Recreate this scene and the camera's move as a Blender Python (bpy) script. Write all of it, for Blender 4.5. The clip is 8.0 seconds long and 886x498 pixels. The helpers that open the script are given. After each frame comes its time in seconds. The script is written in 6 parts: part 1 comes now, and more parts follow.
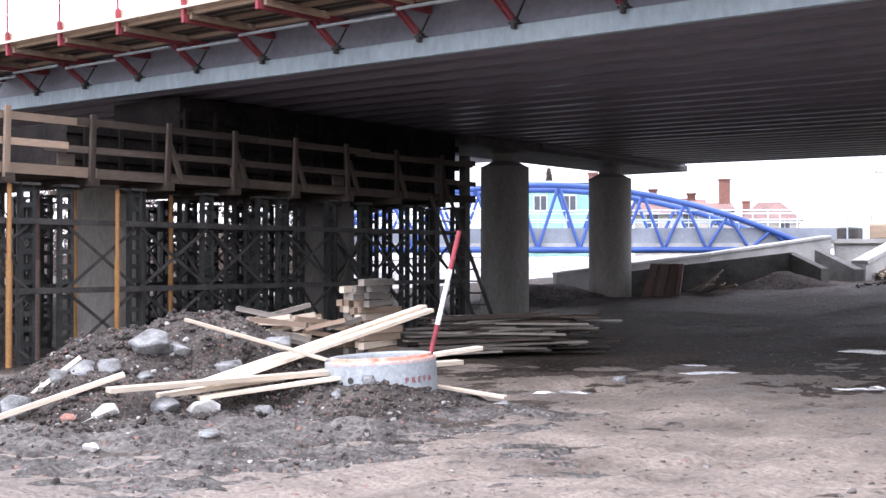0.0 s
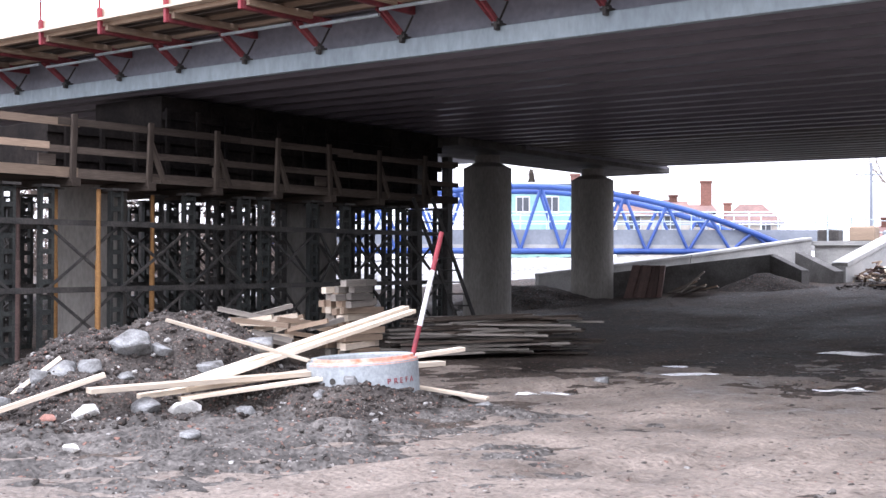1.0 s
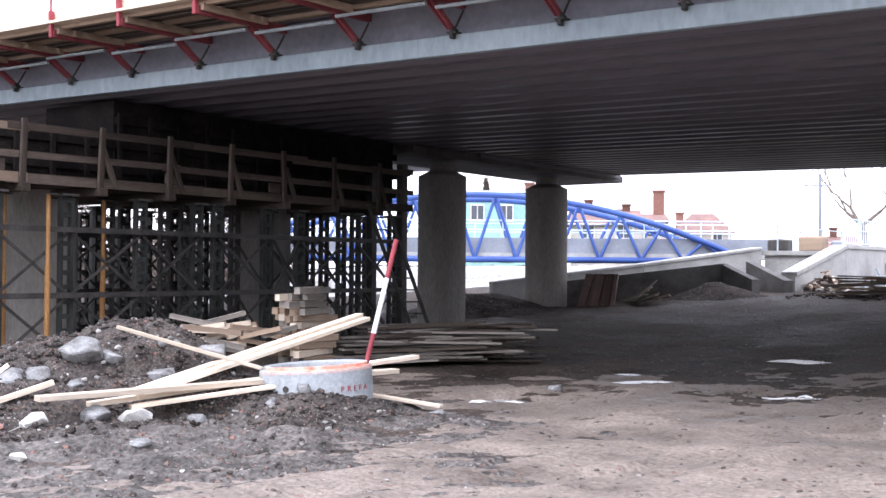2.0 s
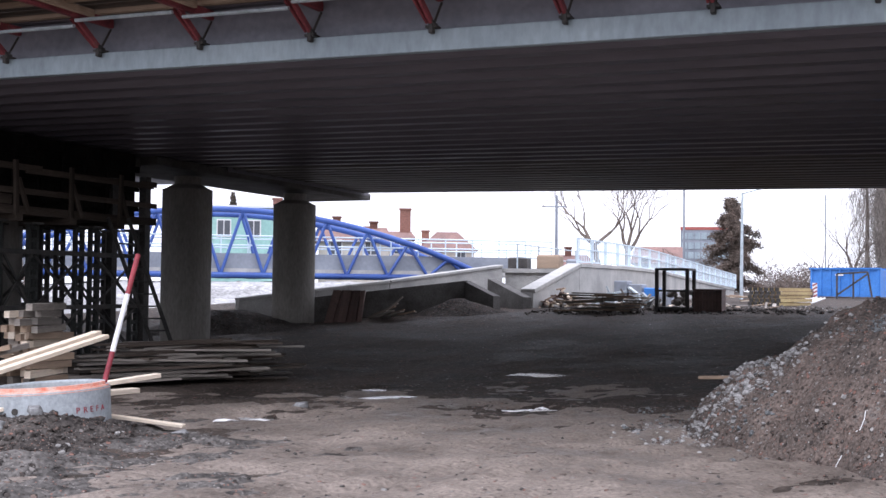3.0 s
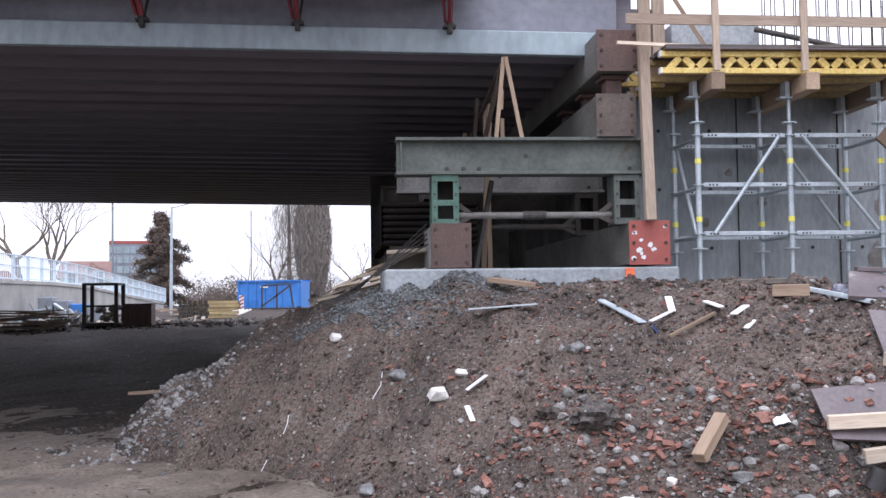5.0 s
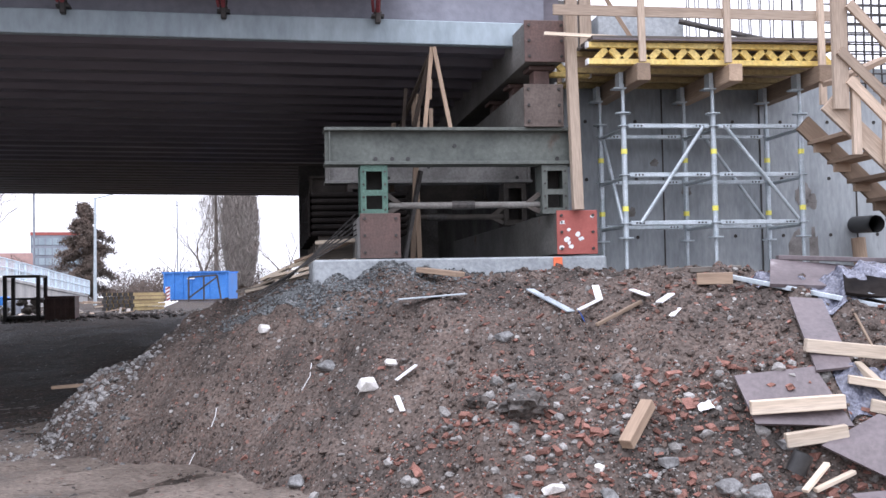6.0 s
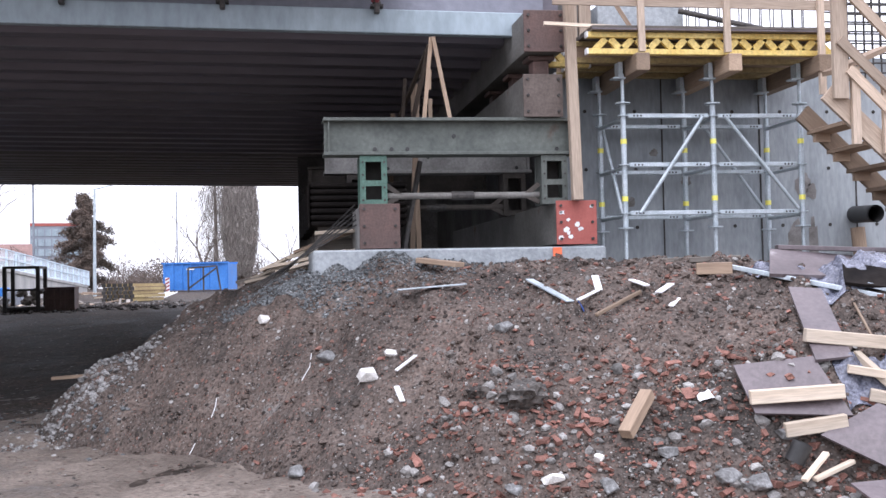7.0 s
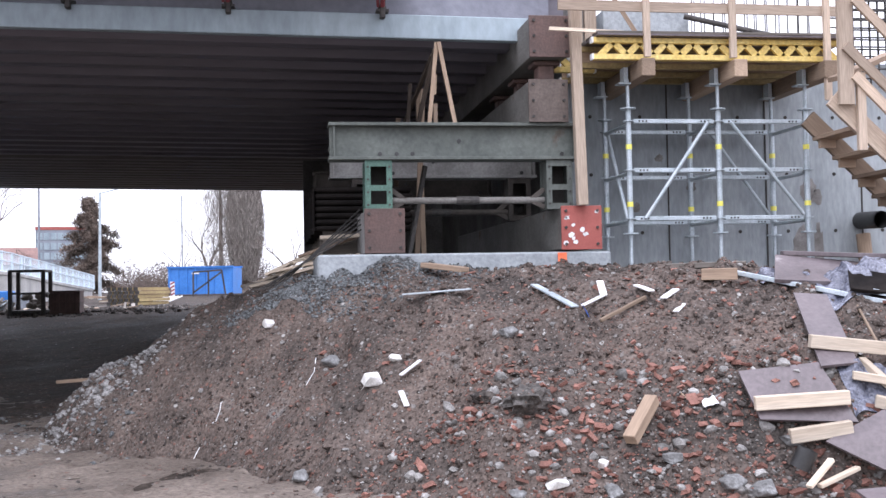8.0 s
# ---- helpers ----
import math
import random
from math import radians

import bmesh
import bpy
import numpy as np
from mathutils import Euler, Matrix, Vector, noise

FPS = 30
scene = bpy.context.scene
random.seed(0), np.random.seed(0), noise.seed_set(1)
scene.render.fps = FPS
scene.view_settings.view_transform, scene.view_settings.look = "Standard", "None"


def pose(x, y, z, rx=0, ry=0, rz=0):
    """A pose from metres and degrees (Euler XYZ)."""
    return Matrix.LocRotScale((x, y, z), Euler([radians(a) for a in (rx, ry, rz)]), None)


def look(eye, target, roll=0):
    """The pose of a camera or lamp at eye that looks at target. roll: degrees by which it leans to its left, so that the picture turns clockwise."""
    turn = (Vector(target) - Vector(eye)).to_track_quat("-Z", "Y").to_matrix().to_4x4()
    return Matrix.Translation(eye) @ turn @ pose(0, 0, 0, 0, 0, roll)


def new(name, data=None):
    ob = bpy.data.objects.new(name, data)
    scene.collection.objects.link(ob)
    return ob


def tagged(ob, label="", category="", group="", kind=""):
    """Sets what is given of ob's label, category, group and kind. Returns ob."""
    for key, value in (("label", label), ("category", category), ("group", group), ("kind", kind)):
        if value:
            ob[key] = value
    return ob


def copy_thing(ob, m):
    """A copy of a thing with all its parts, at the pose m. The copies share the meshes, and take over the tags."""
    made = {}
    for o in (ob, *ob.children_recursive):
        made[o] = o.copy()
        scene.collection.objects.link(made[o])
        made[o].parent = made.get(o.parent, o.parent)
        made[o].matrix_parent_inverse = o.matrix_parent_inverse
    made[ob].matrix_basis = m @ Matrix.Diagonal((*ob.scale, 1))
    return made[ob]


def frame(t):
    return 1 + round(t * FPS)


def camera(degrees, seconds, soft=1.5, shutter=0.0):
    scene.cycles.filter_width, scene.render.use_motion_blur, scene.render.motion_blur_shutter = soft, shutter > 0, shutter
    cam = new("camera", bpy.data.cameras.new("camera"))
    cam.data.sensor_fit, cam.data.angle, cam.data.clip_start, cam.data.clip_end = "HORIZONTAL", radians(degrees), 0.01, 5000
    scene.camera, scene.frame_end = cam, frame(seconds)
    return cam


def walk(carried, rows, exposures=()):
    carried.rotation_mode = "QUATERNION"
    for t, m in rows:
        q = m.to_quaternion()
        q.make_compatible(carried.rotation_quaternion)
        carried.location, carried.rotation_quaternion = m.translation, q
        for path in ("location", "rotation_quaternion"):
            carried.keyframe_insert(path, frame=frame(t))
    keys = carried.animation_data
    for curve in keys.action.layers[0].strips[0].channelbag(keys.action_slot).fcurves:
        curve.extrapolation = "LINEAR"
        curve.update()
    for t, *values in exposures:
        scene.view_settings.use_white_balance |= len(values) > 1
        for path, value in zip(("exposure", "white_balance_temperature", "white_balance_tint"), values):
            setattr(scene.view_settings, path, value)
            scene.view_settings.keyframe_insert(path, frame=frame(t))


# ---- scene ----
cam = camera(42.8, 8.0)
EYE, TURN = 1.6, 39.2
ROWS = [
    (0.0, 0.0, 0.0, 0.0, -0.00, 0.59, -0.04),
    (0.5, 0.0, 0.0, 0.0, -0.46, 0.58, -0.17),
    (1.0, 0.0, 0.0, 0.0, -0.89, 0.64, -0.20),
    (2.5, 0.0, 0.0, 0.0, -7.99, 1.48, -0.64),
    (3.0, 0.0, 0.0, 0.0, -15.94, 2.00, -0.67),
    (3.5, 0.0, 0.0, 0.0, -23.34, 2.33, -0.58),
    (4.0, 0.0, 0.0, 0.0, -30.88, 2.96, -0.35),
    (4.5, 0.0, 0.0, 0.0, -37.32, 2.95, 0.46),
    (5.0, 0.0, 0.0, 0.0, -44.23, 2.69, 0.75),
    (6.5, 0.0, 0.0, 0.0, -47.95, 1.85, 1.13),
    (7.0, 0.0, 0.0, 0.0, -47.83, 1.64, 1.23),
    (7.5, 0.0, 0.0, 0.0, -47.71, 1.69, 1.23),
    (8.0, 0.0, 0.0, 0.0, -47.59, 1.89, 1.05),
]
walk(cam, [(t, pose(x, y, EYE + z, 90 + pitch, roll, yaw + TURN)) for t, x, y, z, yaw, pitch, roll in ROWS],
     exposures=[(t, stops, 5940, 15) for t, stops in ((0.0, 0.45), (1.2, 0.43), (2.5, 0.31), (3.0, -0.22), (3.5, -0.68), (4.0, -0.85), (4.5, -0.86), (5.0, -0.43), (6.5, -0.2), (8.0, -0.15))])

# ---- light ----
world = bpy.data.worlds.new("overcast")
scene.world = world
world.use_nodes = True
wn, wl = world.node_tree.nodes, world.node_tree.links
sky = wn.new("ShaderNodeTexSky")
sky.sky_type = "NISHITA"
sky.sun_disc = False
sky.sun_elevation, sky.sun_rotation = radians(58), radians(195)
sky.dust_density, sky.air_density, sky.ozone_density = 6.0, 1.0, 1.0
pale = wn.new("ShaderNodeHueSaturation")
pale.inputs["Saturation"].default_value = 0.2
wl.new(sky.outputs[0], pale.inputs["Color"])
# the cloud layer: pale at the horizon, brighter towards the zenith
coord = wn.new("ShaderNodeTexCoord")
split = wn.new("ShaderNodeSeparateXYZ")
wl.new(coord.outputs["Generated"], split.inputs[0])
cloud = wn.new("ShaderNodeValToRGB")
cloud.color_ramp.elements[0].position, cloud.color_ramp.elements[1].position = 0.0, 0.8
cloud.color_ramp.elements[0].color, cloud.color_ramp.elements[1].color = (0.5, 0.495, 0.505, 1), (0.97, 0.95, 1.0, 1)
wl.new(split.outputs["Z"], cloud.inputs[0])
mixed = wn.new("ShaderNodeMix")
mixed.data_type = "RGBA"
mixed.inputs["Factor"].default_value = 0.9
wl.new(pale.outputs[0], mixed.inputs[6])
gain = wn.new("ShaderNodeVectorMath")
gain.operation = "SCALE"
gain.inputs["Scale"].default_value = 24.0
wl.new(cloud.outputs[0], gain.inputs[0])
wl.new(gain.outputs[0], mixed.inputs[7])
wl.new(mixed.outputs[2], wn["Background"].inputs["Color"])
wn["Background"].inputs["Strength"].default_value = 0.15
sun = new("sun", bpy.data.lights.new("sun", "SUN"))
sun.data.energy, sun.data.angle, sun.data.color = 1.2, radians(40), (1.0, 0.96, 0.93)
sun.matrix_world = look((0, 0, 50), (8, 30, 0))


# ---- materials ----
def rgb(c):
    return (c[0], c[1], c[2], 1.0)


def material(name, a, b, size=1.0, rough=0.8, metal=0.0, bump=0.3, grain=None, spread=0.12, third=None, each=False, stretch=(1, 1, 1), wet=0.0, gloss=0.5, pebbles=0.0, share=0.3):
    """Two colours mixed by a coarse noise, a fine grain over them, and relief. size: metres of the coarse patches."""
    m = bpy.data.materials.new(name)
    m.use_nodes = True
    n, l = m.node_tree.nodes, m.node_tree.links
    bsdf = n["Principled BSDF"]
    coord = n.new("ShaderNodeTexCoord")
    mapping = n.new("ShaderNodeMapping")
    mapping.inputs["Scale"].default_value = stretch
    l.new(coord.outputs["Object"], mapping.inputs[0])
    coarse = n.new("ShaderNodeTexNoise")
    coarse.inputs["Scale"].default_value = 1.0 / size
    coarse.inputs["Detail"].default_value = 6.0
    coarse.inputs["Roughness"].default_value = 0.65
    l.new(mapping.outputs[0], coarse.inputs["Vector"])
    ramp = n.new("ShaderNodeValToRGB")
    ramp.color_ramp.elements[0].position, ramp.color_ramp.elements[1].position = 0.36, 0.64
    ramp.color_ramp.elements[0].color, ramp.color_ramp.elements[1].color = rgb(a), rgb(b)
    if third:
        e = ramp.color_ramp.elements.new(0.72)
        e.color = rgb(third)
    l.new(coarse.outputs[0], ramp.inputs[0])
    fine = n.new("ShaderNodeTexNoise")
    fine.inputs["Scale"].default_value = 1.0 / (grain or size / 14)
    fine.inputs["Detail"].default_value = 5.0
    l.new(mapping.outputs[0], fine.inputs["Vector"])
    value = n.new("ShaderNodeHueSaturation")
    ran = n.new("ShaderNodeMapRange")
    ran.inputs["From Min"].default_value, ran.inputs["From Max"].default_value = 0.25, 0.75
    ran.inputs["To Min"].default_value, ran.inputs["To Max"].default_value = 1 - spread * 2, 1 + spread * 2
    l.new(fine.outputs[0], ran.inputs["Value"])
    last = ran.outputs[0]
    if each:
        info = n.new("ShaderNodeObjectInfo")
        geo = n.new("ShaderNodeNewGeometry")
        add = n.new("ShaderNodeMath")
        l.new(info.outputs["Random"], add.inputs[0])
        l.new(geo.outputs["Random Per Island"], add.inputs[1])
        frac = n.new("ShaderNodeMath")
        frac.operation = "FRACT"
        l.new(add.outputs[0], frac.inputs[0])
        mr = n.new("ShaderNodeMapRange")
        mr.inputs["To Min"].default_value, mr.inputs["To Max"].default_value = 0.62, 1.3
        l.new(frac.outputs[0], mr.inputs["Value"])
        mul = n.new("ShaderNodeMath")
        mul.operation = "MULTIPLY"
        l.new(last, mul.inputs[0])
        l.new(mr.outputs[0], mul.inputs[1])
        last = mul.outputs[0]
    l.new(last, value.inputs["Value"])
    l.new(ramp.outputs[0], value.inputs["Color"])
    tint = value.outputs[0]
    pits = []
    for k in ((1.0, 0.38) if pebbles else ()):
        # crumbs of stone, brick and clay set in the earth, at two sizes
        cell = n.new("ShaderNodeTexVoronoi")
        cell.inputs["Scale"].default_value = 1.0 / (pebbles * k)
        l.new(mapping.outputs[0], cell.inputs["Vector"])
        apart = n.new("ShaderNodeSeparateColor")
        l.new(cell.outputs["Color"], apart.inputs[0])
        shade = n.new("ShaderNodeValToRGB")
        shade.color_ramp.interpolation = "CONSTANT"
        for j, (at, c) in enumerate(((0.0, (0.045, 0.038, 0.034)), (0.3, (0.14, 0.105, 0.088)), (0.6, (0.2, 0.115, 0.092)), (0.74, (0.19, 0.175, 0.162)), (0.97, (0.36, 0.35, 0.33)))):
            e = shade.color_ramp.elements[j] if j < 2 else shade.color_ramp.elements.new(at)
            e.position, e.color = at, rgb(c)
        l.new(apart.outputs["Green"], shade.inputs[0])
        body = n.new("ShaderNodeMapRange")
        body.inputs["From Min"].default_value, body.inputs["From Max"].default_value = 0.5, 0.36
        l.new(cell.outputs["Distance"], body.inputs["Value"])
        some = n.new("ShaderNodeMath")
        some.operation, some.inputs[1].default_value = "LESS_THAN", share
        l.new(apart.outputs["Red"], some.inputs[0])
        on = n.new("ShaderNodeMath")
        on.operation = "MULTIPLY"
        l.new(body.outputs[0], on.inputs[0])
        l.new(some.outputs[0], on.inputs[1])
        mix = n.new("ShaderNodeMix")
        mix.data_type = "RGBA"
        l.new(on.outputs[0], mix.inputs["Factor"])
        l.new(tint, mix.inputs[6])
        l.new(shade.outputs[0], mix.inputs[7])
        tint = mix.outputs[2]
        pits.append((on.outputs[0], pebbles * k * 0.5))
    l.new(tint, bsdf.inputs["Base Color"])
    bsdf.inputs["Metallic"].default_value = metal
    bsdf.inputs["Specular IOR Level"].default_value = gloss
    rr = n.new("ShaderNodeMapRange")
    rr.inputs["From Min"].default_value, rr.inputs["From Max"].default_value = 0.3, 0.7
    rr.inputs["To Min"].default_value, rr.inputs["To Max"].default_value = max(0.05, rough - 0.12 - wet), min(1.0, rough + 0.12)
    l.new(coarse.outputs[0], rr.inputs["Value"])
    l.new(rr.outputs[0], bsdf.inputs["Roughness"])
    if bump:
        bp = n.new("ShaderNodeBump")
        bp.inputs["Strength"].default_value = bump
        bp.inputs["Distance"].default_value = (grain or size / 14) * 0.6
        l.new(fine.outputs[0], bp.inputs["Height"])
        wide = n.new("ShaderNodeBump")
        wide.inputs["Strength"].default_value = bump * 0.6
        wide.inputs["Distance"].default_value = (grain or size / 14) * 2.0
        mid = n.new("ShaderNodeTexNoise")
        mid.inputs["Scale"].default_value = 0.22 / (grain or size / 14)
        mid.inputs["Detail"].default_value = 3.0
        l.new(mapping.outputs[0], mid.inputs["Vector"])
        l.new(mid.outputs[0], wide.inputs["Height"])
        l.new(wide.outputs[0], bp.inputs["Normal"])
        under = wide
        for height, deep in pits:
            knob = n.new("ShaderNodeBump")
            knob.inputs["Strength"].default_value, knob.inputs["Distance"].default_value = 0.8, deep
            l.new(height, knob.inputs["Height"])
            l.new(knob.outputs[0], under.inputs["Normal"])
            under = knob
        l.new(bp.outputs[0], bsdf.inputs["Normal"])
    return m


# dark mud against the paler clay paints part of the bridge's ground shade
MUD = material("mud", (0.023, 0.019, 0.016), (0.09, 0.073, 0.061), 1.7, 0.82, bump=0.9, grain=0.06, spread=0.28, wet=0.15, gloss=0.1, pebbles=0.06, share=0.12)
LIT_CLAY = material("lit_road_clay", (0.11, 0.092, 0.078), (0.225, 0.189, 0.16), 1.3, 0.7, bump=0.8, grain=0.045, spread=0.2, wet=0.3, gloss=0.22, pebbles=0.05, share=0.08)
CHURNED = material("churned_mud", (0.042, 0.039, 0.036), (0.132, 0.122, 0.113), 0.45, 0.85, bump=1.0, grain=0.045, spread=0.34, wet=0.2, gloss=0.12, pebbles=0.06, share=0.18)
SOIL = material("soil", (0.06, 0.053, 0.048), (0.14, 0.111, 0.095), 0.9, 0.95, bump=1.0, grain=0.03, spread=0.3, third=(0.17, 0.16, 0.15), gloss=0.1, pebbles=0.05, share=0.36)
DARK_SOIL = material("dark_soil", (0.032, 0.028, 0.026), (0.088, 0.078, 0.07), 0.5, 0.95, bump=1.0, grain=0.035, spread=0.34, gloss=0.12, pebbles=0.05, share=0.25)
GRAVEL = material("gravel", (0.095, 0.1, 0.102), (0.19, 0.203, 0.207), 0.3, 0.95, bump=1.0, grain=0.03, spread=0.3, each=True, gloss=0.12)
STONE = material("stone", (0.15, 0.145, 0.137), (0.35, 0.34, 0.325), 0.2, 0.92, bump=0.7, spread=0.15, each=True, gloss=0.12)
WHITE_STONE = material("white_stone", (0.55, 0.54, 0.5), (0.8, 0.79, 0.76), 0.12, 0.9, bump=0.8, spread=0.12)
BRICK = material("brick", (0.15, 0.082, 0.066), (0.27, 0.14, 0.112), 0.1, 0.92, bump=0.7, spread=0.22, each=True, gloss=0.1)
CONCRETE = material("concrete", (0.255, 0.28, 0.295), (0.385, 0.415, 0.43), 0.9, 0.85, bump=0.3, grain=0.04, spread=0.1)
PALE_CONCRETE = material("pale_concrete", (0.31, 0.31, 0.3), (0.46, 0.455, 0.435), 0.9, 0.85, bump=0.25, grain=0.03, spread=0.08)
PIER_CONCRETE = material("pier_concrete", (0.2, 0.188, 0.17), (0.31, 0.29, 0.265), 1.3, 0.85, bump=0.25, grain=0.05, spread=0.1, stretch=(1, 1, 0.35))
STEEL_PAINT = material("grey_steel_paint", (0.25, 0.312, 0.35), (0.36, 0.435, 0.475), 1.4, 0.55, bump=0.1, grain=0.08, spread=0.08, stretch=(1, 1, 0.4))
WEB_PAINT = material("web_steel_paint", (0.18, 0.186, 0.222), (0.26, 0.268, 0.312), 1.8, 0.6, bump=0.1, grain=0.1, spread=0.07)
# underside steel, its colour lowered to hold part of the deck's shade
SOFFIT = material("shaded_soffit", (0.119, 0.11, 0.13), (0.182, 0.17, 0.198), 3.0, 0.5, bump=0.1, grain=0.1, spread=0.07, stretch=(0.15, 1, 1), gloss=0.4)
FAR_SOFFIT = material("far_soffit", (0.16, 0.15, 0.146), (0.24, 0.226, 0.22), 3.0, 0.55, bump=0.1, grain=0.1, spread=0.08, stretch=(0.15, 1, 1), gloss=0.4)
GREEN_STEEL = material("green_steel", (0.084, 0.095, 0.086), (0.15, 0.166, 0.15), 0.7, 0.6, bump=0.15, grain=0.04, spread=0.1, third=(0.13, 0.1, 0.08), gloss=0.3)
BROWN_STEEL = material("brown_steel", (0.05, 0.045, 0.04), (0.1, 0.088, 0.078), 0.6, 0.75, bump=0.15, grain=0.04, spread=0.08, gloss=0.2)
BEAM_STEEL = material("worn_beam_steel", (0.12, 0.112, 0.1), (0.215, 0.21, 0.195), 0.5, 0.65, bump=0.2, grain=0.03, spread=0.12, third=(0.17, 0.115, 0.09), gloss=0.3)
STAINED_STEEL = material("rust_stained_steel", (0.095, 0.075, 0.065), (0.165, 0.135, 0.118), 0.35, 0.7, bump=0.2, grain=0.03, spread=0.12, third=(0.18, 0.11, 0.09), gloss=0.3)
DUSTY_STEEL = material("dusty_grey_steel", (0.24, 0.235, 0.225), (0.38, 0.375, 0.36), 0.4, 0.8, bump=0.15, grain=0.03, spread=0.1, gloss=0.2)
TOWER = material("tower_steel", (0.02, 0.022, 0.021), (0.05, 0.053, 0.049), 0.5, 0.7, bump=0.2, spread=0.22, gloss=0.3)
# weathered wood again, darkened for timbers that stand in shade
SHADED_WOOD = material("shaded_wood", (0.045, 0.035, 0.029), (0.1, 0.08, 0.065), 0.5, 0.85, bump=0.25, grain=0.012, spread=0.16, stretch=(1, 1, 0.08), each=True, gloss=0.15)
BRIGHT_GREEN = material("bright_green_steel", (0.055, 0.115, 0.09), (0.1, 0.185, 0.145), 0.3, 0.65, bump=0.2, spread=0.16, third=(0.15, 0.13, 0.11))
RUST = material("rusty_steel", (0.1, 0.068, 0.06), (0.17, 0.108, 0.094), 0.35, 0.75, bump=0.2, spread=0.12, each=True)
SITE_WOOD = material("site_wood", (0.4, 0.305, 0.225), (0.57, 0.465, 0.365), 0.5, 0.8, bump=0.2, grain=0.012, spread=0.12, stretch=(1, 1, 0.08), each=True)
RED_PAINT = material("red_oxide_paint", (0.3, 0.075, 0.06), (0.4, 0.12, 0.1), 0.4, 0.7, bump=0.1, spread=0.05)
RED = material("red_bracket_paint", (0.2, 0.022, 0.034), (0.32, 0.046, 0.058), 0.3, 0.6, bump=0.1, spread=0.14)
BRACKET_RED = material("dusty_bracket_paint", (0.15, 0.028, 0.036), (0.25, 0.052, 0.06), 0.35, 0.7, bump=0.15, spread=0.18, third=(0.2, 0.1, 0.09))
DARK_STEEL = material("dark_steel", (0.03, 0.029, 0.028), (0.08, 0.073, 0.067), 0.5, 0.65, 0.2, bump=0.2, spread=0.22)
ZINC = material("galvanised_steel", (0.37, 0.43, 0.46), (0.54, 0.6, 0.64), 0.2, 0.42, 0.35, bump=0.1, spread=0.1)
WOOD = material("fresh_wood", (0.56, 0.46, 0.35), (0.74, 0.65, 0.53), 0.5, 0.8, bump=0.2, grain=0.012, spread=0.1, stretch=(1, 1, 0.08), each=True)
OLD_WOOD = material("weathered_wood", (0.23, 0.165, 0.115), (0.38, 0.285, 0.205), 0.6, 0.85, bump=0.2, grain=0.012, spread=0.1, stretch=(1, 1, 0.08), each=True)
GREY_WOOD = material("grey_wood", (0.13, 0.115, 0.1), (0.29, 0.26, 0.225), 0.5, 0.9, bump=0.2, grain=0.012, spread=0.12, stretch=(1, 1, 0.08), each=True)
YELLOW = material("yellow_girder", (0.66, 0.47, 0.12), (0.8, 0.63, 0.24), 0.4, 0.65, bump=0.15, spread=0.12)
TAG = material("yellow_tag", (0.82, 0.76, 0.12), (0.88, 0.84, 0.2), 0.1, 0.5, bump=0.0, spread=0.04)
ORANGE = material("orange_prop", (0.27, 0.135, 0.045), (0.4, 0.21, 0.07), 0.4, 0.7, bump=0.2, spread=0.16, third=(0.2, 0.1, 0.06))
# concrete darkened in colour for walls and cap in the bridge's shade
SHADED_CONCRETE = material("shaded_concrete", (0.07, 0.066, 0.062), (0.16, 0.155, 0.147), 0.9, 0.85, bump=0.25, grain=0.04, spread=0.12, gloss=0.2)
WALL_CONCRETE = material("wall_concrete", (0.235, 0.262, 0.278), (0.365, 0.395, 0.41), 0.8, 0.8, bump=0.2, grain=0.05, spread=0.07, third=(0.3, 0.325, 0.335), stretch=(1, 1, 0.3))
BOULDER = material("earthy_boulder", (0.1, 0.098, 0.094), (0.3, 0.305, 0.305), 0.3, 0.95, bump=1.0, grain=0.02, spread=0.12, gloss=0.1)
# near-black ply; shade round the pier cap is put into this colour
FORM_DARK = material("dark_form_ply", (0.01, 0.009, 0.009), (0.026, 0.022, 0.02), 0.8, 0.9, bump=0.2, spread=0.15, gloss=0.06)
PALE_GRAVEL = material("pale_gravel", (0.17, 0.165, 0.16), (0.33, 0.325, 0.315), 0.2, 0.95, bump=1.0, grain=0.025, spread=0.3, gloss=0.1)
PALE_YELLOW = material("faded_yellow_timber", (0.3, 0.22, 0.1), (0.46, 0.36, 0.17), 0.5, 0.75, bump=0.15, spread=0.14)
FILM = material("film_faced_plywood", (0.085, 0.07, 0.075), (0.15, 0.125, 0.13), 0.5, 0.45, bump=0.12, spread=0.1, third=(0.3, 0.28, 0.28))
BLUE = material("blue_paint", (0.028, 0.068, 0.26), (0.045, 0.105, 0.345), 2.0, 0.45, bump=0.0, spread=0.05)
BLUE_SKIP = material("blue_container_paint", (0.03, 0.16, 0.5), (0.06, 0.23, 0.62), 1.0, 0.5, bump=0.1, spread=0.08)
GREY_BOARD = material("grey_cladding", (0.19, 0.21, 0.245), (0.27, 0.295, 0.335), 2.0, 0.6, bump=0.05, spread=0.05)
WHITE = material("white_paint", (0.72, 0.73, 0.74), (0.82, 0.82, 0.82), 0.6, 0.6, bump=0.1, spread=0.05)
FENCE = material("pale_blue_fence", (0.55, 0.66, 0.74), (0.68, 0.77, 0.83), 0.8, 0.5, 0.1, bump=0.0, spread=0.04)
BLACK = material("black_plastic", (0.02, 0.02, 0.02), (0.05, 0.05, 0.05), 0.3, 0.5, bump=0.1)
ROOF = material("red_roof_tiles", (0.15, 0.09, 0.08), (0.23, 0.14, 0.12), 2.0, 0.9, bump=0.3, grain=0.3, spread=0.12)
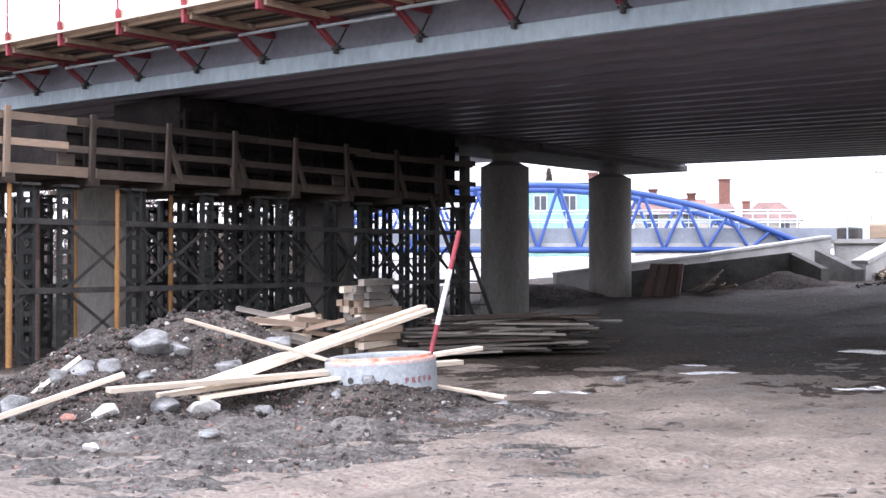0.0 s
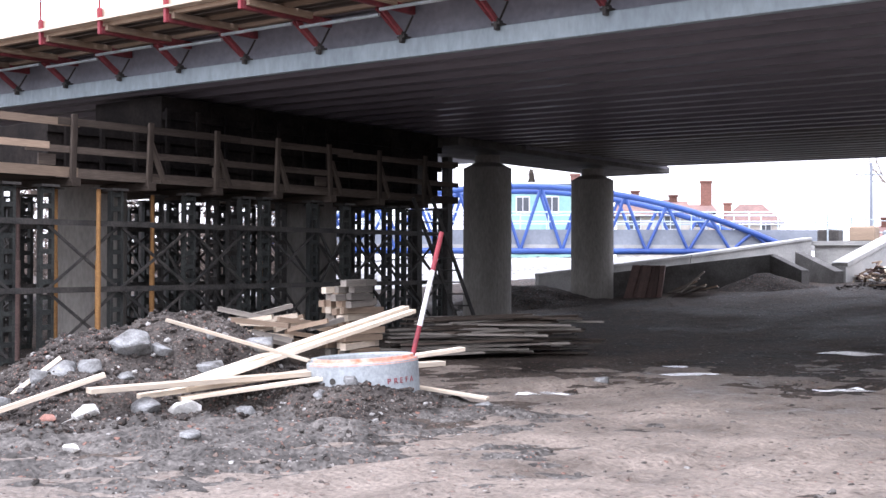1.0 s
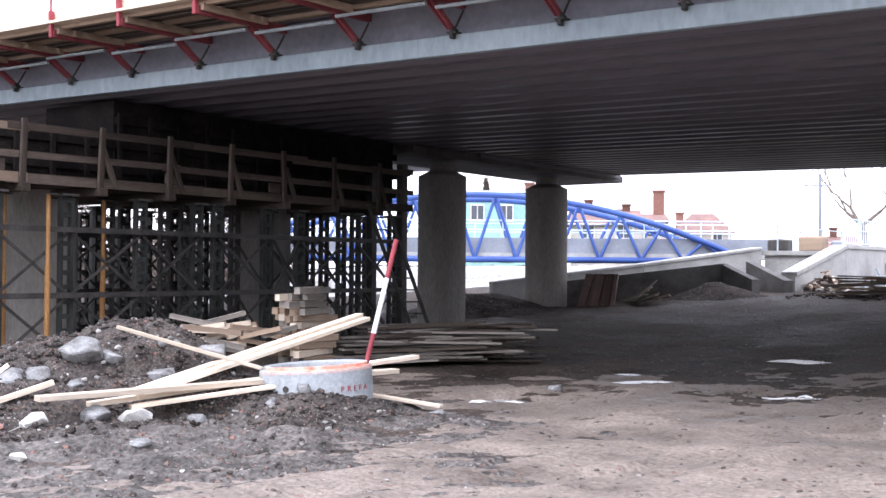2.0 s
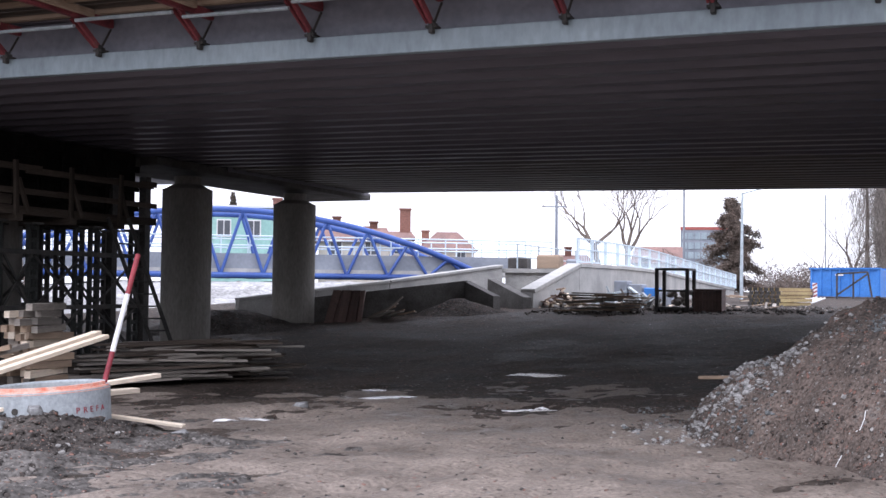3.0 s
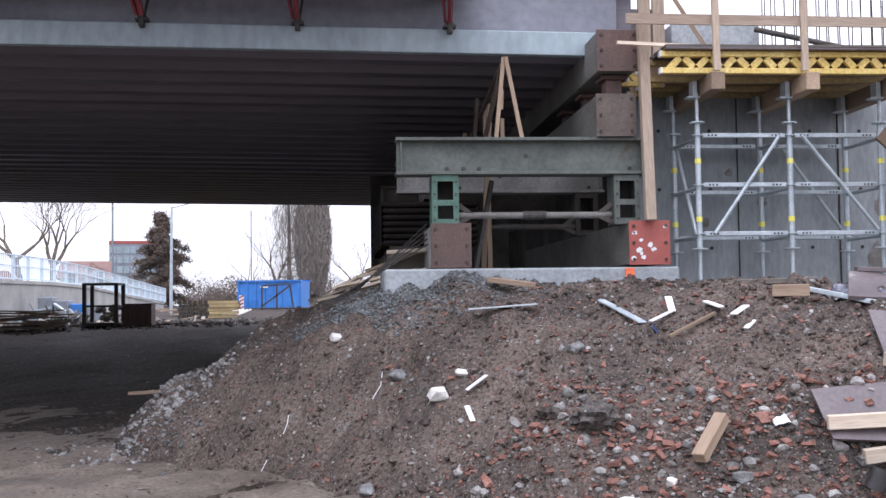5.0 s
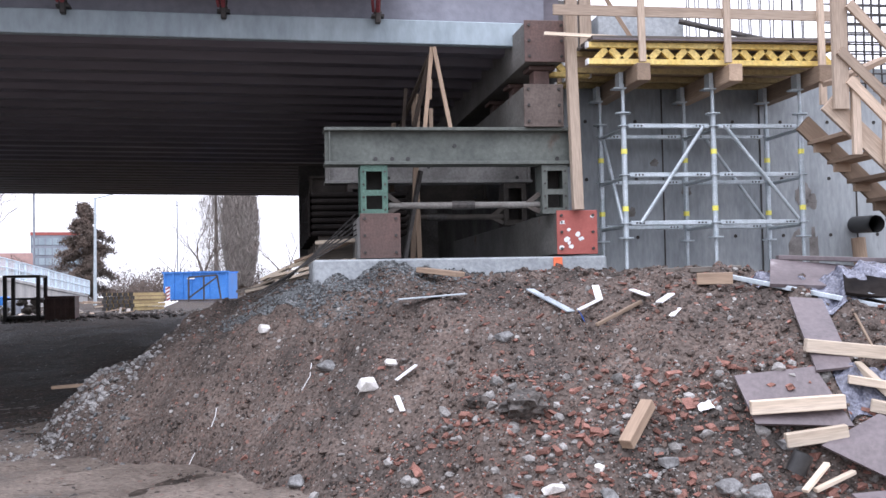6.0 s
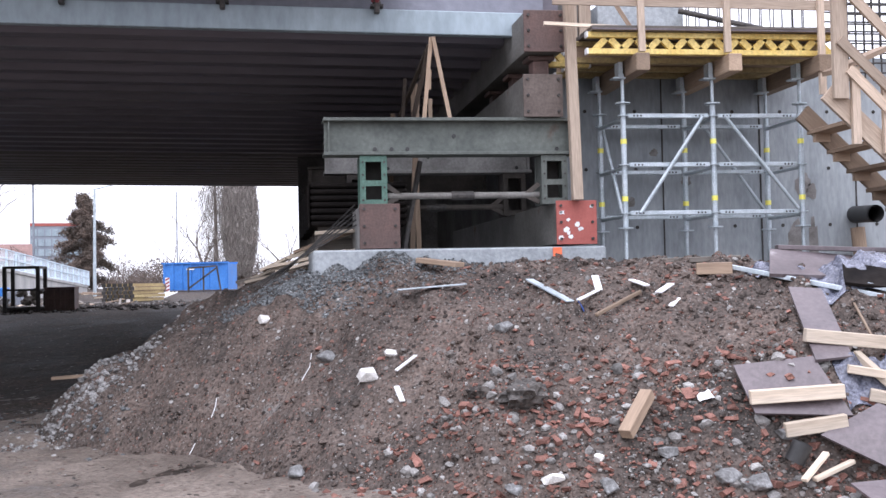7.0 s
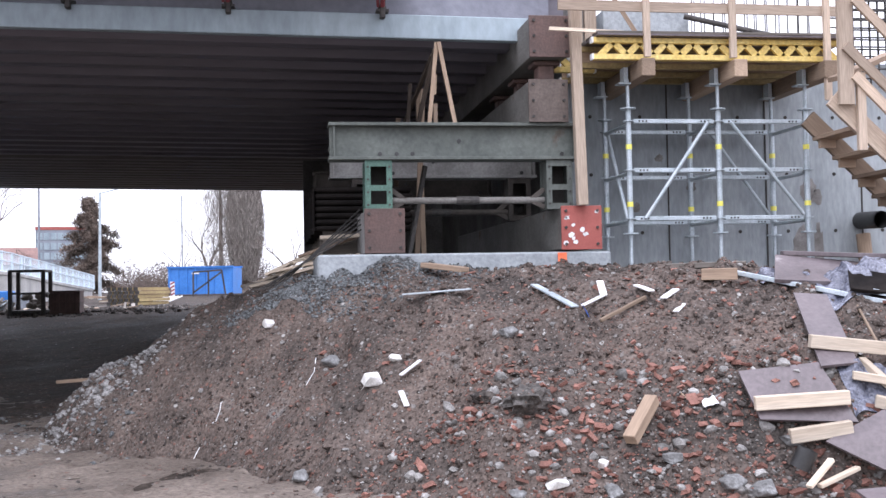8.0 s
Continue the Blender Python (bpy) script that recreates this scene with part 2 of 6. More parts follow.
MORTAR = material("render_wall", (0.5, 0.46, 0.41), (0.6, 0.56, 0.5), 3.0, 0.9, bump=0.1, grain=0.3, spread=0.06)
TEAL_WALL = material("teal_wall", (0.28, 0.5, 0.46), (0.36, 0.58, 0.53), 3.0, 0.9, bump=0.1, grain=0.3, spread=0.06)
BARK = material("bark", (0.09, 0.07, 0.055), (0.19, 0.155, 0.13), 0.4, 0.95, bump=0.5, spread=0.2)
TWIGS = material("twigs", (0.13, 0.1, 0.085), (0.22, 0.18, 0.155), 1.0, 0.95, bump=0.0, spread=0.2, each=True)
NEEDLES = material("needles", (0.085, 0.07, 0.055), (0.19, 0.145, 0.12), 1.2, 0.95, bump=0.0, spread=0.25, each=True)
# twigs paled in colour for the haze over the far poplars
HAZY_POPLAR = material("hazy_poplar_twigs", (0.25, 0.22, 0.2), (0.34, 0.31, 0.28), 1.0, 0.95, bump=0.0, spread=0.15, each=True)
SNOW = material("white_rubble", (0.22, 0.22, 0.215), (0.42, 0.42, 0.42), 0.8, 0.9, bump=0.6, grain=0.15, spread=0.2)
ORANGE_SPRAY = material("orange_spray", (0.75, 0.14, 0.05), (0.85, 0.22, 0.1), 0.1, 0.7, bump=0.0)
DARK_BOX = material("dark_inside", (0.03, 0.028, 0.026), (0.06, 0.055, 0.05), 1.0, 0.95, bump=0.1)
GLASS = material("window_glass", (0.06, 0.07, 0.08), (0.1, 0.11, 0.13), 2.0, 0.15, bump=0.0)


# ---- building blocks ----
def basis(a, b, up=(0, 0, 1)):
    """A frame at a, whose z runs to b."""
    z = (Vector(b) - Vector(a)).normalized()
    u = Vector(up)
    if abs(z.dot(u)) > 0.98:
        u = Vector((0, 1, 0))
    x = u.cross(z).normalized()
    y = z.cross(x)
    m = Matrix((x, y, z)).transposed().to_4x4()
    m.translation = Vector(a)
    return m


def add_box(bm, lo, hi, m=None, bevel=0.0):
    lo, hi = Vector(lo), Vector(hi)
    made = bmesh.ops.create_cube(bm, size=1.0)["verts"]
    size, mid = hi - lo, (hi + lo) / 2
    for v in made:
        v.co = Vector((v.co.x * size.x, v.co.y * size.y, v.co.z * size.z)) + mid
    if bevel:
        edges = list({e for v in made for e in v.link_edges})
        out = bmesh.ops.bevel(bm, geom=edges, offset=bevel, segments=1, affect="EDGES")
        made = list({v for f in out["faces"] for v in f.verts} | {v for v in made if v.is_valid})
    if m:
        for v in made:
            v.co = m @ v.co
    return bm


def add_beam(bm, a, b, w, h, up=(0, 0, 1), bevel=0.0):
    """A bar from a to b, w across and h along up."""
    m = basis(a, b, up)
    length = (Vector(b) - Vector(a)).length
    return add_box(bm, (-w / 2, -h / 2, 0), (w / 2, h / 2, length), m, bevel)


def add_tube(bm, a, b, r, r2=None, seg=10, ends=True):
    m = basis(a, b)
    length = (Vector(b) - Vector(a)).length
    bmesh.ops.create_cone(bm, cap_ends=ends, segments=seg, radius1=r, radius2=r if r2 is None else r2, depth=length, matrix=m @ Matrix.Translation((0, 0, length / 2)))
    return bm


def add_rock(bm, c, r, rng, flat=0.75, sub=1):
    made = bmesh.ops.create_icosphere(bm, subdivisions=sub, radius=1.0)["verts"]
    turn = Euler((rng.uniform(0, 6), rng.uniform(0, 6), rng.uniform(0, 6))).to_matrix()
    s = Vector((rng.uniform(0.75, 1.25), rng.uniform(0.6, 1.0), rng.uniform(0.55, 0.9)))
    for v in made:
        k = rng.uniform(0.72, 1.12)
        p = turn @ Vector((v.co.x * s.x * k, v.co.y * s.y * k, v.co.z * s.z * k))
        p.z *= flat
        v.co = p * r + Vector(c)
    return bm


def add_boulder(bm, c, r, rng, flat=0.75):
    """An angular stone: the hull of a few points."""
    pts = []
    for _ in range(16):
        d = Vector((rng.gauss(0, 1), rng.gauss(0, 1), rng.gauss(0, 1))).normalized() * r * rng.uniform(0.8, 1.15)
        pts.append(bm.verts.new((c[0] + d.x * 1.2, c[1] + d.y, c[2] + d.z * flat)))
    out = bmesh.ops.convex_hull(bm, input=pts)
    bmesh.ops.delete(bm, geom=list({v for v in out["geom_interior"] + out["geom_unused"] if isinstance(v, bmesh.types.BMVert)}), context="VERTS")
    bmesh.ops.bevel(bm, geom=list(bm.edges), offset=r * 0.06, segments=1, affect="EDGES")
    return bm


def mesh_of(name, bm, mat, smooth=False):
    data = bpy.data.meshes.new(name)
    bm.normal_update()
    bm.to_mesh(data)
    bm.free()
    data.materials.append(mat)
    if smooth:
        for p in data.polygons:
            p.use_smooth = True
    return data


def thing(name, at=(0, 0, 0), label="", category="", group="", kind=""):
    ob = new(name)
    ob.empty_display_size = 0.2
    ob.matrix_basis = Matrix.Translation(at)
    return tagged(ob, label, category, group, kind)


def grain_frame(bm, mat):
    """For timber: turns the mesh so that its own z runs with its length, where the grain runs."""
    if mat not in (WOOD, SITE_WOOD, OLD_WOOD, GREY_WOOD, SHADED_WOOD):
        return None
    co = np.array([v.co[:] for v in bm.verts])
    mid = co.mean(axis=0)
    axis = np.linalg.eigh(np.cov((co - mid).T))[1][:, 2]
    m = basis(mid, mid + axis)
    bm.transform(m.inverted())
    return m


def part(name, bm, mat, parent, label="", smooth=False):
    """A mesh, given in the world's metres, as a part of a thing or of a part."""
    root = parent
    while root.parent:
        root = root.parent
    m = root.matrix_basis.copy()
    if parent is not root:
        m = m @ parent.matrix_basis
    bm.transform(m.inverted())
    turn = grain_frame(bm, mat)
    ob = new(name, mesh_of(name, bm, mat, smooth))
    ob.parent = parent
    if turn:
        ob.matrix_basis = turn
    return tagged(ob, label)


def solo(name, bm, mat, label="", category="", group="", kind="", at=None, smooth=False):
    """A thing of one mesh, given in the world's metres."""
    if at:
        bm.transform(Matrix.Translation(at).inverted())
    turn = grain_frame(bm, mat)
    ob = new(name, mesh_of(name, bm, mat, smooth))
    if at or turn:
        ob.matrix_basis = Matrix.Translation(at or (0, 0, 0)) @ (turn or Matrix())
    return tagged(ob, label, category, group, kind)


def ramp01(v, a, b):
    k = np.clip((v - a) / (b - a), 0, 1)
    return k * k * (3 - 2 * k)


def fract(x, y, size, octaves=4, seed=0.0):
    return noise.fractal((x / size + seed, y / size - seed, seed * 1.7), 0.9, 2.0, octaves, noise_basis="PERLIN_NEW")


# ---- ground ----
MOUND_FOOT = [(-3.2, 26), (-2.95, 15.5), (-2.95, 13.8), (-2.4, 12.3), (-0.9, 10.85), (0.36, 8.9), (1.5, 7.9), (3.5, 7.1), (8, 6.3), (16, 6.0)]


PUDDLES = [(-7.55, 11.9, 0.38), (-8.0, 12.0, 0.26), (-7.4, 15.0, 0.5), (-5.15, 14.45, 0.3), (-4.85, 14.7, 0.32), (-8.0, 12.3, 0.2), (-8.2, 16.3, 0.3), (-6.6, 15.2, 0.3), (-6.4, 19.5, 0.6)]


def foot_distance(x, y):
    """How far a place lies inside the foot line of the rubble mound; negative outside."""
    best, side = 1e9, 1
    p = Vector((x, y))
    for a, b in zip(MOUND_FOOT, MOUND_FOOT[1:]):
        a, b = Vector(a), Vector(b)
        d = b - a
        k = min(1, max(0, (p - a).dot(d) / d.length_squared))
        off = p - (a + d * k)
        if off.length < best:
            best = off.length
            side = 1 if d.x * (p.y - a.y) - d.y * (p.x - a.x) > 0 else -1
    return best * side


def ground_z(x, y):
    d = math.hypot(x, y)
    z = 1.05 * float(ramp01(y + 0.45 * (x + 8), 17.0, 35.0)) + 0.5 * float(ramp01(y, 38.0, 95.0))
    near = max(0.0, 1 - d / 60)
    z += near * (0.05 * fract(x, y, 2.5, 4) + 0.03 * fract(x, y, 0.5, 3, 3.0) + 0.03 * fract((x * 0.35 + y) * 0.25, (x - 0.35 * y), 0.35, 3, 6.0))
    if d < 30:
        for px, py, r in PUDDLES:
            q = ((x - px) ** 2 + (y - py) ** 2) / (r * r)
            if q < 6:
                z -= 0.06 * math.exp(-q * q)
    return z


def mound_z(x, y):
    d = foot_distance(x, y) + 0.18 * fract(x, y, 1.2, 3, 5.0)
    k = min(1.0, max(0.0, d / 2.5))
    z = -0.12 + 1.82 * (1 - (1 - k) ** 1.75) if d > -0.3 else -0.3
    z += 0.12 * min(1, max(0, d)) * fract(x, y, 0.9, 5, 9.0) + 0.055 * fract(x, y, 0.24, 4, 2.0)
    z -= 0.07 * min(1, max(0, d * 1.5)) * max(0.0, 0.22 - abs(fract(x * 1.2, y * 0.5, 0.6, 3, 21.0))) / 0.22
    # it falls away behind the crest beside the bench
    z -= 0.6 * float(ramp01(y, 12.9, 15.0)) * float(1 - ramp01(x, -0.9, 0.2))
    z += 0.24 * math.exp(-((x - 0.7) / 1.5) ** 2 - ((y - 11.8) / 0.6) ** 2)
    return z - max(0.0, (y - 15) * 0.02)


HEAPS = [(-10.7, 8.5, 0.92, 1.15), (-10.6, 6.9, 0.4, 0.95), (-9.9, 9.0, 0.3, 0.75), (-9.6, 6.6, 0.18, 0.8), (-8.9, 9.1, 0.16, 0.7), (-11.6, 7.4, 0.34, 1.0), (-7.98, 8.72, 0.26, 0.5), (-8.85, 8.62, 0.2, 0.36), (-8.3, 9.0, 0.12, 0.7), (-7.75, 9.3, 0.17, 0.5)]


def heap_z(x, y):
    z = -0.1
    for cx, cy, h, r in HEAPS:
        z += h * math.exp(-((x - cx) ** 2 + (y - cy) ** 2) / (r * r))
    k = min(1, max(0, (z + 0.1) * 4))
    return z + k * (0.1 * fract(x, y, 0.7, 5, 4.0) + 0.045 * fract(x, y, 0.18, 3, 7.0))


def top_z(x, y):
    return max(ground_z(x, y), mound_z(x, y), heap_z(x, y), churned_z(x, y) if x < -4 and y < 13 else -1)


def sheet(name, xs, ys, height, mat, **tags):
    nx = len(xs)
    verts = [(x, y, height(x, y)) for y in ys for x in xs]
    faces = [(j * nx + i, j * nx + i + 1, (j + 1) * nx + i + 1, (j + 1) * nx + i) for j in range(len(ys) - 1) for i in range(nx - 1)]
    data = bpy.data.meshes.new(name)
    data.from_pydata(verts, [], faces)
    data.materials.append(mat)
    for p in data.polygons:
        p.use_smooth = True
    return tagged(new(name, data), **tags)


gx = np.concatenate([-np.geomspace(2000, 32, 26), np.arange(-30, 12.01, 0.16), np.geomspace(13, 2000, 26)]).tolist()
gy = np.concatenate([-np.geomspace(2000, 6, 24), np.arange(-5, 3, 0.5), np.arange(3, 38, 0.16), np.geomspace(39, 3000, 30)]).tolist()
sheet("ground", gx, gy, ground_z, MUD, label="wet brown mud of the site road", category="ground", kind="structure")
sheet("rubble_mound", np.concatenate([np.arange(-4.2, 6.2, 0.042), np.arange(6.25, 14, 0.3)]).tolist(), np.concatenate([np.arange(5.6, 12.6, 0.042), np.arange(12.65, 24, 0.16)]).tolist(), mound_z, SOIL,
      label="mound of brown soil full of brick and stone rubble", category="mound")
sheet("earth_mound", np.arange(-13.5, -6.9, 0.06).tolist(), np.arange(4.6, 11.6, 0.06).tolist(), heap_z, DARK_SOIL,
      label="heaped dark earth with lumps of stone", category="heap")


def churned_z(x, y):
    """Mud torn up by wheels round the ring and the heap."""
    k = ((x + 9.6) / 4.6) ** 2 + ((y - 7.4) / 3.7) ** 2 + 0.5 * fract(x, y, 1.3, 4, 14.0)
    rut = fract((x * 0.6 + y * 0.8) * 0.3, x * 0.8 - y * 0.6, 0.3, 3, 2.0)
    return ground_z(x, y) + 0.05 * (1 - k) + min(1, max(0, 1.6 - k)) * (0.085 * rut + 0.065 * fract(x, y, 0.22, 4, 15.0))


sheet("churned_mud", np.arange(-15.5, -4, 0.06).tolist(), np.arange(2.6, 13, 0.06).tolist(), churned_z, CHURNED, label="dark churned mud torn up by wheels", category="ground", kind="structure")


def road_z(x, y):
    """Pale clay rolled flat by wheels, from the open side round the foot of the mound. Its ragged end helps paint the
    bridge's shade on the ground.
    """
    far = 13.4 + 2.6 * math.exp(-((x + 5.0) / 2.8) ** 2) - 0.62 * max(0.0, -6.6 - x)
    k = (y - far) / 3.4 + 1.3 * fract(x, y, 1.2, 6, 31.0) + 0.9 * fract(x, y, 0.3, 4, 35.0)
    k += 2.5 * max(0.0, 1.15 - ((x + 9.6) / 4.6) ** 2 - ((y - 7.4) / 3.7) ** 2)
    rut = fract((x * 0.5 + y) * 0.2, x - 0.5 * y, 0.4, 3, 33.0)
    return ground_z(x, y) + 0.03 * max(-1.5, min(0.6, -k)) + 0.022 * rut + 0.05 * float(1 - ramp01(y, 2.0, 5.0))


sheet("road", np.concatenate([np.arange(-30, -13, 0.5), np.arange(-13, 2.5, 0.09), np.arange(2.6, 30, 0.8)]).tolist(), np.concatenate([np.arange(-30, 3, 1.0), np.arange(3.05, 18, 0.09)]).tolist(), road_z, LIT_CLAY, label="pale wheel-rolled clay, the lit part of the site road", category="road", kind="structure")


def sweep(points, r, seg=8):
    """One tube along a line of points."""
    bm = bmesh.new()
    rows = []
    for i, p in enumerate(points):
        a, b = Vector(points[max(0, i - 1)]), Vector(points[min(len(points) - 1, i + 1)])
        m = basis(p, Vector(p) + (b - a))
        rows.append([bm.verts.new(m @ Vector((r * math.cos(k * 2 * math.pi / seg), r * math.sin(k * 2 * math.pi / seg), 0))) for k in range(seg)])
    for p, q in zip(rows, rows[1:]):
        for k in range(seg):
            bm.faces.new((p[k], p[(k + 1) % seg], q[(k + 1) % seg], q[k]))
    bm.faces.new(rows[0][::-1])
    bm.faces.new(rows[-1])
    return bm

# ---- the bridge ----
# X_WEST carries the deck on, unseen, to shut out light from the west
Y_NEAR, Y_FAR, X_WEST, X_EAST = 12.6, 32.7, -46.0, 14.0


def soffit(x):
    return 4.43 - 0.0147 * x


def along(x0, x1, y0, y1, z0, z1, bm, bevel=0.0):
    """A bar along the bridge's fall; z0 and z1 above the soffit."""
    a, b = Vector((x0, (y0 + y1) / 2, soffit(x0) + (z0 + z1) / 2)), Vector((x1, (y0 + y1) / 2, soffit(x1) + (z0 + z1) / 2))
    return add_beam(bm, a, b, abs(y1 - y0), z1 - z0, bevel=bevel)


bridge = thing("road_bridge", (-8, 22, 4.5), "grey steel road bridge under construction with ribbed dark soffit", "bridge", kind="structure")
bm = bmesh.new()
along(X_WEST, 2.9, 12.6, 12.72, 0.0, 0.27, bm, 0.008)
part("edge_beam", bm, STEEL_PAINT, bridge, "pale grey painted steel lower edge")
bm = bmesh.new()
along(X_WEST, 3.2, 12.82, 12.86, 0.2, 0.8, bm)
part("web", bm, WEB_PAINT, bridge, "grey painted steel web plate")
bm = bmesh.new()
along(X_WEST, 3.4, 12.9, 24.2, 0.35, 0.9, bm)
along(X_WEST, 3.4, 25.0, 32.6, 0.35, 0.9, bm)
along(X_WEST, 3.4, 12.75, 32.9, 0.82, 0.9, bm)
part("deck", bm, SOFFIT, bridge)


def rib(x0, x1, y):
    """A trapezoidal stiffener hanging under the deck plate."""
    bm = bmesh.new()
    ends = []
    for x in (x0, x1):
        ends.append([bm.verts.new((x, y + dy, soffit(x) + z)) for dy, z in ((0, 0.36), (0.1, 0.0), (0.34, 0.0), (0.44, 0.36))])
    for k in range(4):
        bm.faces.new((ends[0][k], ends[0][(k + 1) % 4], ends[1][(k + 1) % 4], ends[1][k]))
    bm.faces.new(ends[0][::-1])
    bm.faces.new(ends[1])
    bmesh.ops.recalc_face_normals(bm, faces=bm.faces)
    return bm


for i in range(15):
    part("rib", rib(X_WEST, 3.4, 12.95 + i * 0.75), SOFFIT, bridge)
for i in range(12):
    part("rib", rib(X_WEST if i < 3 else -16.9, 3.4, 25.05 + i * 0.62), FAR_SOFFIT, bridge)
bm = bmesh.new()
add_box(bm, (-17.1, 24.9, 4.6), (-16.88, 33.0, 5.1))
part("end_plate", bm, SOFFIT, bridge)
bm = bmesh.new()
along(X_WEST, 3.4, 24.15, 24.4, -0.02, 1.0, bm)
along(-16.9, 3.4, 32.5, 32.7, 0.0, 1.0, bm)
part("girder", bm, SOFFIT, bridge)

cap = bmesh.new()
add_box(cap, (-19.2, 22.0, 4.47), (-16.9, 33.2, 4.68), bevel=0.02)
add_box(cap, (-19.0, 13.6, 4.42), (-17.4, 22.0, 4.66))
solo("pier_cap", cap, SHADED_CONCRETE, "grey concrete cross beam on the pier columns", "beam", kind="structure")
for y, top in ((12.1, 3.9), (17.6, 4.42), (24.3, 4.42), (29.7, 4.42)):
    z0, neck = -0.4, top - 0.34
    col = thing("pier_column", (-17.7, y, z0), "round brown-grey concrete pier column", "column", "pier columns", "structure")
    bm = bmesh.new()
    add_tube(bm, (-17.7, y, z0), (-17.7, y, neck), 0.64, seg=40)
    part("shaft", bm, PIER_CONCRETE, col)
    bm = bmesh.new()
    add_tube(bm, (-17.7, y, neck), (-17.7, y, neck + 0.14), 0.62, 0.36, seg=32)
    add_tube(bm, (-17.7, y, neck + 0.14), (-17.7, y, top), 0.34, seg=24)
    part("neck", bm, PIER_CONCRETE, col)

# ---- abutment ----
bm = bmesh.new()
add_box(bm, (3.45, 13.1, -0.5), (12, 13.6, 4.275))
solo("abutment_wall", bm, WALL_CONCRETE, "grey cast concrete abutment wall with formwork joints", "wall", kind="structure")
bm = bmesh.new()
add_box(bm, (0.43, 11.85, 1.4), (3.6, 24, 1.95), bevel=0.02)
solo("bearing_pad", bm, CONCRETE, "grey concrete bench under the steel stools", "pad", kind="structure")
bm = bmesh.new()
add_box(bm, (3.55, 13.6, 1.0), (4.0, 33.0, 5.2))
add_box(bm, (0.6, 24, 0.5), (3.55, 24.4, 4.3))
solo("wall_east", bm, SHADED_CONCRETE, "rough concrete wall behind the bearings", "wall", kind="structure")
for i in range(1, 5):
    bm = bmesh.new()
    add_box(bm, (3.45 + i * 1.25, 13.085, 1.2), (3.463 + i * 1.25, 13.1, 4.0))
    solo("trim", bm, DARK_BOX, "dark formwork joint in the concrete wall", "joint", kind="structure")


def box_beam(x0, x1, z0, z1, y0, y1, side, front, label):
    """A welded box beam with an end plate and bolts at its near end."""
    t = thing("box_beam", ((x0 + x1) / 2, y0, z0), label, "beam", "bearing beams")
    bm = bmesh.new()
    add_box(bm, (x0 + 0.012, y0 + 0.02, z0), (x1 - 0.012, y1, z1), bevel=0.006)
    body = part("body", bm, side, t)
    bm = bmesh.new()
    add_box(bm, (x0 - 0.01, y0, z0 - 0.01), (x1 + 0.01, y0 + 0.02, z1 + 0.005), bevel=0.004)
    plate = part("end_plate", bm, front, t)
    for sx in (x0 + 0.04, x1 - 0.04):
        for sz in (z0 + 0.05, (z0 + z1) / 2, z1 - 0.05):
            bm = bmesh.new()
            add_tube(bm, (sx, y0 - 0.018, sz), (sx, y0 + 0.004, sz), 0.017, seg=6)
            part("bolt", bm, DARK_STEEL, plate)
    return t, plate


box_beam(0.94, 1.35, 1.97, 2.43, 11.9, 14.6, DUSTY_STEEL, RUST, "steel box beam with rusty red end plate on the bench")
t, plate = box_beam(3.06, 3.49, 1.98, 2.44, 11.85, 19.0, BEAM_STEEL, RED_PAINT, "steel box beam whose red end plate has white paint spots")
rng = random.Random(3)
for i in range(11):
    cx, cz, r = rng.uniform(3.09, 3.46), rng.uniform(2.02, 2.41), rng.uniform(0.012, 0.034)
    bm = bmesh.new()
    bmesh.ops.create_circle(bm, cap_ends=True, segments=9, radius=r, matrix=Matrix.Translation((cx, 11.846, cz)) @ Matrix.Rotation(radians(90), 4, "X"))
    for v in bm.verts:
        v.co.x += rng.uniform(-0.01, 0.01)
        v.co.z += rng.uniform(-0.008, 0.008)
    part("paint_spot", bm, WHITE, plate, "white paint spot")
box_beam(2.74, 3.16, 3.37, 3.82, 11.9, 16.5, BEAM_STEEL, STAINED_STEEL, "steel box beam with stained end plate on the green cross beam")
box_beam(2.76, 3.2, 4.08, 4.52, 11.9, 24.0, BEAM_STEEL, RUST, "upper steel box beam with rusty end plate under the bridge")
for y in (12.1, 13.2, 14.4):
    bm = bmesh.new()
    add_box(bm, (2.84, y, 3.8), (3.14, y + 0.3, 3.86), bevel=0.01)
    add_box(bm, (2.9, y + 0.04, 3.86), (3.08, y + 0.26, 4.02), bevel=0.01)
    add_box(bm, (2.84, y, 4.02), (3.14, y + 0.3, 4.07), bevel=0.01)
    solo("bearing_block", bm, RUST, "rusty steel packing block between two box beams", "bearing", "packing blocks")


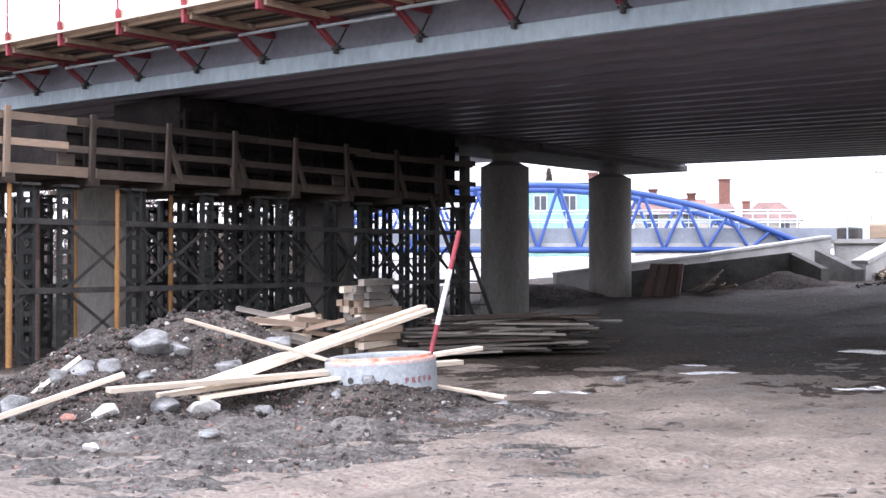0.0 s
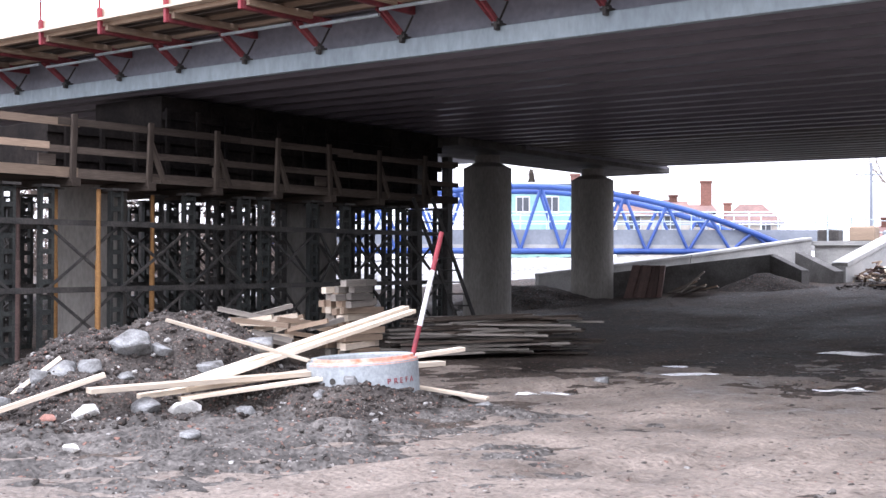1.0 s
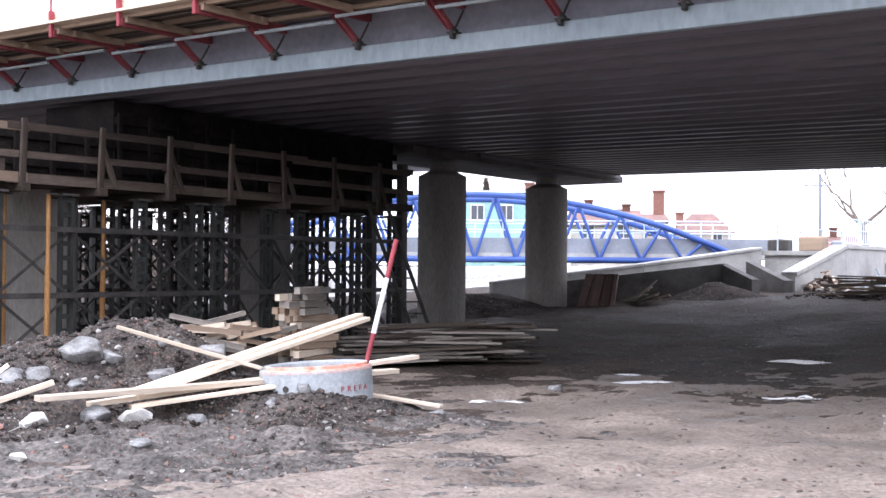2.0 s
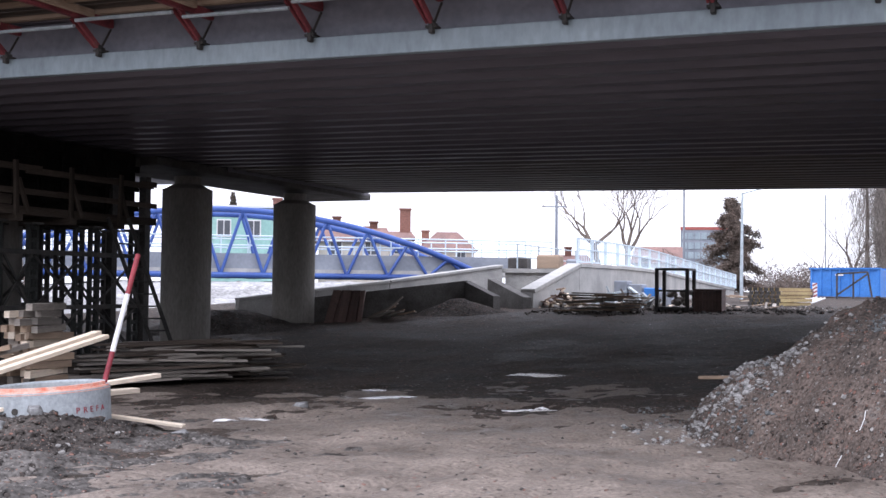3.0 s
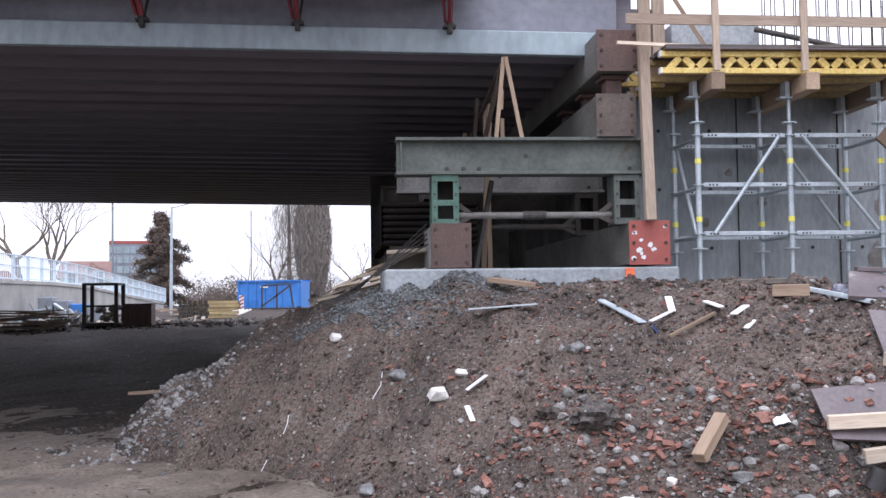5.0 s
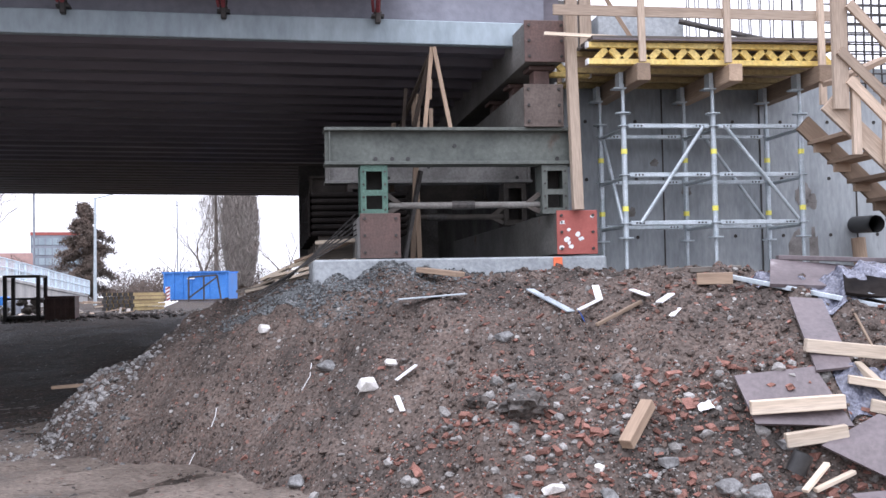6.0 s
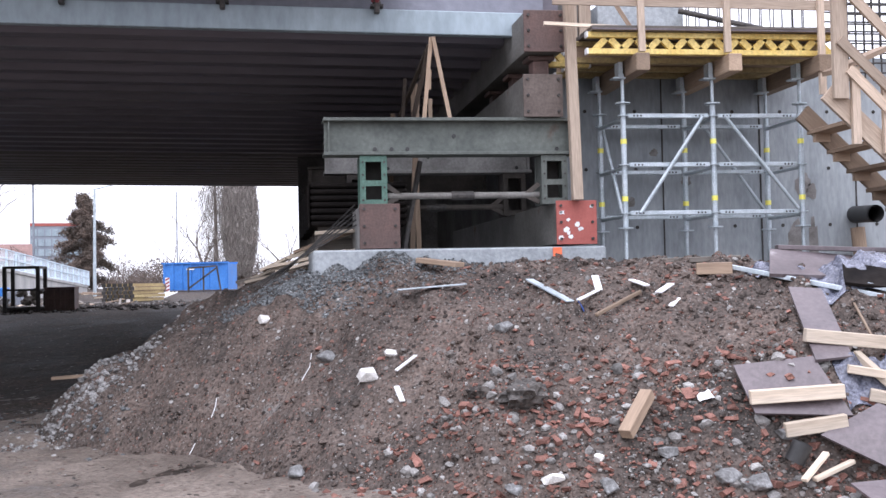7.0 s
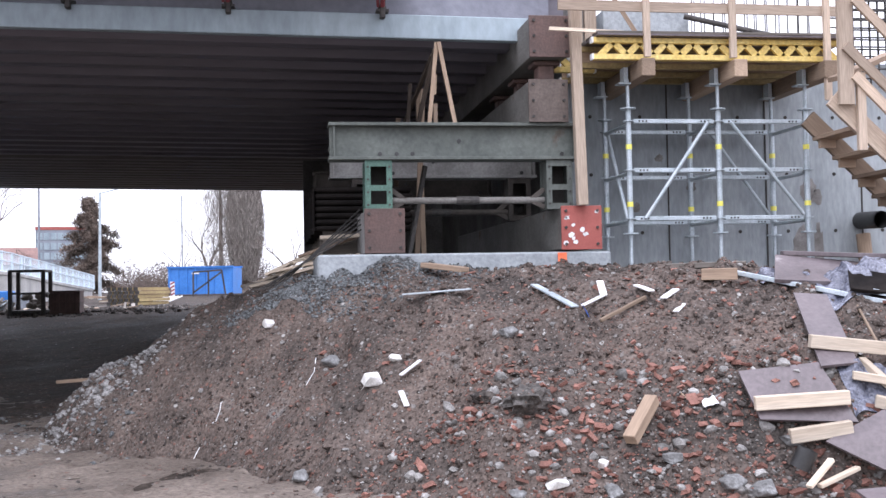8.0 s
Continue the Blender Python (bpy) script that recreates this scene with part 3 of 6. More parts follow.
def cross_beam(y, label, mat, x0=0.57):
    """A green I-beam across, on two perforated stools."""
    t = thing("cross_beam", (1.9, y, 2.96), label, "beam", "cross beams")
    bm = bmesh.new()
    add_box(bm, (x0, y, 3.325), (3.3, y + 0.3, 3.36), bevel=0.004)
    part("upper_flange", bm, mat, t)
    bm = bmesh.new()
    add_box(bm, (x0, y, 2.96), (3.3, y + 0.3, 2.995), bevel=0.004)
    part("lower_flange", bm, mat, t)
    bm = bmesh.new()
    add_box(bm, (x0 + 0.01, y + 0.1, 2.995), (3.3, y + 0.125, 3.325))
    part("web", bm, mat, t)
    for x in (x0 + 0.05, 3.25):
        bm = bmesh.new()
        add_box(bm, (x, y + 0.02, 2.995), (x + 0.015, y + 0.28, 3.325))
        part("stiffener", bm, mat, t)
    for x, z in ((1.98, 3.17), (1.12, 3.03), (1.3, 3.03), (1.47, 3.03), (3.12, 3.03)):
        bm = bmesh.new()
        add_tube(bm, (x, y + 0.085, z), (x, y + 0.1, z), 0.022, seg=12)
        part("bolt_hole", bm, BLACK, t)
    return t


cross_beam(11.95, "long green steel cross beam on perforated stools", GREEN_STEEL)
cross_beam(14.0, "pale dusty steel cross beam behind the first", DUSTY_STEEL, 0.67)
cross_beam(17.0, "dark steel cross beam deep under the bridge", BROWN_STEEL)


def stool(x, y, mat, label):
    t = thing("steel_stool", (x, y, 2.41), label, "stool", "perforated stools")
    bm = bmesh.new()
    for sx in (x, x + 0.23):
        add_box(bm, (sx, y, 2.42), (sx + 0.06, y + 0.03, 2.955))
    for z in (2.42, 2.63, 2.66, 2.89):
        add_box(bm, (x + 0.06, y, z), (x + 0.23, y + 0.03, z + 0.065 if z < 2.6 or z > 2.8 else z + 0.03))
    part("front_plate", bm, mat, t)
    bm = bmesh.new()
    for sx in (x + 0.005, x + 0.255):
        add_box(bm, (sx, y + 0.03, 2.42), (sx + 0.03, y + 0.3, 2.955))
    add_box(bm, (x, y + 0.3, 2.42), (x + 0.29, y + 0.33, 2.955))
    part("side_plate", bm, mat, t)
    # dark sheet before the back plate, for the shade in the hollow
    bm = bmesh.new()
    add_box(bm, (x + 0.035, y + 0.27, 2.43), (x + 0.255, y + 0.29, 2.95))
    part("inner_shade", bm, DARK_BOX, t)
    for i in range(4):
        for sx in (x + 0.03, x + 0.26):
            bm = bmesh.new()
            add_tube(bm, (sx, y - 0.012, 2.48 + i * 0.135), (sx, y + 0.003, 2.48 + i * 0.135), 0.012, seg=6)
            part("bolt", bm, DARK_STEEL, t)


stool(0.95, 11.98, BRIGHT_GREEN, "green perforated steel stool on a box beam")
stool(2.93, 11.98, GREEN_STEEL, "grey-green perforated steel stool with open windows")
# rear stools repeat the front ones, darkened in colour for the shade
stool(0.95, 14.03, BROWN_STEEL, "perforated steel stool with the shade put into its dark brown")
stool(2.93, 14.03, BROWN_STEEL, "perforated steel stool with the shade put into its dark brown")
for y, z in ((12.12, 2.53), (14.1, 2.53)):
    t = thing("turnbuckle_brace", (1.9, y, z), "dark pipe brace with a turnbuckle between stools", "brace", "pipe braces")
    bm = bmesh.new()
    add_tube(bm, (1.24, y, z), (2.93, y, z), 0.036, seg=12)
    # the rear pipe takes the darker steel, shade included
    part("pipe", bm, BEAM_STEEL if y < 13 else BROWN_STEEL, t)
    bm = bmesh.new()
    add_tube(bm, (1.95, y, z), (2.2, y, z), 0.048, seg=12)
    part("turnbuckle", bm, DARK_STEEL, t)
    for a, b in ((1.24, 1.4), (2.93, 2.77)):
        bm = bmesh.new()
        add_beam(bm, (a, y, z + 0.12), (b, y, z), 0.05, 0.05)
        add_beam(bm, (a, y, z - 0.08), (b, y, z), 0.05, 0.05)
        part("gusset", bm, BROWN_STEEL, t)

# corrugated sheets stacked at the beam's end
t = thing("sheet_stack", (0.45, 13.2, 2.3), "stack of dark corrugated steel sheets seen end on", "sheets")
for i in range(7):
    bm = bmesh.new()
    z = 2.3 + i * 0.075
    for k in range(8):
        add_beam(bm, (0.44 + 0.03 * (k % 2), 13.2 + k * 0.5, z), (0.44 + 0.03 * ((k + 1) % 2), 13.7 + k * 0.5, z), 0.02, 0.07)
    add_box(bm, (0.46, 13.2, z - 0.03), (1.6, 17.2, z + 0.03), bevel=0.02)
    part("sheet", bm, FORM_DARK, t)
for k in range(5):
    bm = bmesh.new()
    add_box(bm, (0.55, 13.3 + k * 0.9, 1.95), (1.5, 13.42 + k * 0.9, 2.27))
    solo("packing_timber", bm, GREY_WOOD, "dark squared packing timber under corrugated sheets", "timber", "packing timbers")


def stick(name, a, b, w, h, mat, label, category, group="", bevel=0.004):
    bm = bmesh.new()
    add_beam(bm, a, b, w, h, bevel=bevel)
    return solo(name, bm, mat, label, category, group, at=tuple(a))


# timber trestle and props
t = thing("timber_trestle", (1.8, 12.2, 3.36), "light timber trestle standing on the green cross beam", "trestle")
for a, b in (((1.95, 12.1, 3.37), (1.79, 12.15, 4.27)), ((1.68, 12.2, 3.37), (1.77, 12.17, 4.27)), ((1.62, 12.8, 3.4), (1.76, 12.25, 4.2)),
             ((1.5, 14.1, 3.37), (1.74, 12.3, 4.15)), ((1.55, 13.2, 3.37), (1.6, 13.2, 4.0)), ((1.75, 12.2, 3.37), (1.75, 12.2, 3.6)), ((1.74, 12.2, 3.7), (1.75, 12.2, 3.92))):
    bm = bmesh.new()
    add_beam(bm, a, b, 0.042, 0.04)
    # the struts further in take the wood with shade in its colour
    part("strut", bm, OLD_WOOD if a[1] < 12.25 else SHADED_WOOD, t)
for a, b in (((1.62, 13.0, 1.96), (1.72, 13.0, 3.9)), ((1.78, 13.6, 1.96), (1.74, 13.6, 4.0)), ((1.52, 14.6, 1.96), (1.6, 14.6, 3.8))):
    stick("timber_prop", a, b, 0.06, 0.05, OLD_WOOD, "thin timber prop standing on the concrete bench", "prop", "timber props")
stick("timber_prop", (1.47, 12.5, 1.96), (1.68, 12.6, 2.96), 0.04, 0.05, DARK_STEEL, "dark steel prop leaning under the cross beam", "prop", "timber props")
stick("timber_plank", (0.5, 13.0, 2.18), (1.1, 13.0, 2.21), 0.18, 0.04, WOOD, "pale plank end beside the box beam", "plank")
stick("tall_post", (3.27, 11.78, 2.445), (3.22, 11.78, 4.62), 0.11, 0.1, SITE_WOOD, "tall pale timber post standing on a box beam", "post")
stick("spray_mark", (3.05, 11.84, 1.78), (3.05, 11.84, 1.94), 0.1, 0.012, ORANGE_SPRAY, "orange spray mark on the concrete bench", "mark")

# ---- scaffold on the abutment ----
scaf = thing("scaffold_tower", (4.87, 12.3, 1.7), "galvanised modular scaffold tower with yellow tags", "scaffold")
SX, SY = (3.84, 4.87, 5.9), (11.9, 12.78)
for y in SY:
    for x in SX:
        bm = bmesh.new()
        add_tube(bm, (x, y, mound_z(x, y) + 0.0), (x, y, 2.2), 0.021, seg=10)
        add_tube(bm, (x, y, 2.15), (x, y, 3.5), 0.031, seg=12)
        add_tube(bm, (x, y, 3.5), (x, y, 3.83), 0.02, seg=10)
        up = part("upright", bm, ZINC, scaf)
        for z in (2.3, 2.83, 3.37):
            bm = bmesh.new()
            add_tube(bm, (x, y, z - 0.006), (x, y, z + 0.006), 0.062, seg=12)
            part("rosette", bm, ZINC, up)
        for z in (2.13, 3.5):
            bm = bmesh.new()
            add_tube(bm, (x, y, z), (x, y, z + 0.015), 0.085, seg=12)
            part("wing_nut", bm, ZINC, up)
        for z in (2.43, 3.06):
            bm = bmesh.new()
            add_tube(bm, (x, y, z), (x, y, z + 0.055), 0.035, seg=12)
            part("tag", bm, TAG, up, "yellow plastic tag")
for y in SY:
    for z in (2.3, 2.83, 3.37):
        for a, b in zip(SX, SX[1:]):
            bm = bmesh.new()
            add_beam(bm, (a + 0.05, y, z), (b - 0.05, y, z), 0.035, 0.052, bevel=0.008)
            led = part("ledger", bm, ZINC, scaf)
            for k in (0.09, 0.13, 0.17, -0.09, -0.13, -0.17):
                bm = bmesh.new()
                xx = (a + 0.03 if k > 0 else b - 0.03) + k
                add_tube(bm, (xx, y - 0.02, z), (xx, y - 0.0165, z), 0.011, seg=8)
                part("hole", bm, DARK_BOX, led)
for x in SX:
    for z in (2.27, 2.8, 3.34):
        bm = bmesh.new()
        add_tube(bm, (x, SY[0], z), (x, SY[1], z), 0.022, seg=8)
        part("transom", bm, ZINC, scaf)
for a, b in (((4.74, 11.86, 3.36), (4.0, 11.86, 2.3)), ((5.0, 11.86, 3.36), (5.83, 11.86, 2.33)), ((5.15, 12.82, 3.36), (5.9, 12.82, 2.33)), ((3.84, 12.0, 2.3), (3.84, 12.7, 3.36))):
    bm = bmesh.new()
    add_tube(bm, a, b, 0.021, seg=10)
    part("diagonal", bm, ZINC, scaf)

# ---- formwork table on the scaffold ----
for x in SX:
    t = thing("cross_timber", (x + 0.08, 11.4, 3.8), "brown squared timber carrying the yellow girders", "timber", "cross timbers")
    bm = bmesh.new()
    add_box(bm, (x + 0.02, 11.45, 3.79), (x + 0.17, 13.05, 3.98), bevel=0.008)
    part("timber", bm, OLD_WOOD, t)
    for y in SY:
        bm = bmesh.new()
        add_box(bm, (x - 0.12, y - 0.07, 3.77), (x + 0.02, y + 0.07, 3.785))
        add_box(bm, (x - 0.06, y - 0.07, 3.785), (x - 0.012, y + 0.07, 3.95))
        part("fork_head", bm, ZINC, t)


def lattice_girder(x0, x1, y, z, paint=YELLOW):
    """A yellow timber lattice girder, 24 cm high."""
    t = thing("lattice_girder", (x0, y, z), "yellow timber lattice girder with triangular web", "girder", "lattice girders")
    for dz, n in ((0, "lower_chord"), (0.18, "upper_chord")):
        bm = bmesh.new()
        add_box(bm, (x0, y - 0.04, z + dz), (x1, y + 0.04, z + dz + 0.06), bevel=0.005)
        part(n, bm, paint, t)
        for x in (x0 - 0.004, x1 + 0.004):
            bm = bmesh.new()
            add_box(bm, (x - 0.012, y - 0.042, z + dz - 0.002), (x + 0.012, y + 0.042, z + dz + 0.062), bevel=0.004)
            part("end_cap", bm, WHITE, t)
    # rear girders: solid web added to block the sky, a dark backing
    if paint is not YELLOW:
        bm = bmesh.new()
        add_box(bm, (x0 + 0.02, y - 0.014, z + 0.055), (x1 - 0.02, y + 0.014, z + 0.185))
        part("web", bm, OLD_WOOD, t)
        return
    n = int((x1 - x0 - 0.1) / 0.296)
    for i in range(n):
        x = x0 + 0.08 + i * 0.296
        for a, b in ((x, x + 0.148), (x + 0.296, x + 0.148)):
            bm = bmesh.new()
            add_beam(bm, (a, y, z + 0.045), (b, y, z + 0.195), 0.045, 0.07)
            part("web_strut", bm, paint, t)


for y in (11.62, 12.1, 12.6, 13.0):
    lattice_girder(3.37, 6.26, y, 3.985, YELLOW if y < 12 else PALE_YELLOW)
lattice_girder(2.95, 3.6, 12.35, 3.985)
bm = bmesh.new()
add_box(bm, (3.4, 11.5, 4.228), (6.32, 13.1, 4.25), bevel=0.003)
solo("formwork_deck", bm, FILM, "dark film-faced plywood deck on the girders", "deck")
for i in range(6):
    stick("deck_board", (3.4, 11.62 + i * 0.26, 4.267), (6.3, 11.6 + i * 0.26 + 0.03 * (i % 2), 4.269), 0.2, 0.03, GREY_WOOD, "grey board lying on the plywood deck", "board", "deck boards")
rail = thing("timber_guardrail", (4.9, 11.5, 4.0), "timber guard rail round the formwork deck", "guardrail")
for x, z0 in ((3.94, 4.0), (4.9, 4.0), (5.98, 3.55)):
    bm = bmesh.new()
    add_beam(bm, (x, 11.5, z0), (x - 0.02, 11.48, 5.3), 0.07, 0.05)
    part("post", bm, SITE_WOOD, rail)
for z in (4.55, 5.0):
    bm = bmesh.new()
    add_beam(bm, (2.98, 11.53, z), (6.12, 11.53, z - 0.02), 0.03, 0.11)
    part("rail", bm, SITE_WOOD, rail)
bm = bmesh.new()
add_beam(bm, (2.9, 11.6, 4.31), (3.95, 11.6, 4.27), 0.04, 0.035)
part("toe_rail", bm, WOOD, rail)
bm = bmesh.new()
add_beam(bm, (3.55, 12.9, 4.31), (3.55, 12.9, 5.2), 0.14, 0.06)
add_beam(bm, (3.72, 12.9, 4.31), (3.72, 12.9, 5.2), 0.14, 0.06)
solo("form_stud", bm, SITE_WOOD, "pale timber studs of the wall formwork", "timber")
stick("form_brace", (4.3, 12.6, 4.33), (3.9, 12.8, 5.1), 0.16, 0.05, OLD_WOOD, "brown raking timber brace on the deck", "brace")
bm = bmesh.new()
add_box(bm, (4.0, 13.3, 4.0), (5.1, 13.8, 4.95), bevel=0.01)
solo("bearing_plinth", bm, CONCRETE, "pale grey concrete plinth above the abutment", "plinth")
bm = bmesh.new()
add_box(bm, (4.25, 13.27, 4.4), (4.85, 13.31, 4.62), bevel=0.005)
solo("recess_frame", bm, PALE_CONCRETE, "pale recessed panel in the concrete plinth", "panel")
bm = bmesh.new()
add_tube(bm, (5.0, 13.2, 4.86), (6.35, 12.9, 4.5), 0.035, seg=10)
solo("steel_pipe", bm, DARK_STEEL, "dark steel pipe lying slantwise over the rebars", "pipe")
bm = bmesh.new()
add_tube(bm, (4.75, 13.2, 4.5), (5.6, 13.0, 4.36), 0.035, seg=10)
solo("steel_pipe", bm, DARK_STEEL, "short dark pipe lying on the deck", "pipe")
rb = thing("rebar_row", (5.6, 13.4, 4.0), "row of thin upright starter bars of rusty steel", "rebar")
for i in range(24):
    x = 5.15 + i * 0.07
    bm = bmesh.new()
    add_tube(bm, (x, 13.35 + 0.1 * (i % 2), 3.98), (x + rng.uniform(-0.02, 0.02), 13.35 + 0.1 * (i % 2), 5.3), 0.008, seg=5)
    part("bar", bm, DARK_STEEL, rb)
rb = thing("rebar_cage", (7.2, 13.2, 4.0), "dense dark reinforcement cage above the wall", "rebar")
for y in (12.9, 13.3):
    for i in range(14):
        x = 6.75 + i * 0.11
        bm = bmesh.new()
        add_tube(bm, (x, y, 3.95), (x, y, 5.6), 0.011, seg=5)
        part("bar", bm, DARK_STEEL, rb)
    for i in range(13):
        z = 4.05 + i * 0.12
        bm = bmesh.new()
        add_tube(bm, (6.65, y - 0.02, z), (8.4, y - 0.02, z), 0.011, seg=5)
        part("stirrup", bm, DARK_STEEL, rb)

rb.matrix_basis = Matrix.Translation((0.3, 0, 0)) @ rb.matrix_basis

# ---- timber stair ----
st = thing("timber_stair", (6.1, 11.2, 1.7), "rough timber site stair down from the formwork deck", "stair")
bm = bmesh.new()
add_beam(bm, (5.3, 10.88, 3.5), (7.3, 10.88, 1.65), 0.05, 0.2)
part("stringer", bm, SITE_WOOD, st)
bm = bmesh.new()
add_beam(bm, (5.4, 11.65, 3.4), (7.3, 11.65, 1.62), 0.05, 0.2)
part("stringer", bm, OLD_WOOD, st)
for i in range(1, 9):
    bm = bmesh.new()
    x, z = 5.25 + i * 0.225, 3.42 - i * 0.215
    add_box(bm, (x, 10.9, z - 0.045), (x + 0.26, 11.7, z), bevel=0.004)
    part("tread", bm, OLD_WOOD, st)
    bm = bmesh.new()
    add_box(bm, (x + 0.02, 11.55, z - 0.14), (x + 0.2, 11.6, z - 0.045))
    part("cleat", bm, OLD_WOOD, st)
for x, w, z0, z1 in ((5.42, 0.16, 3.42, 4.9), (5.58, 0.09, 2.95, 3.75), (5.92, 0.09, 2.85, 3.6), (6.5, 0.09, 2.3, 3.2)):
    bm = bmesh.new()
    add_beam(bm, (x, 10.82, z0), (x, 10.82, z1), w, 0.05, up=(0, 1, 0))
    part("baluster", bm, SITE_WOOD, st)
for a, b in (((5.4, 10.78, 4.02), (7.2, 10.78, 2.35)), ((5.5, 10.79, 3.72), (7.2, 10.79, 2.05)), ((5.5, 10.75, 4.5), (7.2, 10.75, 2.8))):
    bm = bmesh.new()
    add_beam(bm, a, b, 0.04, 0.1)
    part("handrail", bm, SITE_WOOD, st)
bm = bmesh.new()
add_beam(bm, (5.35, 10.9, 3.7), (6.2, 11.3, 4.05), 0.2, 0.05)
part("landing", bm, OLD_WOOD, st)
st.matrix_basis = Matrix.Translation((0.4, 0, -0.03)) @ st.matrix_basis
bm = bmesh.new()
add_tube(bm, (7.15, 12.55, 2.3), (7.18, 13.1, 2.32), 0.105, seg=20, ends=False)
add_tube(bm, (7.15, 12.55, 2.3), (7.18, 13.1, 2.32), 0.09, seg=20, ends=False)
solo("drain_pipe", bm, BLACK, "black plastic drain pipe sticking out of the wall", "pipe", smooth=True)
bm = bmesh.new()
add_tube(bm, (7.15, 12.9, 1.6), (7.13, 12.95, 2.15), 0.085, seg=16)
solo("pipe_stub", bm, OLD_WOOD, "brown upright post below the drain pipe", "post")

# ---- on the rubble mound ----
def quad_panel(corners, thick, mat, label, name="plywood_panel", category="panel", group="plywood panels"):
    bm = bmesh.new()
    vs = [bm.verts.new(c) for c in corners]
    f = bm.faces.new(vs)
    f.normal_update()
    n = f.normal if f.normal.z > 0 else -f.normal
    out = bmesh.ops.extrude_face_region(bm, geom=[f])
    for v in out["geom"]:
        if isinstance(v, bmesh.types.BMVert):
            v.co += n * thick
    bmesh.ops.recalc_face_normals(bm, faces=bm.faces)
    return solo(name, bm, mat, label, category, group, at=corners[0])


quad_panel([(4.15, 8.67, 1.48), (4.4, 8.6, 1.46), (4.22, 7.8, 0.97), (3.93, 7.8, 0.95)], 0.021, FILM, "narrow dark plywood panel sliding down the mound")
quad_panel([(3.38, 8.0, 0.92), (3.94, 7.86, 0.98), (4.05, 7.5, 0.58), (3.4, 7.68, 0.6)], 0.021, FILM, "broad dark plywood panel with scuffed face")
quad_panel([(3.78, 7.46, 0.46), (4.24, 7.5, 0.66), (4.6, 7.15, 0.5), (4.16, 7.14, 0.24)], 0.021, FILM, "dark plywood panel with white cement smears")
quad_panel([(3.85, 7.2, 0.16), (4.3, 7.1, 0.2), (4.5, 6.9, 0.1), (3.9, 6.9, 0.06)], 0.021, FILM, "dark plywood panel half buried at the foot")
for a, b, w, h, m, lab in (
        ((3.95, 8.0, 1.14), (4.65, 7.85, 1.06), 0.1, 0.1, WOOD, "thick fresh squared timber lying over a panel"),
        ((3.38, 7.72, 0.72), (4.02, 7.56, 0.76), 0.08, 0.1, WOOD, "fresh squared timber lying on a plywood panel"),
        ((3.56, 7.55, 0.5), (3.98, 7.46, 0.56), 0.08, 0.1, WOOD, "short fresh timber lying on the rubble"),
        ((2.5, 7.88, 0.47), (2.75, 8.1, 0.74), 0.1, 0.085, OLD_WOOD, "short squared timber with an orange end"),
        ((3.54, 7.24, 0.2), (3.77, 7.36, 0.36), 0.05, 0.03, WOOD, "broken pale lath on the rubble"),
        ((3.62, 7.25, 0.2), (3.95, 7.33, 0.3), 0.05, 0.03, WOOD, "broken pale lath on the rubble"),
        ((4.3, 7.9, 1.0), (4.5, 7.4, 0.62), 0.07, 0.05, WOOD, "pale board end sticking out of the debris"),
        ((4.15, 7.75, 0.9), (4.6, 7.6, 0.82), 0.1, 0.06, WOOD, "pale board lying across the debris"),
        ((4.25, 7.62, 0.72), (4.7, 7.4, 0.62), 0.09, 0.09, WOOD, "fresh squared timber in the debris"),
        ((3.58, 9.2, 1.66), (3.86, 9.1, 1.66), 0.12, 0.1, OLD_WOOD, "short weathered timber block on the crest"),
        ((1.5, 11.4, 1.82), (1.85, 11.05, 1.76), 0.16, 0.05, OLD_WOOD, "weathered board end lying on grey gravel"),
        ((3.4, 9.9, 1.74), (4.3, 10.0, 1.76), 0.14, 0.05, GREY_WOOD, "dark grey board lying on the crest"),
        ((2.6, 8.9, 1.3), (3.05, 9.1, 1.48), 0.03, 0.03, OLD_WOOD, "thin stick lying in the rubble"),
        ((2.95, 8.25, 0.85), (3.12, 7.85, 0.52), 0.015, 0.015, OLD_WOOD, "thin bent stick in the rubble"),
        ((4.75, 9.0, 1.62), (4.5, 8.0, 1.1), 0.02, 0.02, OLD_WOOD, "thin stick lying beside the panels")):
    stick("timber", a, b, w, h, m, lab, "timber", "timber offcuts", 0.005)
for a, b, w, lab in (((1.17, 10.45, 1.53), (1.75, 10.16, 1.57), 0.09, "grey plastic strip lying on the slope"), ((2.25, 9.75, 1.6), (2.46, 9.16, 1.41), 0.08, "grey plastic strip on the crest"),
                     ((3.02, 9.25, 1.58), (3.1, 9.08, 1.53), 0.07, "white plastic scrap on the crest"), ((3.15, 8.95, 1.47), (3.3, 9.05, 1.54), 0.07, "white plastic scrap on the crest"),
                     ((2.72, 9.2, 1.5), (2.76, 9.45, 1.62), 0.06, "white plastic scrap on the crest"), ((2.52, 9.15, 1.42), (2.72, 9.22, 1.5), 0.05, "bent white plastic strip"),
                     ((1.02, 9.47, 0.86), (1.2, 9.52, 0.98), 0.05, "white plastic strip on the slope"), ((1.01, 9.36, 0.74), (1.05, 9.27, 0.62), 0.05, "white plastic strip on the slope"),
                     ((3.3, 8.9, 1.42), (3.2, 8.8, 1.36), 0.05, "white plastic scrap on the slope")):
    stick("plastic_strip", a, b, w, 0.015, WHITE if "white" in lab else ZINC, lab, "strip", "plastic scraps", 0.003)
bm = bmesh.new()
add_tube(bm, (3.56, 7.42, 0.3), (3.62, 7.4, 0.43), 0.072, seg=20, ends=False)
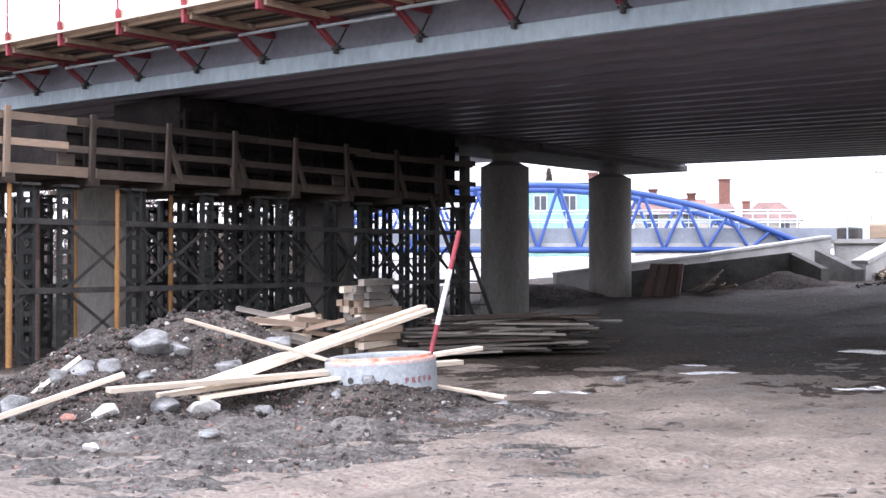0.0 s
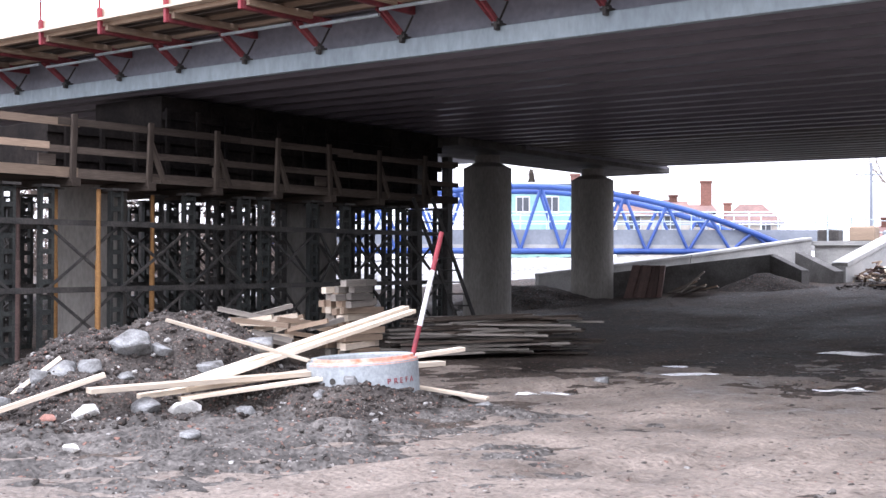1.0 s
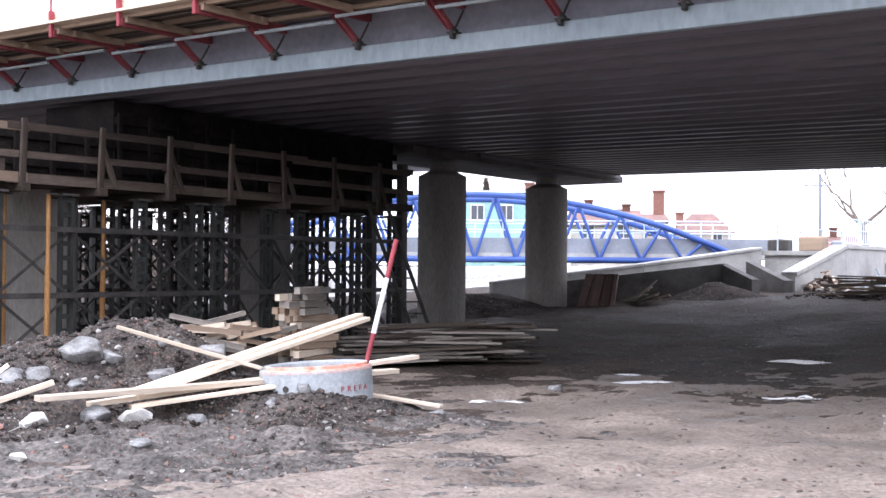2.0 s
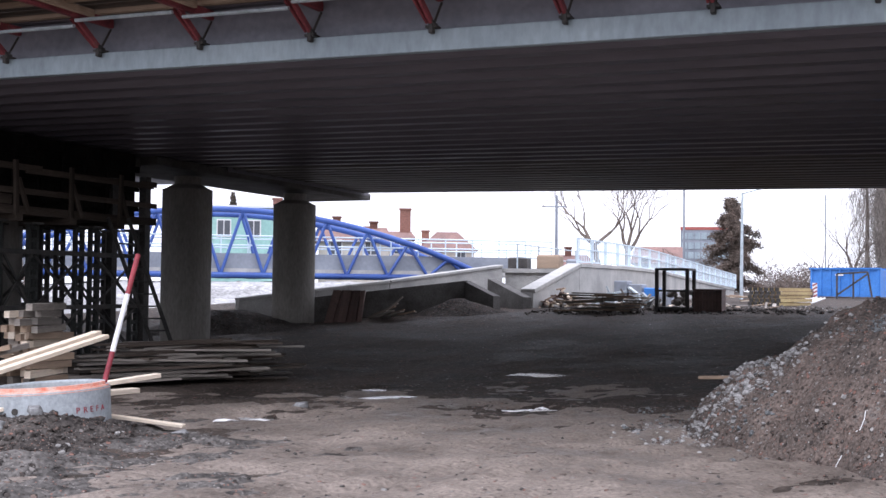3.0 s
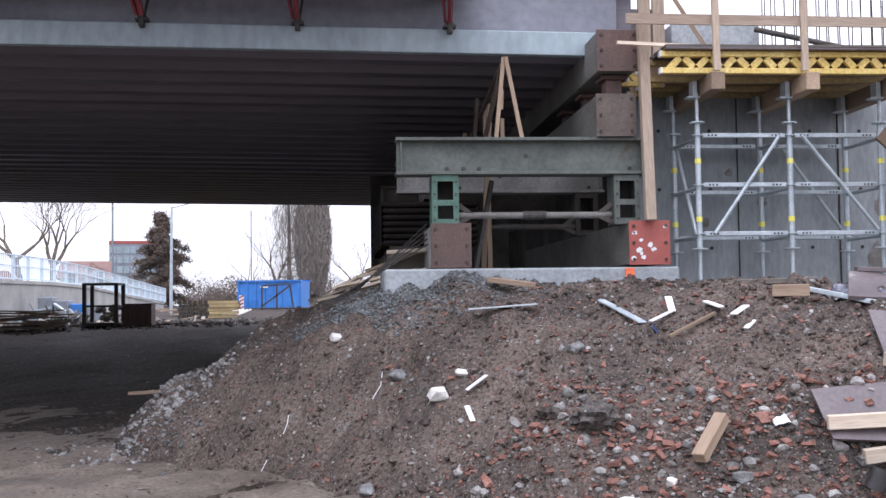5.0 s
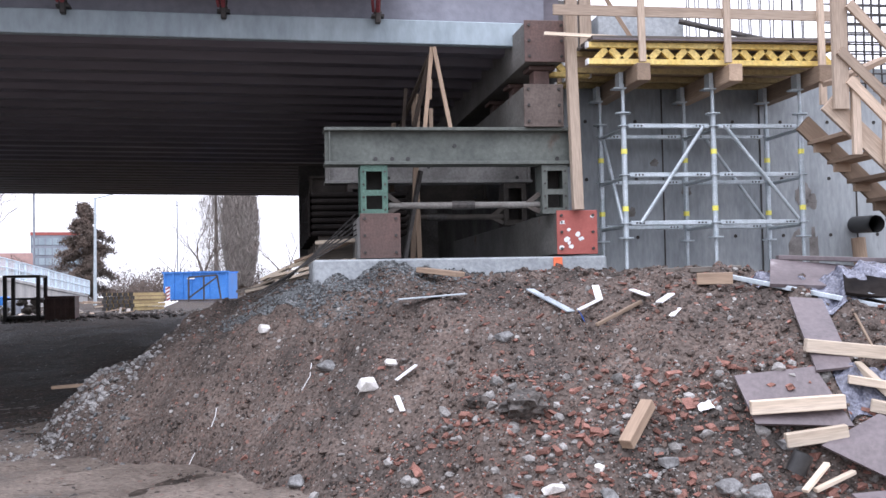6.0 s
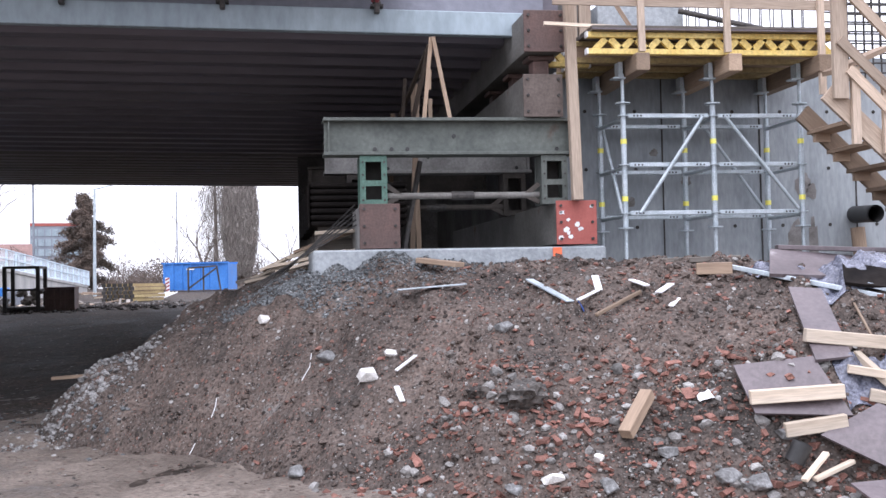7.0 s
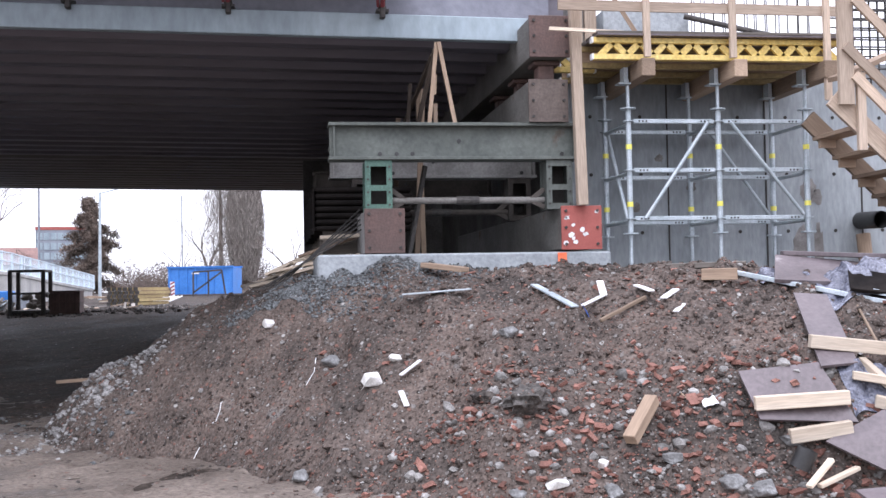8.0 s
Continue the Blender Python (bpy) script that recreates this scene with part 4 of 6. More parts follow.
add_tube(bm, (3.56, 7.42, 0.3), (3.62, 7.4, 0.43), 0.063, seg=20, ends=False)
solo("pipe_offcut", bm, BLACK, "short black plastic pipe offcut", "pipe", smooth=True)


def crumpled(cx, cy, sx, sy, lift, seed, n=34):
    bm = bmesh.new()
    grid = [[None] * n for _ in range(n)]
    for j in range(n):
        for i in range(n):
            x, y = cx + (i / (n - 1) - 0.5) * sx, cy + (j / (n - 1) - 0.5) * sy
            edge = min(i, j, n - 1 - i, n - 1 - j) / n
            z = top_z(x, y) + 0.02 + lift * (0.25 + abs(fract(x, y, 0.45, 2, seed)) * 1.2) * min(1, edge * 5)
            x += 0.06 * fract(x, y, 0.3, 2, seed + 4)
            grid[j][i] = bm.verts.new((x, y, z))
    for j in range(n - 1):
        for i in range(n - 1):
            bm.faces.new((grid[j][i], grid[j][i + 1], grid[j + 1][i + 1], grid[j + 1][i]))
    return bm


PLASTIC = material("plastic_film", (0.06, 0.064, 0.09), (0.19, 0.2, 0.25), 0.1, 0.25, bump=0.6, grain=0.025, spread=0.2, third=(0.5, 0.52, 0.57))
quad_panel([(4.12, 8.95, 1.58), (4.36, 9.45, 1.8), (5.3, 9.3, 1.7), (5.15, 8.78, 1.52)], 0.03, FILM, "dark plywood panel under plastic film on the crest")
quad_panel([(4.62, 8.62, 1.5), (4.72, 8.85, 1.66), (5.5, 8.5, 1.55), (5.4, 8.28, 1.38)], 0.03, FORM_DARK, "black formwork panel leaning on the crest")
solo("plastic_sheet", crumpled(4.5, 9.32, 0.75, 0.4, 0.12, 2.0), PLASTIC, "crumpled bluish plastic sheet on the crest", "sheet")
solo("plastic_sheet", crumpled(5.1, 8.9, 1.3, 0.6, 0.1, 5.0), PLASTIC, "crumpled grey plastic sheet beside broken boards", "sheet")
solo("plastic_sheet", crumpled(4.35, 7.75, 0.5, 0.3, 0.12, 7.0, 22), PLASTIC, "small crumpled plastic sheet among the timbers", "sheet")
solo("plastic_bag", crumpled(3.16, 7.93, 0.1, 0.08, 0.04, 9.0, 12), WHITE, "crumpled white bag on the rubble", "bag")
solo("plastic_bag", crumpled(2.54, 9.18, 0.06, 0.05, 0.015, 3.0, 10), BLUE, "small crumpled blue wrapper on the crest", "wrapper")
for a, b, w in (((3.88, 9.26, 1.68), (4.9, 8.5, 1.4), 0.09), ((4.45, 9.5, 1.84), (5.6, 9.2, 1.78), 0.14), ((4.8, 8.6, 1.5), (5.5, 8.2, 1.3), 0.1), ((5.0, 8.1, 1.25), (5.6, 8.3, 1.4), 0.12), ((4.9, 7.8, 1.05), (5.7, 7.9, 1.15), 0.14)):
    stick("metal_profile", a, b, w, 0.04, ZINC if w < 0.13 else FILM, "long metal and plywood scrap on the crest", "scrap", "scrap profiles")
for (x, y, r, m, lab) in ((0.8, 9.62, 0.12, WHITE_STONE, "white plaster lump on the slope"), (1.0, 9.7, 0.06, WHITE_STONE, "small white chip of plaster"), (-0.08, 11.55, 0.09, WHITE_STONE, "white splinter of stone on the slope"),
                         (0.5, 10.6, 0.1, STONE, "pale stone beside a dark hole"), (1.9, 8.5, 0.3, CHURNED, "dark slab of broken asphalt"), (1.6, 8.7, 0.16, DARK_SOIL, "dark clod of soil"),
                         (0.18, 9.3, 0.08, STONE, "pale stone at the foot"), (1.68, 7.95, 0.08, STONE, "grey stone at the foot"), (2.32, 7.72, 0.085, STONE, "grey stone at the foot"), (2.78, 7.78, 0.08, STONE, "grey stone on the slope"),
                         (2.3, 7.88, 0.06, WHITE_STONE, "white stone on the slope"), (1.95, 7.85, 0.08, WHITE_STONE, "white split stone on the slope"), (1.9, 9.2, 0.09, STONE, "stone on the slope"),
                         (3.6, 7.6, 0.09, STONE, "stone beside the panels"), (3.1, 7.5, 0.1, STONE, "stone in the rubble"), (3.3, 7.4, 0.11, STONE, "stone in the rubble")):
    bm = bmesh.new()
    if m in (DARK_SOIL, CHURNED):
        add_rock(bm, (x, y, top_z(x, y) - r * 0.02), r, rng, 0.4, 3 if m is CHURNED else 2)
    else:
        add_boulder(bm, (x, y, top_z(x, y) + r * 0.3), r * 0.9, rng)
    solo("stone", bm, BOULDER if m is STONE else m, lab, "stone", "stones on the mound", at=(x, y, top_z(x, y)))


ICO = bmesh.new()
bmesh.ops.create_icosphere(ICO, subdivisions=1, radius=1.0)
ICO_V = np.array([v.co[:] for v in ICO.verts])
ICO_F = np.array([[v.index for v in f.verts] for f in ICO.faces])
ICO.free()
BOX_V = np.array([(x, y, z) for x in (-1, 1) for y in (-0.62, 0.62) for z in (-0.42, 0.42)], dtype=float)
BOX_F = np.array([(0, 1, 3), (0, 3, 2), (4, 6, 7), (4, 7, 5), (0, 4, 5), (0, 5, 1), (2, 3, 7), (2, 7, 6), (0, 2, 6), (0, 6, 4), (1, 5, 7), (1, 7, 3)])


def scatter(name, n, pick, size, mat, seed, label, category, brick=False, height=top_z):
    """Loose pieces too many to count, as one mesh of broken lumps."""
    g = random.Random(seed)
    r_gen = np.random.default_rng(seed)
    shape, faces = (BOX_V, BOX_F) if brick else (ICO_V, ICO_F)
    spots = []
    for _ in range(n):
        x, y = pick(g)
        r = size(g)
        spots.append((x, y, height(x, y) + r * (0.12 if brick else 0.1), r))
    spots = np.array(spots)
    jit = r_gen.uniform(0.68, 1.15, (n, len(shape), 1)) * r_gen.uniform(0.6, 1.15, (n, 1, 3)) * shape[None]
    turn = np.array([np.array(Euler(a).to_matrix()) for a in r_gen.uniform(-1, 1, (n, 3)) * ((0.8, 0.8, 3.14) if brick else (3.1, 3.1, 3.1))])
    co = np.einsum("nij,nkj->nki", turn, jit) * spots[:, None, 3:4] * np.array((1, 1, 0.8)) + spots[:, None, :3]
    fs = (faces[None] + (np.arange(n) * len(shape))[:, None, None]).reshape(-1, 3)
    data = bpy.data.meshes.new(name)
    data.from_pydata(co.reshape(-1, 3).tolist(), [], fs.tolist())
    data.materials.append(mat)
    return tagged(new(name, data), label, category, kind="stuff")


def on_slope(g):
    while True:
        x, y = g.uniform(-2.8, 6.5), g.uniform(6.2, 11.6)
        if foot_distance(x, y) > -0.1 and g.random() < 0.16 + 0.84 * min(1, max(0, (x + 0.6) / 4)):
            return x, y


def low_slope(g):
    while True:
        x, y = g.uniform(0.3, 5.5), g.uniform(6.3, 9.0)
        if -0.25 < foot_distance(x, y) < 1.0 and g.random() < 0.25 + 0.75 * min(1, max(0, (x - 0.5) / 1.8)):
            return x, y


def left_flank(g):
    while True:
        x, y = g.uniform(-3.6, -1.4), g.uniform(11.0, 15.5)
        if -0.6 < foot_distance(x, y) < 0.9:
            return x, y


def spill(g):
    k = g.random() ** 0.8
    k *= 0.75
    return -2.85 + 1.9 * k + g.gauss(0, 0.34), 12.4 + 0.7 * k + g.gauss(0, 0.36)


def crest_gravel(g):
    while True:
        x, y = g.gauss(0.45, 0.95), g.gauss(11.85, 0.42)
        if foot_distance(x, y) > 1.3 and y < 13.2:
            return x, y


def fringe(g):
    """Along the foot, where crumbs roll out on to the road."""
    while True:
        x, y = g.uniform(-3.4, 5.5), g.uniform(6.0, 14.0)
        if -0.45 < foot_distance(x, y) < 0.35 and g.random() < 0.9 - abs(foot_distance(x, y)):
            return x, y


scatter("brick_rubble", 1100, on_slope, lambda g: 0.009 + 0.034 * g.random() ** 3, BRICK, 11, "broken red brick in brown soil", "rubble", True, mound_z)
scatter("brick_rubble", 1250, low_slope, lambda g: 0.014 + 0.046 * g.random() ** 2.2, BRICK, 12, "broken red brick at the mound's foot", "rubble", True)
scatter("brick_rubble", 1500, low_slope, lambda g: 0.005 + 0.014 * g.random() ** 1.5, BRICK, 21, "fine red brick crumbs at the mound's foot", "rubble", True)
scatter("stone_rubble", 1500, on_slope, lambda g: 0.005 + 0.036 * g.random() ** 5, STONE, 13, "small pale stones in brown soil", "rubble", False, mound_z)
scatter("stone_rubble", 650, low_slope, lambda g: 0.014 + 0.055 * g.random() ** 2.6, STONE, 14, "grey broken stones at the mound's foot", "rubble")
scatter("stone_rubble", 700, low_slope, lambda g: 0.005 + 0.014 * g.random() ** 2, STONE, 22, "fine pale stone chips at the mound's foot", "rubble")
scatter("soil_clods", 7000, on_slope, lambda g: 0.007 + 0.05 * g.random() ** 5, SOIL, 15, "crumbled brown soil clods", "soil", False, mound_z)
scatter("soil_clods", 2600, fringe, lambda g: 0.006 + 0.03 * g.random() ** 4, SOIL, 25, "soil crumbs rolled out along the mound's foot", "soil")
scatter("gravel", 3600, spill, lambda g: 0.004 + 0.05 * g.random() ** 10, PALE_GRAVEL, 18, "pale broken stone spilled down the mound", "gravel")
scatter("gravel", 500, left_flank, lambda g: 0.006 + 0.04 * g.random() ** 4, GRAVEL, 16, "pale grey gravel spilled down the flank", "gravel")
scatter("gravel", 11000, crest_gravel, lambda g: 0.006 + 0.022 * g.random() ** 2, GRAVEL, 17, "blue-grey crushed gravel before the bench", "gravel", False, mound_z)
for i in range(10):
    a = rng.uniform(-0.5, 0.5)
    x, y = rng.uniform(-0.5, 0.35), rng.uniform(12.8, 15.0)
    z = mound_z(x, y) + 0.06 + 0.35 * max(0, (x + 0.9) / 1.1) * rng.random()
    stick("scrap_board", (x, y, z), (x + 1.0 * math.cos(a), y + 1.0 * math.sin(a), z + rng.uniform(0.1, 0.45)), 0.14, 0.035, rng.choice((OLD_WOOD, GREY_WOOD, WOOD)), "discarded board in a pile beside the bench", "board", "scrap boards")
for i in range(5):
    stick("rope", (-0.2 + i * 0.05, 12.7, mound_z(-0.2, 12.7) + 0.1), (0.95, 12.6 + i * 0.05, 2.25 + i * 0.06), 0.015, 0.015, DARK_STEEL, "dark cable hanging from the box beam", "cable", "cables", 0)
for pts in ([(-0.98, 11.05), (-0.92, 10.98), (-0.8, 10.98), (-0.74, 11.02)], [(-0.62, 11.05), (-0.585, 11.04), (-0.55, 11.07), (-0.54, 11.12)], [(0.26, 10.55), (0.34, 10.6), (0.36, 10.7)]):
    solo("wire_scrap", sweep([(x, y, top_z(x, y) + 0.012) for x, y in pts], 0.004, 6), WHITE, "bent pale wire lying on the mound", "wire", "wire scraps")
wall = bpy.data.objects["abutment_wall"]
for i in range(7):
    for z in (2.2, 2.9, 3.6):
        bm = bmesh.new()
        x = 3.75 + i * 0.62
        add_tube(bm, (x, 13.094, z), (x, 13.1, z), 0.022, seg=10)
        part("tie_hole", bm, DARK_BOX, wall)
STAIN = material("water_stain", (0.13, 0.12, 0.11), (0.26, 0.25, 0.24), 0.15, 0.8, bump=0.1)
for x, z, w, h in ((6.5, 2.7, 0.1, 0.16), (6.62, 2.62, 0.07, 0.1), (6.4, 2.0, 0.12, 0.3), (6.62, 1.95, 0.06, 0.34), (5.0, 2.75, 0.06, 0.07), (4.3, 2.5, 0.05, 0.06), (4.6, 3.1, 0.05, 0.05)):
    bm = bmesh.new()
    bmesh.ops.create_circle(bm, cap_ends=True, segments=20, radius=1.0)
    for v in bm.verts:
        k = rng.uniform(0.75, 1.2)
        v.co = Vector((x + v.co.x * w * k, 13.095, z + v.co.y * h * k))
    part("stain", bm, STAIN, wall, "dark damp patch")

# ---- brackets and working platform along the bridge edge ----
plat = thing("edge_platform", (-8, 11.9, 5.2), "timber working platform on red brackets along the bridge edge", "platform", kind="structure")
BRACKETS = [1.22 - 1.7 * i for i in range(16)]
for i, x in enumerate(BRACKETS):
    s = soffit(x)
    bm = bmesh.new()
    add_beam(bm, (x, 12.52, s + 0.34), (x - 0.03, 12.1, s + 0.66), 0.05, 0.085, bevel=0.012)
    add_beam(bm, (x - 0.05, 12.52, s + 0.34), (x - 0.12, 12.1, s + 0.66), 0.03, 0.07, bevel=0.008)
    strut = part("strut", bm, BRACKET_RED, plat)
    bm = bmesh.new()
    add_tube(bm, (x + 0.02, 12.56, s + 0.33), (x + 0.05, 12.72, s + 0.62), 0.016, seg=8)
    part("tie", bm, DARK_STEEL, strut, "thin dark steel tie rod")
    bm = bmesh.new()
    add_box(bm, (x - 0.07, 12.5, s + 0.272), (x + 0.07, 12.66, s + 0.3))
    add_box(bm, (x - 0.03, 12.49, s + 0.2), (x + 0.03, 12.58, s + 0.37), bevel=0.01)
    add_box(bm, (x - 0.045, 12.52, s + 0.3), (x + 0.045, 12.62, s + 0.34), bevel=0.008)
    part("clamp", bm, DARK_STEEL, strut, "dark steel clamp foot")
    bm = bmesh.new()
    add_beam(bm, (x, 10.95, s + 0.69), (x, 12.8, s + 0.72), 0.08, 0.13, bevel=0.01)
    part("arm", bm, BRACKET_RED, plat)
    bm = bmesh.new()
    add_beam(bm, (x + 0.085, 11.0, s + 0.73), (x + 0.085, 12.3, s + 0.75), 0.07, 0.1, bevel=0.006)
    part("bearer", bm, OLD_WOOD, plat)
    bm = bmesh.new()
    add_beam(bm, (x, 10.95, s + 0.62), (x, 10.93, s + 1.05), 0.07, 0.07, bevel=0.008)
    post = part("post", bm, RED, plat)
    bm = bmesh.new()
    add_tube(bm, (x, 10.93, s + 1.0), (x, 10.92, s + 1.9), 0.018, seg=8)
    part("rail_tube", bm, RED, post)
    if i:
        bm = bmesh.new()
        z = s + 0.55 + 0.05 * (i % 2)
        add_tube(bm, (x + 0.02, 12.12 - 0.09 * (i % 2), z), (x + 1.62, 12.12 - 0.09 * (i % 2), z - 0.025), 0.026, seg=10)
        part("pipe", bm, ZINC, plat, "grey steel tube between the brackets")
for k in range(9):
    y = 10.98 + k * 0.215
    for x0, x1 in ((-23.0, -15.2), (-15.18, -7.1), (-7.08, 1.5)):
        bm = bmesh.new()
        add_beam(bm, (x0, y, soffit(x0) + 0.86), (x1, y, soffit(x1) + 0.86), 0.19, 0.04)
        # pale outer plank; the others have the underside's shade in their colour
        part("plank", bm, SHADED_WOOD if k else WOOD, plat)
for y, z in ((11.05, 0.8), (11.7, 0.8), (12.4, 0.8)):
    bm = bmesh.new()
    along(-23.0, 1.5, y, y + 0.08, z - 0.03, z + 0.035, bm)
    part("joist", bm, OLD_WOOD, plat)
bm = bmesh.new()
along(-23.0, 1.5, 10.99, 11.02, 0.88, 1.05, bm)
part("toe_board", bm, WOOD, plat)
for z in (1.35, 1.85):
    bm = bmesh.new()
    along(-23.0, 1.5, 10.9, 10.912, z, z + 0.014, bm)
    part("wire", bm, ZINC, plat)

# ---- shoring under the pier cap ----
form = thing("cap_formwork", (-18, 17, 3.1), "plywood formwork with timber walings round the pier cap, coloured as in shade", "formwork")
# panels, walings and studs alike carry the shade in their colour
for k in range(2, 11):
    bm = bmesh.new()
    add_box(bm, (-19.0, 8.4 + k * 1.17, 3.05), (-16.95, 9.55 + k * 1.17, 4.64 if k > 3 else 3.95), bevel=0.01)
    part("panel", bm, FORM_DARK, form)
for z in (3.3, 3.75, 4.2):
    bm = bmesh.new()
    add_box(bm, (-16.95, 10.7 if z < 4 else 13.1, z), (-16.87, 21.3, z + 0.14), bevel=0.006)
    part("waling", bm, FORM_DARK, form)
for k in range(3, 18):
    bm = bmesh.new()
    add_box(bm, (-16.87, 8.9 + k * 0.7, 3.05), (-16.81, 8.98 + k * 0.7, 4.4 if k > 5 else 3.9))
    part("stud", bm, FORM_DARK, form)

def shoring_tower(y0, deep=True):
    t = thing("shoring_tower", (-16, y0, 0), "dark perforated steel shoring tower with cross braces", "tower", "shoring towers")
    W, D, H = 1.3, 0.9, 2.76
    for x in (-16.0, -16.0 - D) if deep else (-16.0,):
        for y in (y0, y0 + W):
            bm = bmesh.new()
            for s in (-0.1, 0.1):
                add_box(bm, (x - 0.05, y + s - 0.025, -0.1), (x + 0.05, y + s + 0.025, H))
            for k in range(12):
                add_box(bm, (x - 0.045, y - 0.08, 0.02 + k * 0.24), (x + 0.045, y + 0.08, 0.1 + k * 0.24))
            leg = part("leg", bm, TOWER if x > -16.5 else DARK_STEEL, t)
            bm = bmesh.new()
            add_box(bm, (x - 0.14, y - 0.16, H), (x + 0.14, y + 0.16, H + 0.04))
            part("head_plate", bm, DARK_STEEL, leg)
    for x in (-15.94, -16.0 - D - 0.06) if deep else (-15.94,):
        for z0, z1 in ((0.1, 1.1), (1.15, 2.15)):
            for a, b in ((z0, z1), (z1, z0)):
                bm = bmesh.new()
                add_beam(bm, (x, y0, a), (x, y0 + W, b), 0.03, 0.045)
                part("brace", bm, DARK_STEEL, t)
    for y in (y0 - 0.03, y0 + W + 0.03) if deep else ():
        for z0, z1 in ((0.1, 1.1), (1.15, 2.15)):
            bm = bmesh.new()
            add_beam(bm, (-16, y, z0), (-16 - D, y, z1), 0.03, 0.045)
            part("brace", bm, DARK_STEEL, t)
    return t


first = shoring_tower(8.15)
shoring_tower(10.12, False)
for dx, dy in ((0, 12.95 - 8.15), (0, 14.75 - 8.15), (0, 17.0 - 8.15), (0, 18.75 - 8.15), (-2.6, 6.0 - 8.15), (-2.6, 0), (-2.6, 1.9), (-2.6, 4.6), (-2.6, 6.5), (-2.6, 8.6), (-2.6, 10.4), (-5.0, 0.8), (-5.0, 3.4), (-5.0, 6.0), (-5.0, 9.0)):
    copy_thing(first, Matrix.Translation((-16 + dx, 8.15 + dy, ground_z(-16 + dx, 8.15 + dy))))
for z in (2.2, 1.12):
    for x in (-15.9, -18.5):
        bm = bmesh.new()
        add_beam(bm, (x, 6.6, z), (x, 20.3, z + 0.02), 0.06, 0.09)
        solo("tie_rail", bm, DARK_STEEL, "long dark steel rail tying the shoring towers", "rail", "tie rails", at=(x, 6.6, z))
for y0, y1 in ((9.6, 10.0), (11.5, 12.9), (14.3, 14.7), (16.2, 16.9), (18.4, 18.7)):
    for z0, z1 in ((0.1, 1.1), (1.15, 2.15)):
        if y1 - y0 > 0.6:
            t = thing("cross_brace", (-15.93, y0, z0), "thin steel cross brace between shoring towers", "brace", "cross braces")
            for a, b in ((z0, z1), (z1, z0)):
                bm = bmesh.new()
                add_beam(bm, (-15.93, y0, a), (-15.93, y1, b), 0.03, 0.045)
                part("bar", bm, DARK_STEEL, t)
for x, y, m in ((-15.75, 9.02, ORANGE), (-16.6, 10.0, RUST), (-16.4, 10.55, ORANGE), (-15.8, 10.95, ORANGE), (-16.5, 12.55, ORANGE), (-17.0, 9.9, RUST), (-18.1, 16.6, ORANGE), (-17.4, 17.2, ORANGE)):
    t = thing("steel_prop", (x, y, 0), "orange painted adjustable steel prop under the platform" if m is ORANGE else "rusty adjustable steel prop under the platform", "prop", "steel props")
    bm = bmesh.new()
    add_tube(bm, (x, y, ground_z(x, y)), (x, y, 1.6), 0.046, seg=12)
    part("outer_tube", bm, m, t)
    bm = bmesh.new()
    add_tube(bm, (x, y, 1.6), (x, y, 2.76), 0.036, seg=12)
    part("inner_tube", bm, m, t)
    bm = bmesh.new()
    add_box(bm, (x - 0.1, y - 0.1, 2.76), (x + 0.1, y + 0.1, 2.775))
    part("head_plate", bm, DARK_STEEL, t)
deck = thing("shoring_platform", (-16.3, 14, 2.8), "timber walkway with guard rails on the shoring towers", "walkway")
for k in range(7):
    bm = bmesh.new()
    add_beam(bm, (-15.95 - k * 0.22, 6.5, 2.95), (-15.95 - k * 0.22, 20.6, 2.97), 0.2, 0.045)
    part("plank", bm, SHADED_WOOD, deck)
# planks added to cover sky strips; the gap keeps the first column lit
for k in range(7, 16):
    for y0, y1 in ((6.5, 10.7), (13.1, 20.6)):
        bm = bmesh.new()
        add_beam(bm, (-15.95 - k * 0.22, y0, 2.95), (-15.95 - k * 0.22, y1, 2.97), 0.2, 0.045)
        part("plank", bm, SHADED_WOOD, deck)
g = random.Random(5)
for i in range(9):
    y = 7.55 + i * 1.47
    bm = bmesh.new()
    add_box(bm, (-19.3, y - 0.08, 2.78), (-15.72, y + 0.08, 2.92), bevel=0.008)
    part("joist", bm, SHADED_WOOD, deck)
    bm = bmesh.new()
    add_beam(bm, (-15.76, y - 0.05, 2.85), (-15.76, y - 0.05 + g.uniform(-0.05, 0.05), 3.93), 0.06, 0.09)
    # only the first posts keep the lit wood, the rest are coloured shaded
    part("post", bm, OLD_WOOD if i < 2 else SHADED_WOOD, deck)
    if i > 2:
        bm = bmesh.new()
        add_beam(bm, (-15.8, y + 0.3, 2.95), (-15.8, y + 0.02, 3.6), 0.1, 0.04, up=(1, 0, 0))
        part("brace", bm, SHADED_WOOD, deck)
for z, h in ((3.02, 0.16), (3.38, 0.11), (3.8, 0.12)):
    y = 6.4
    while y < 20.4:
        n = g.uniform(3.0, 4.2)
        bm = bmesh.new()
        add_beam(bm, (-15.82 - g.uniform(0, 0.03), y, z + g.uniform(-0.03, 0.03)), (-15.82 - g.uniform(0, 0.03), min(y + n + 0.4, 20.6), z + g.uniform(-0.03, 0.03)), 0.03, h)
        # fall of light under the bridge put into the wood colour
        part("rail", bm, OLD_WOOD if y < 8 else SHADED_WOOD, deck)
        y += n
for y in (13.4, 9.9, 16.0):
    bm = bmesh.new()
    add_box(bm, (-15.9, y, 3.1), (-15.86, y + 0.3, 3.28))
    part("board", bm, SHADED_WOOD, deck)
lad = thing("steel_ladder", (-15.0, 20.3, 0.1), "dark steel ladder leaning on the walkway", "ladder")
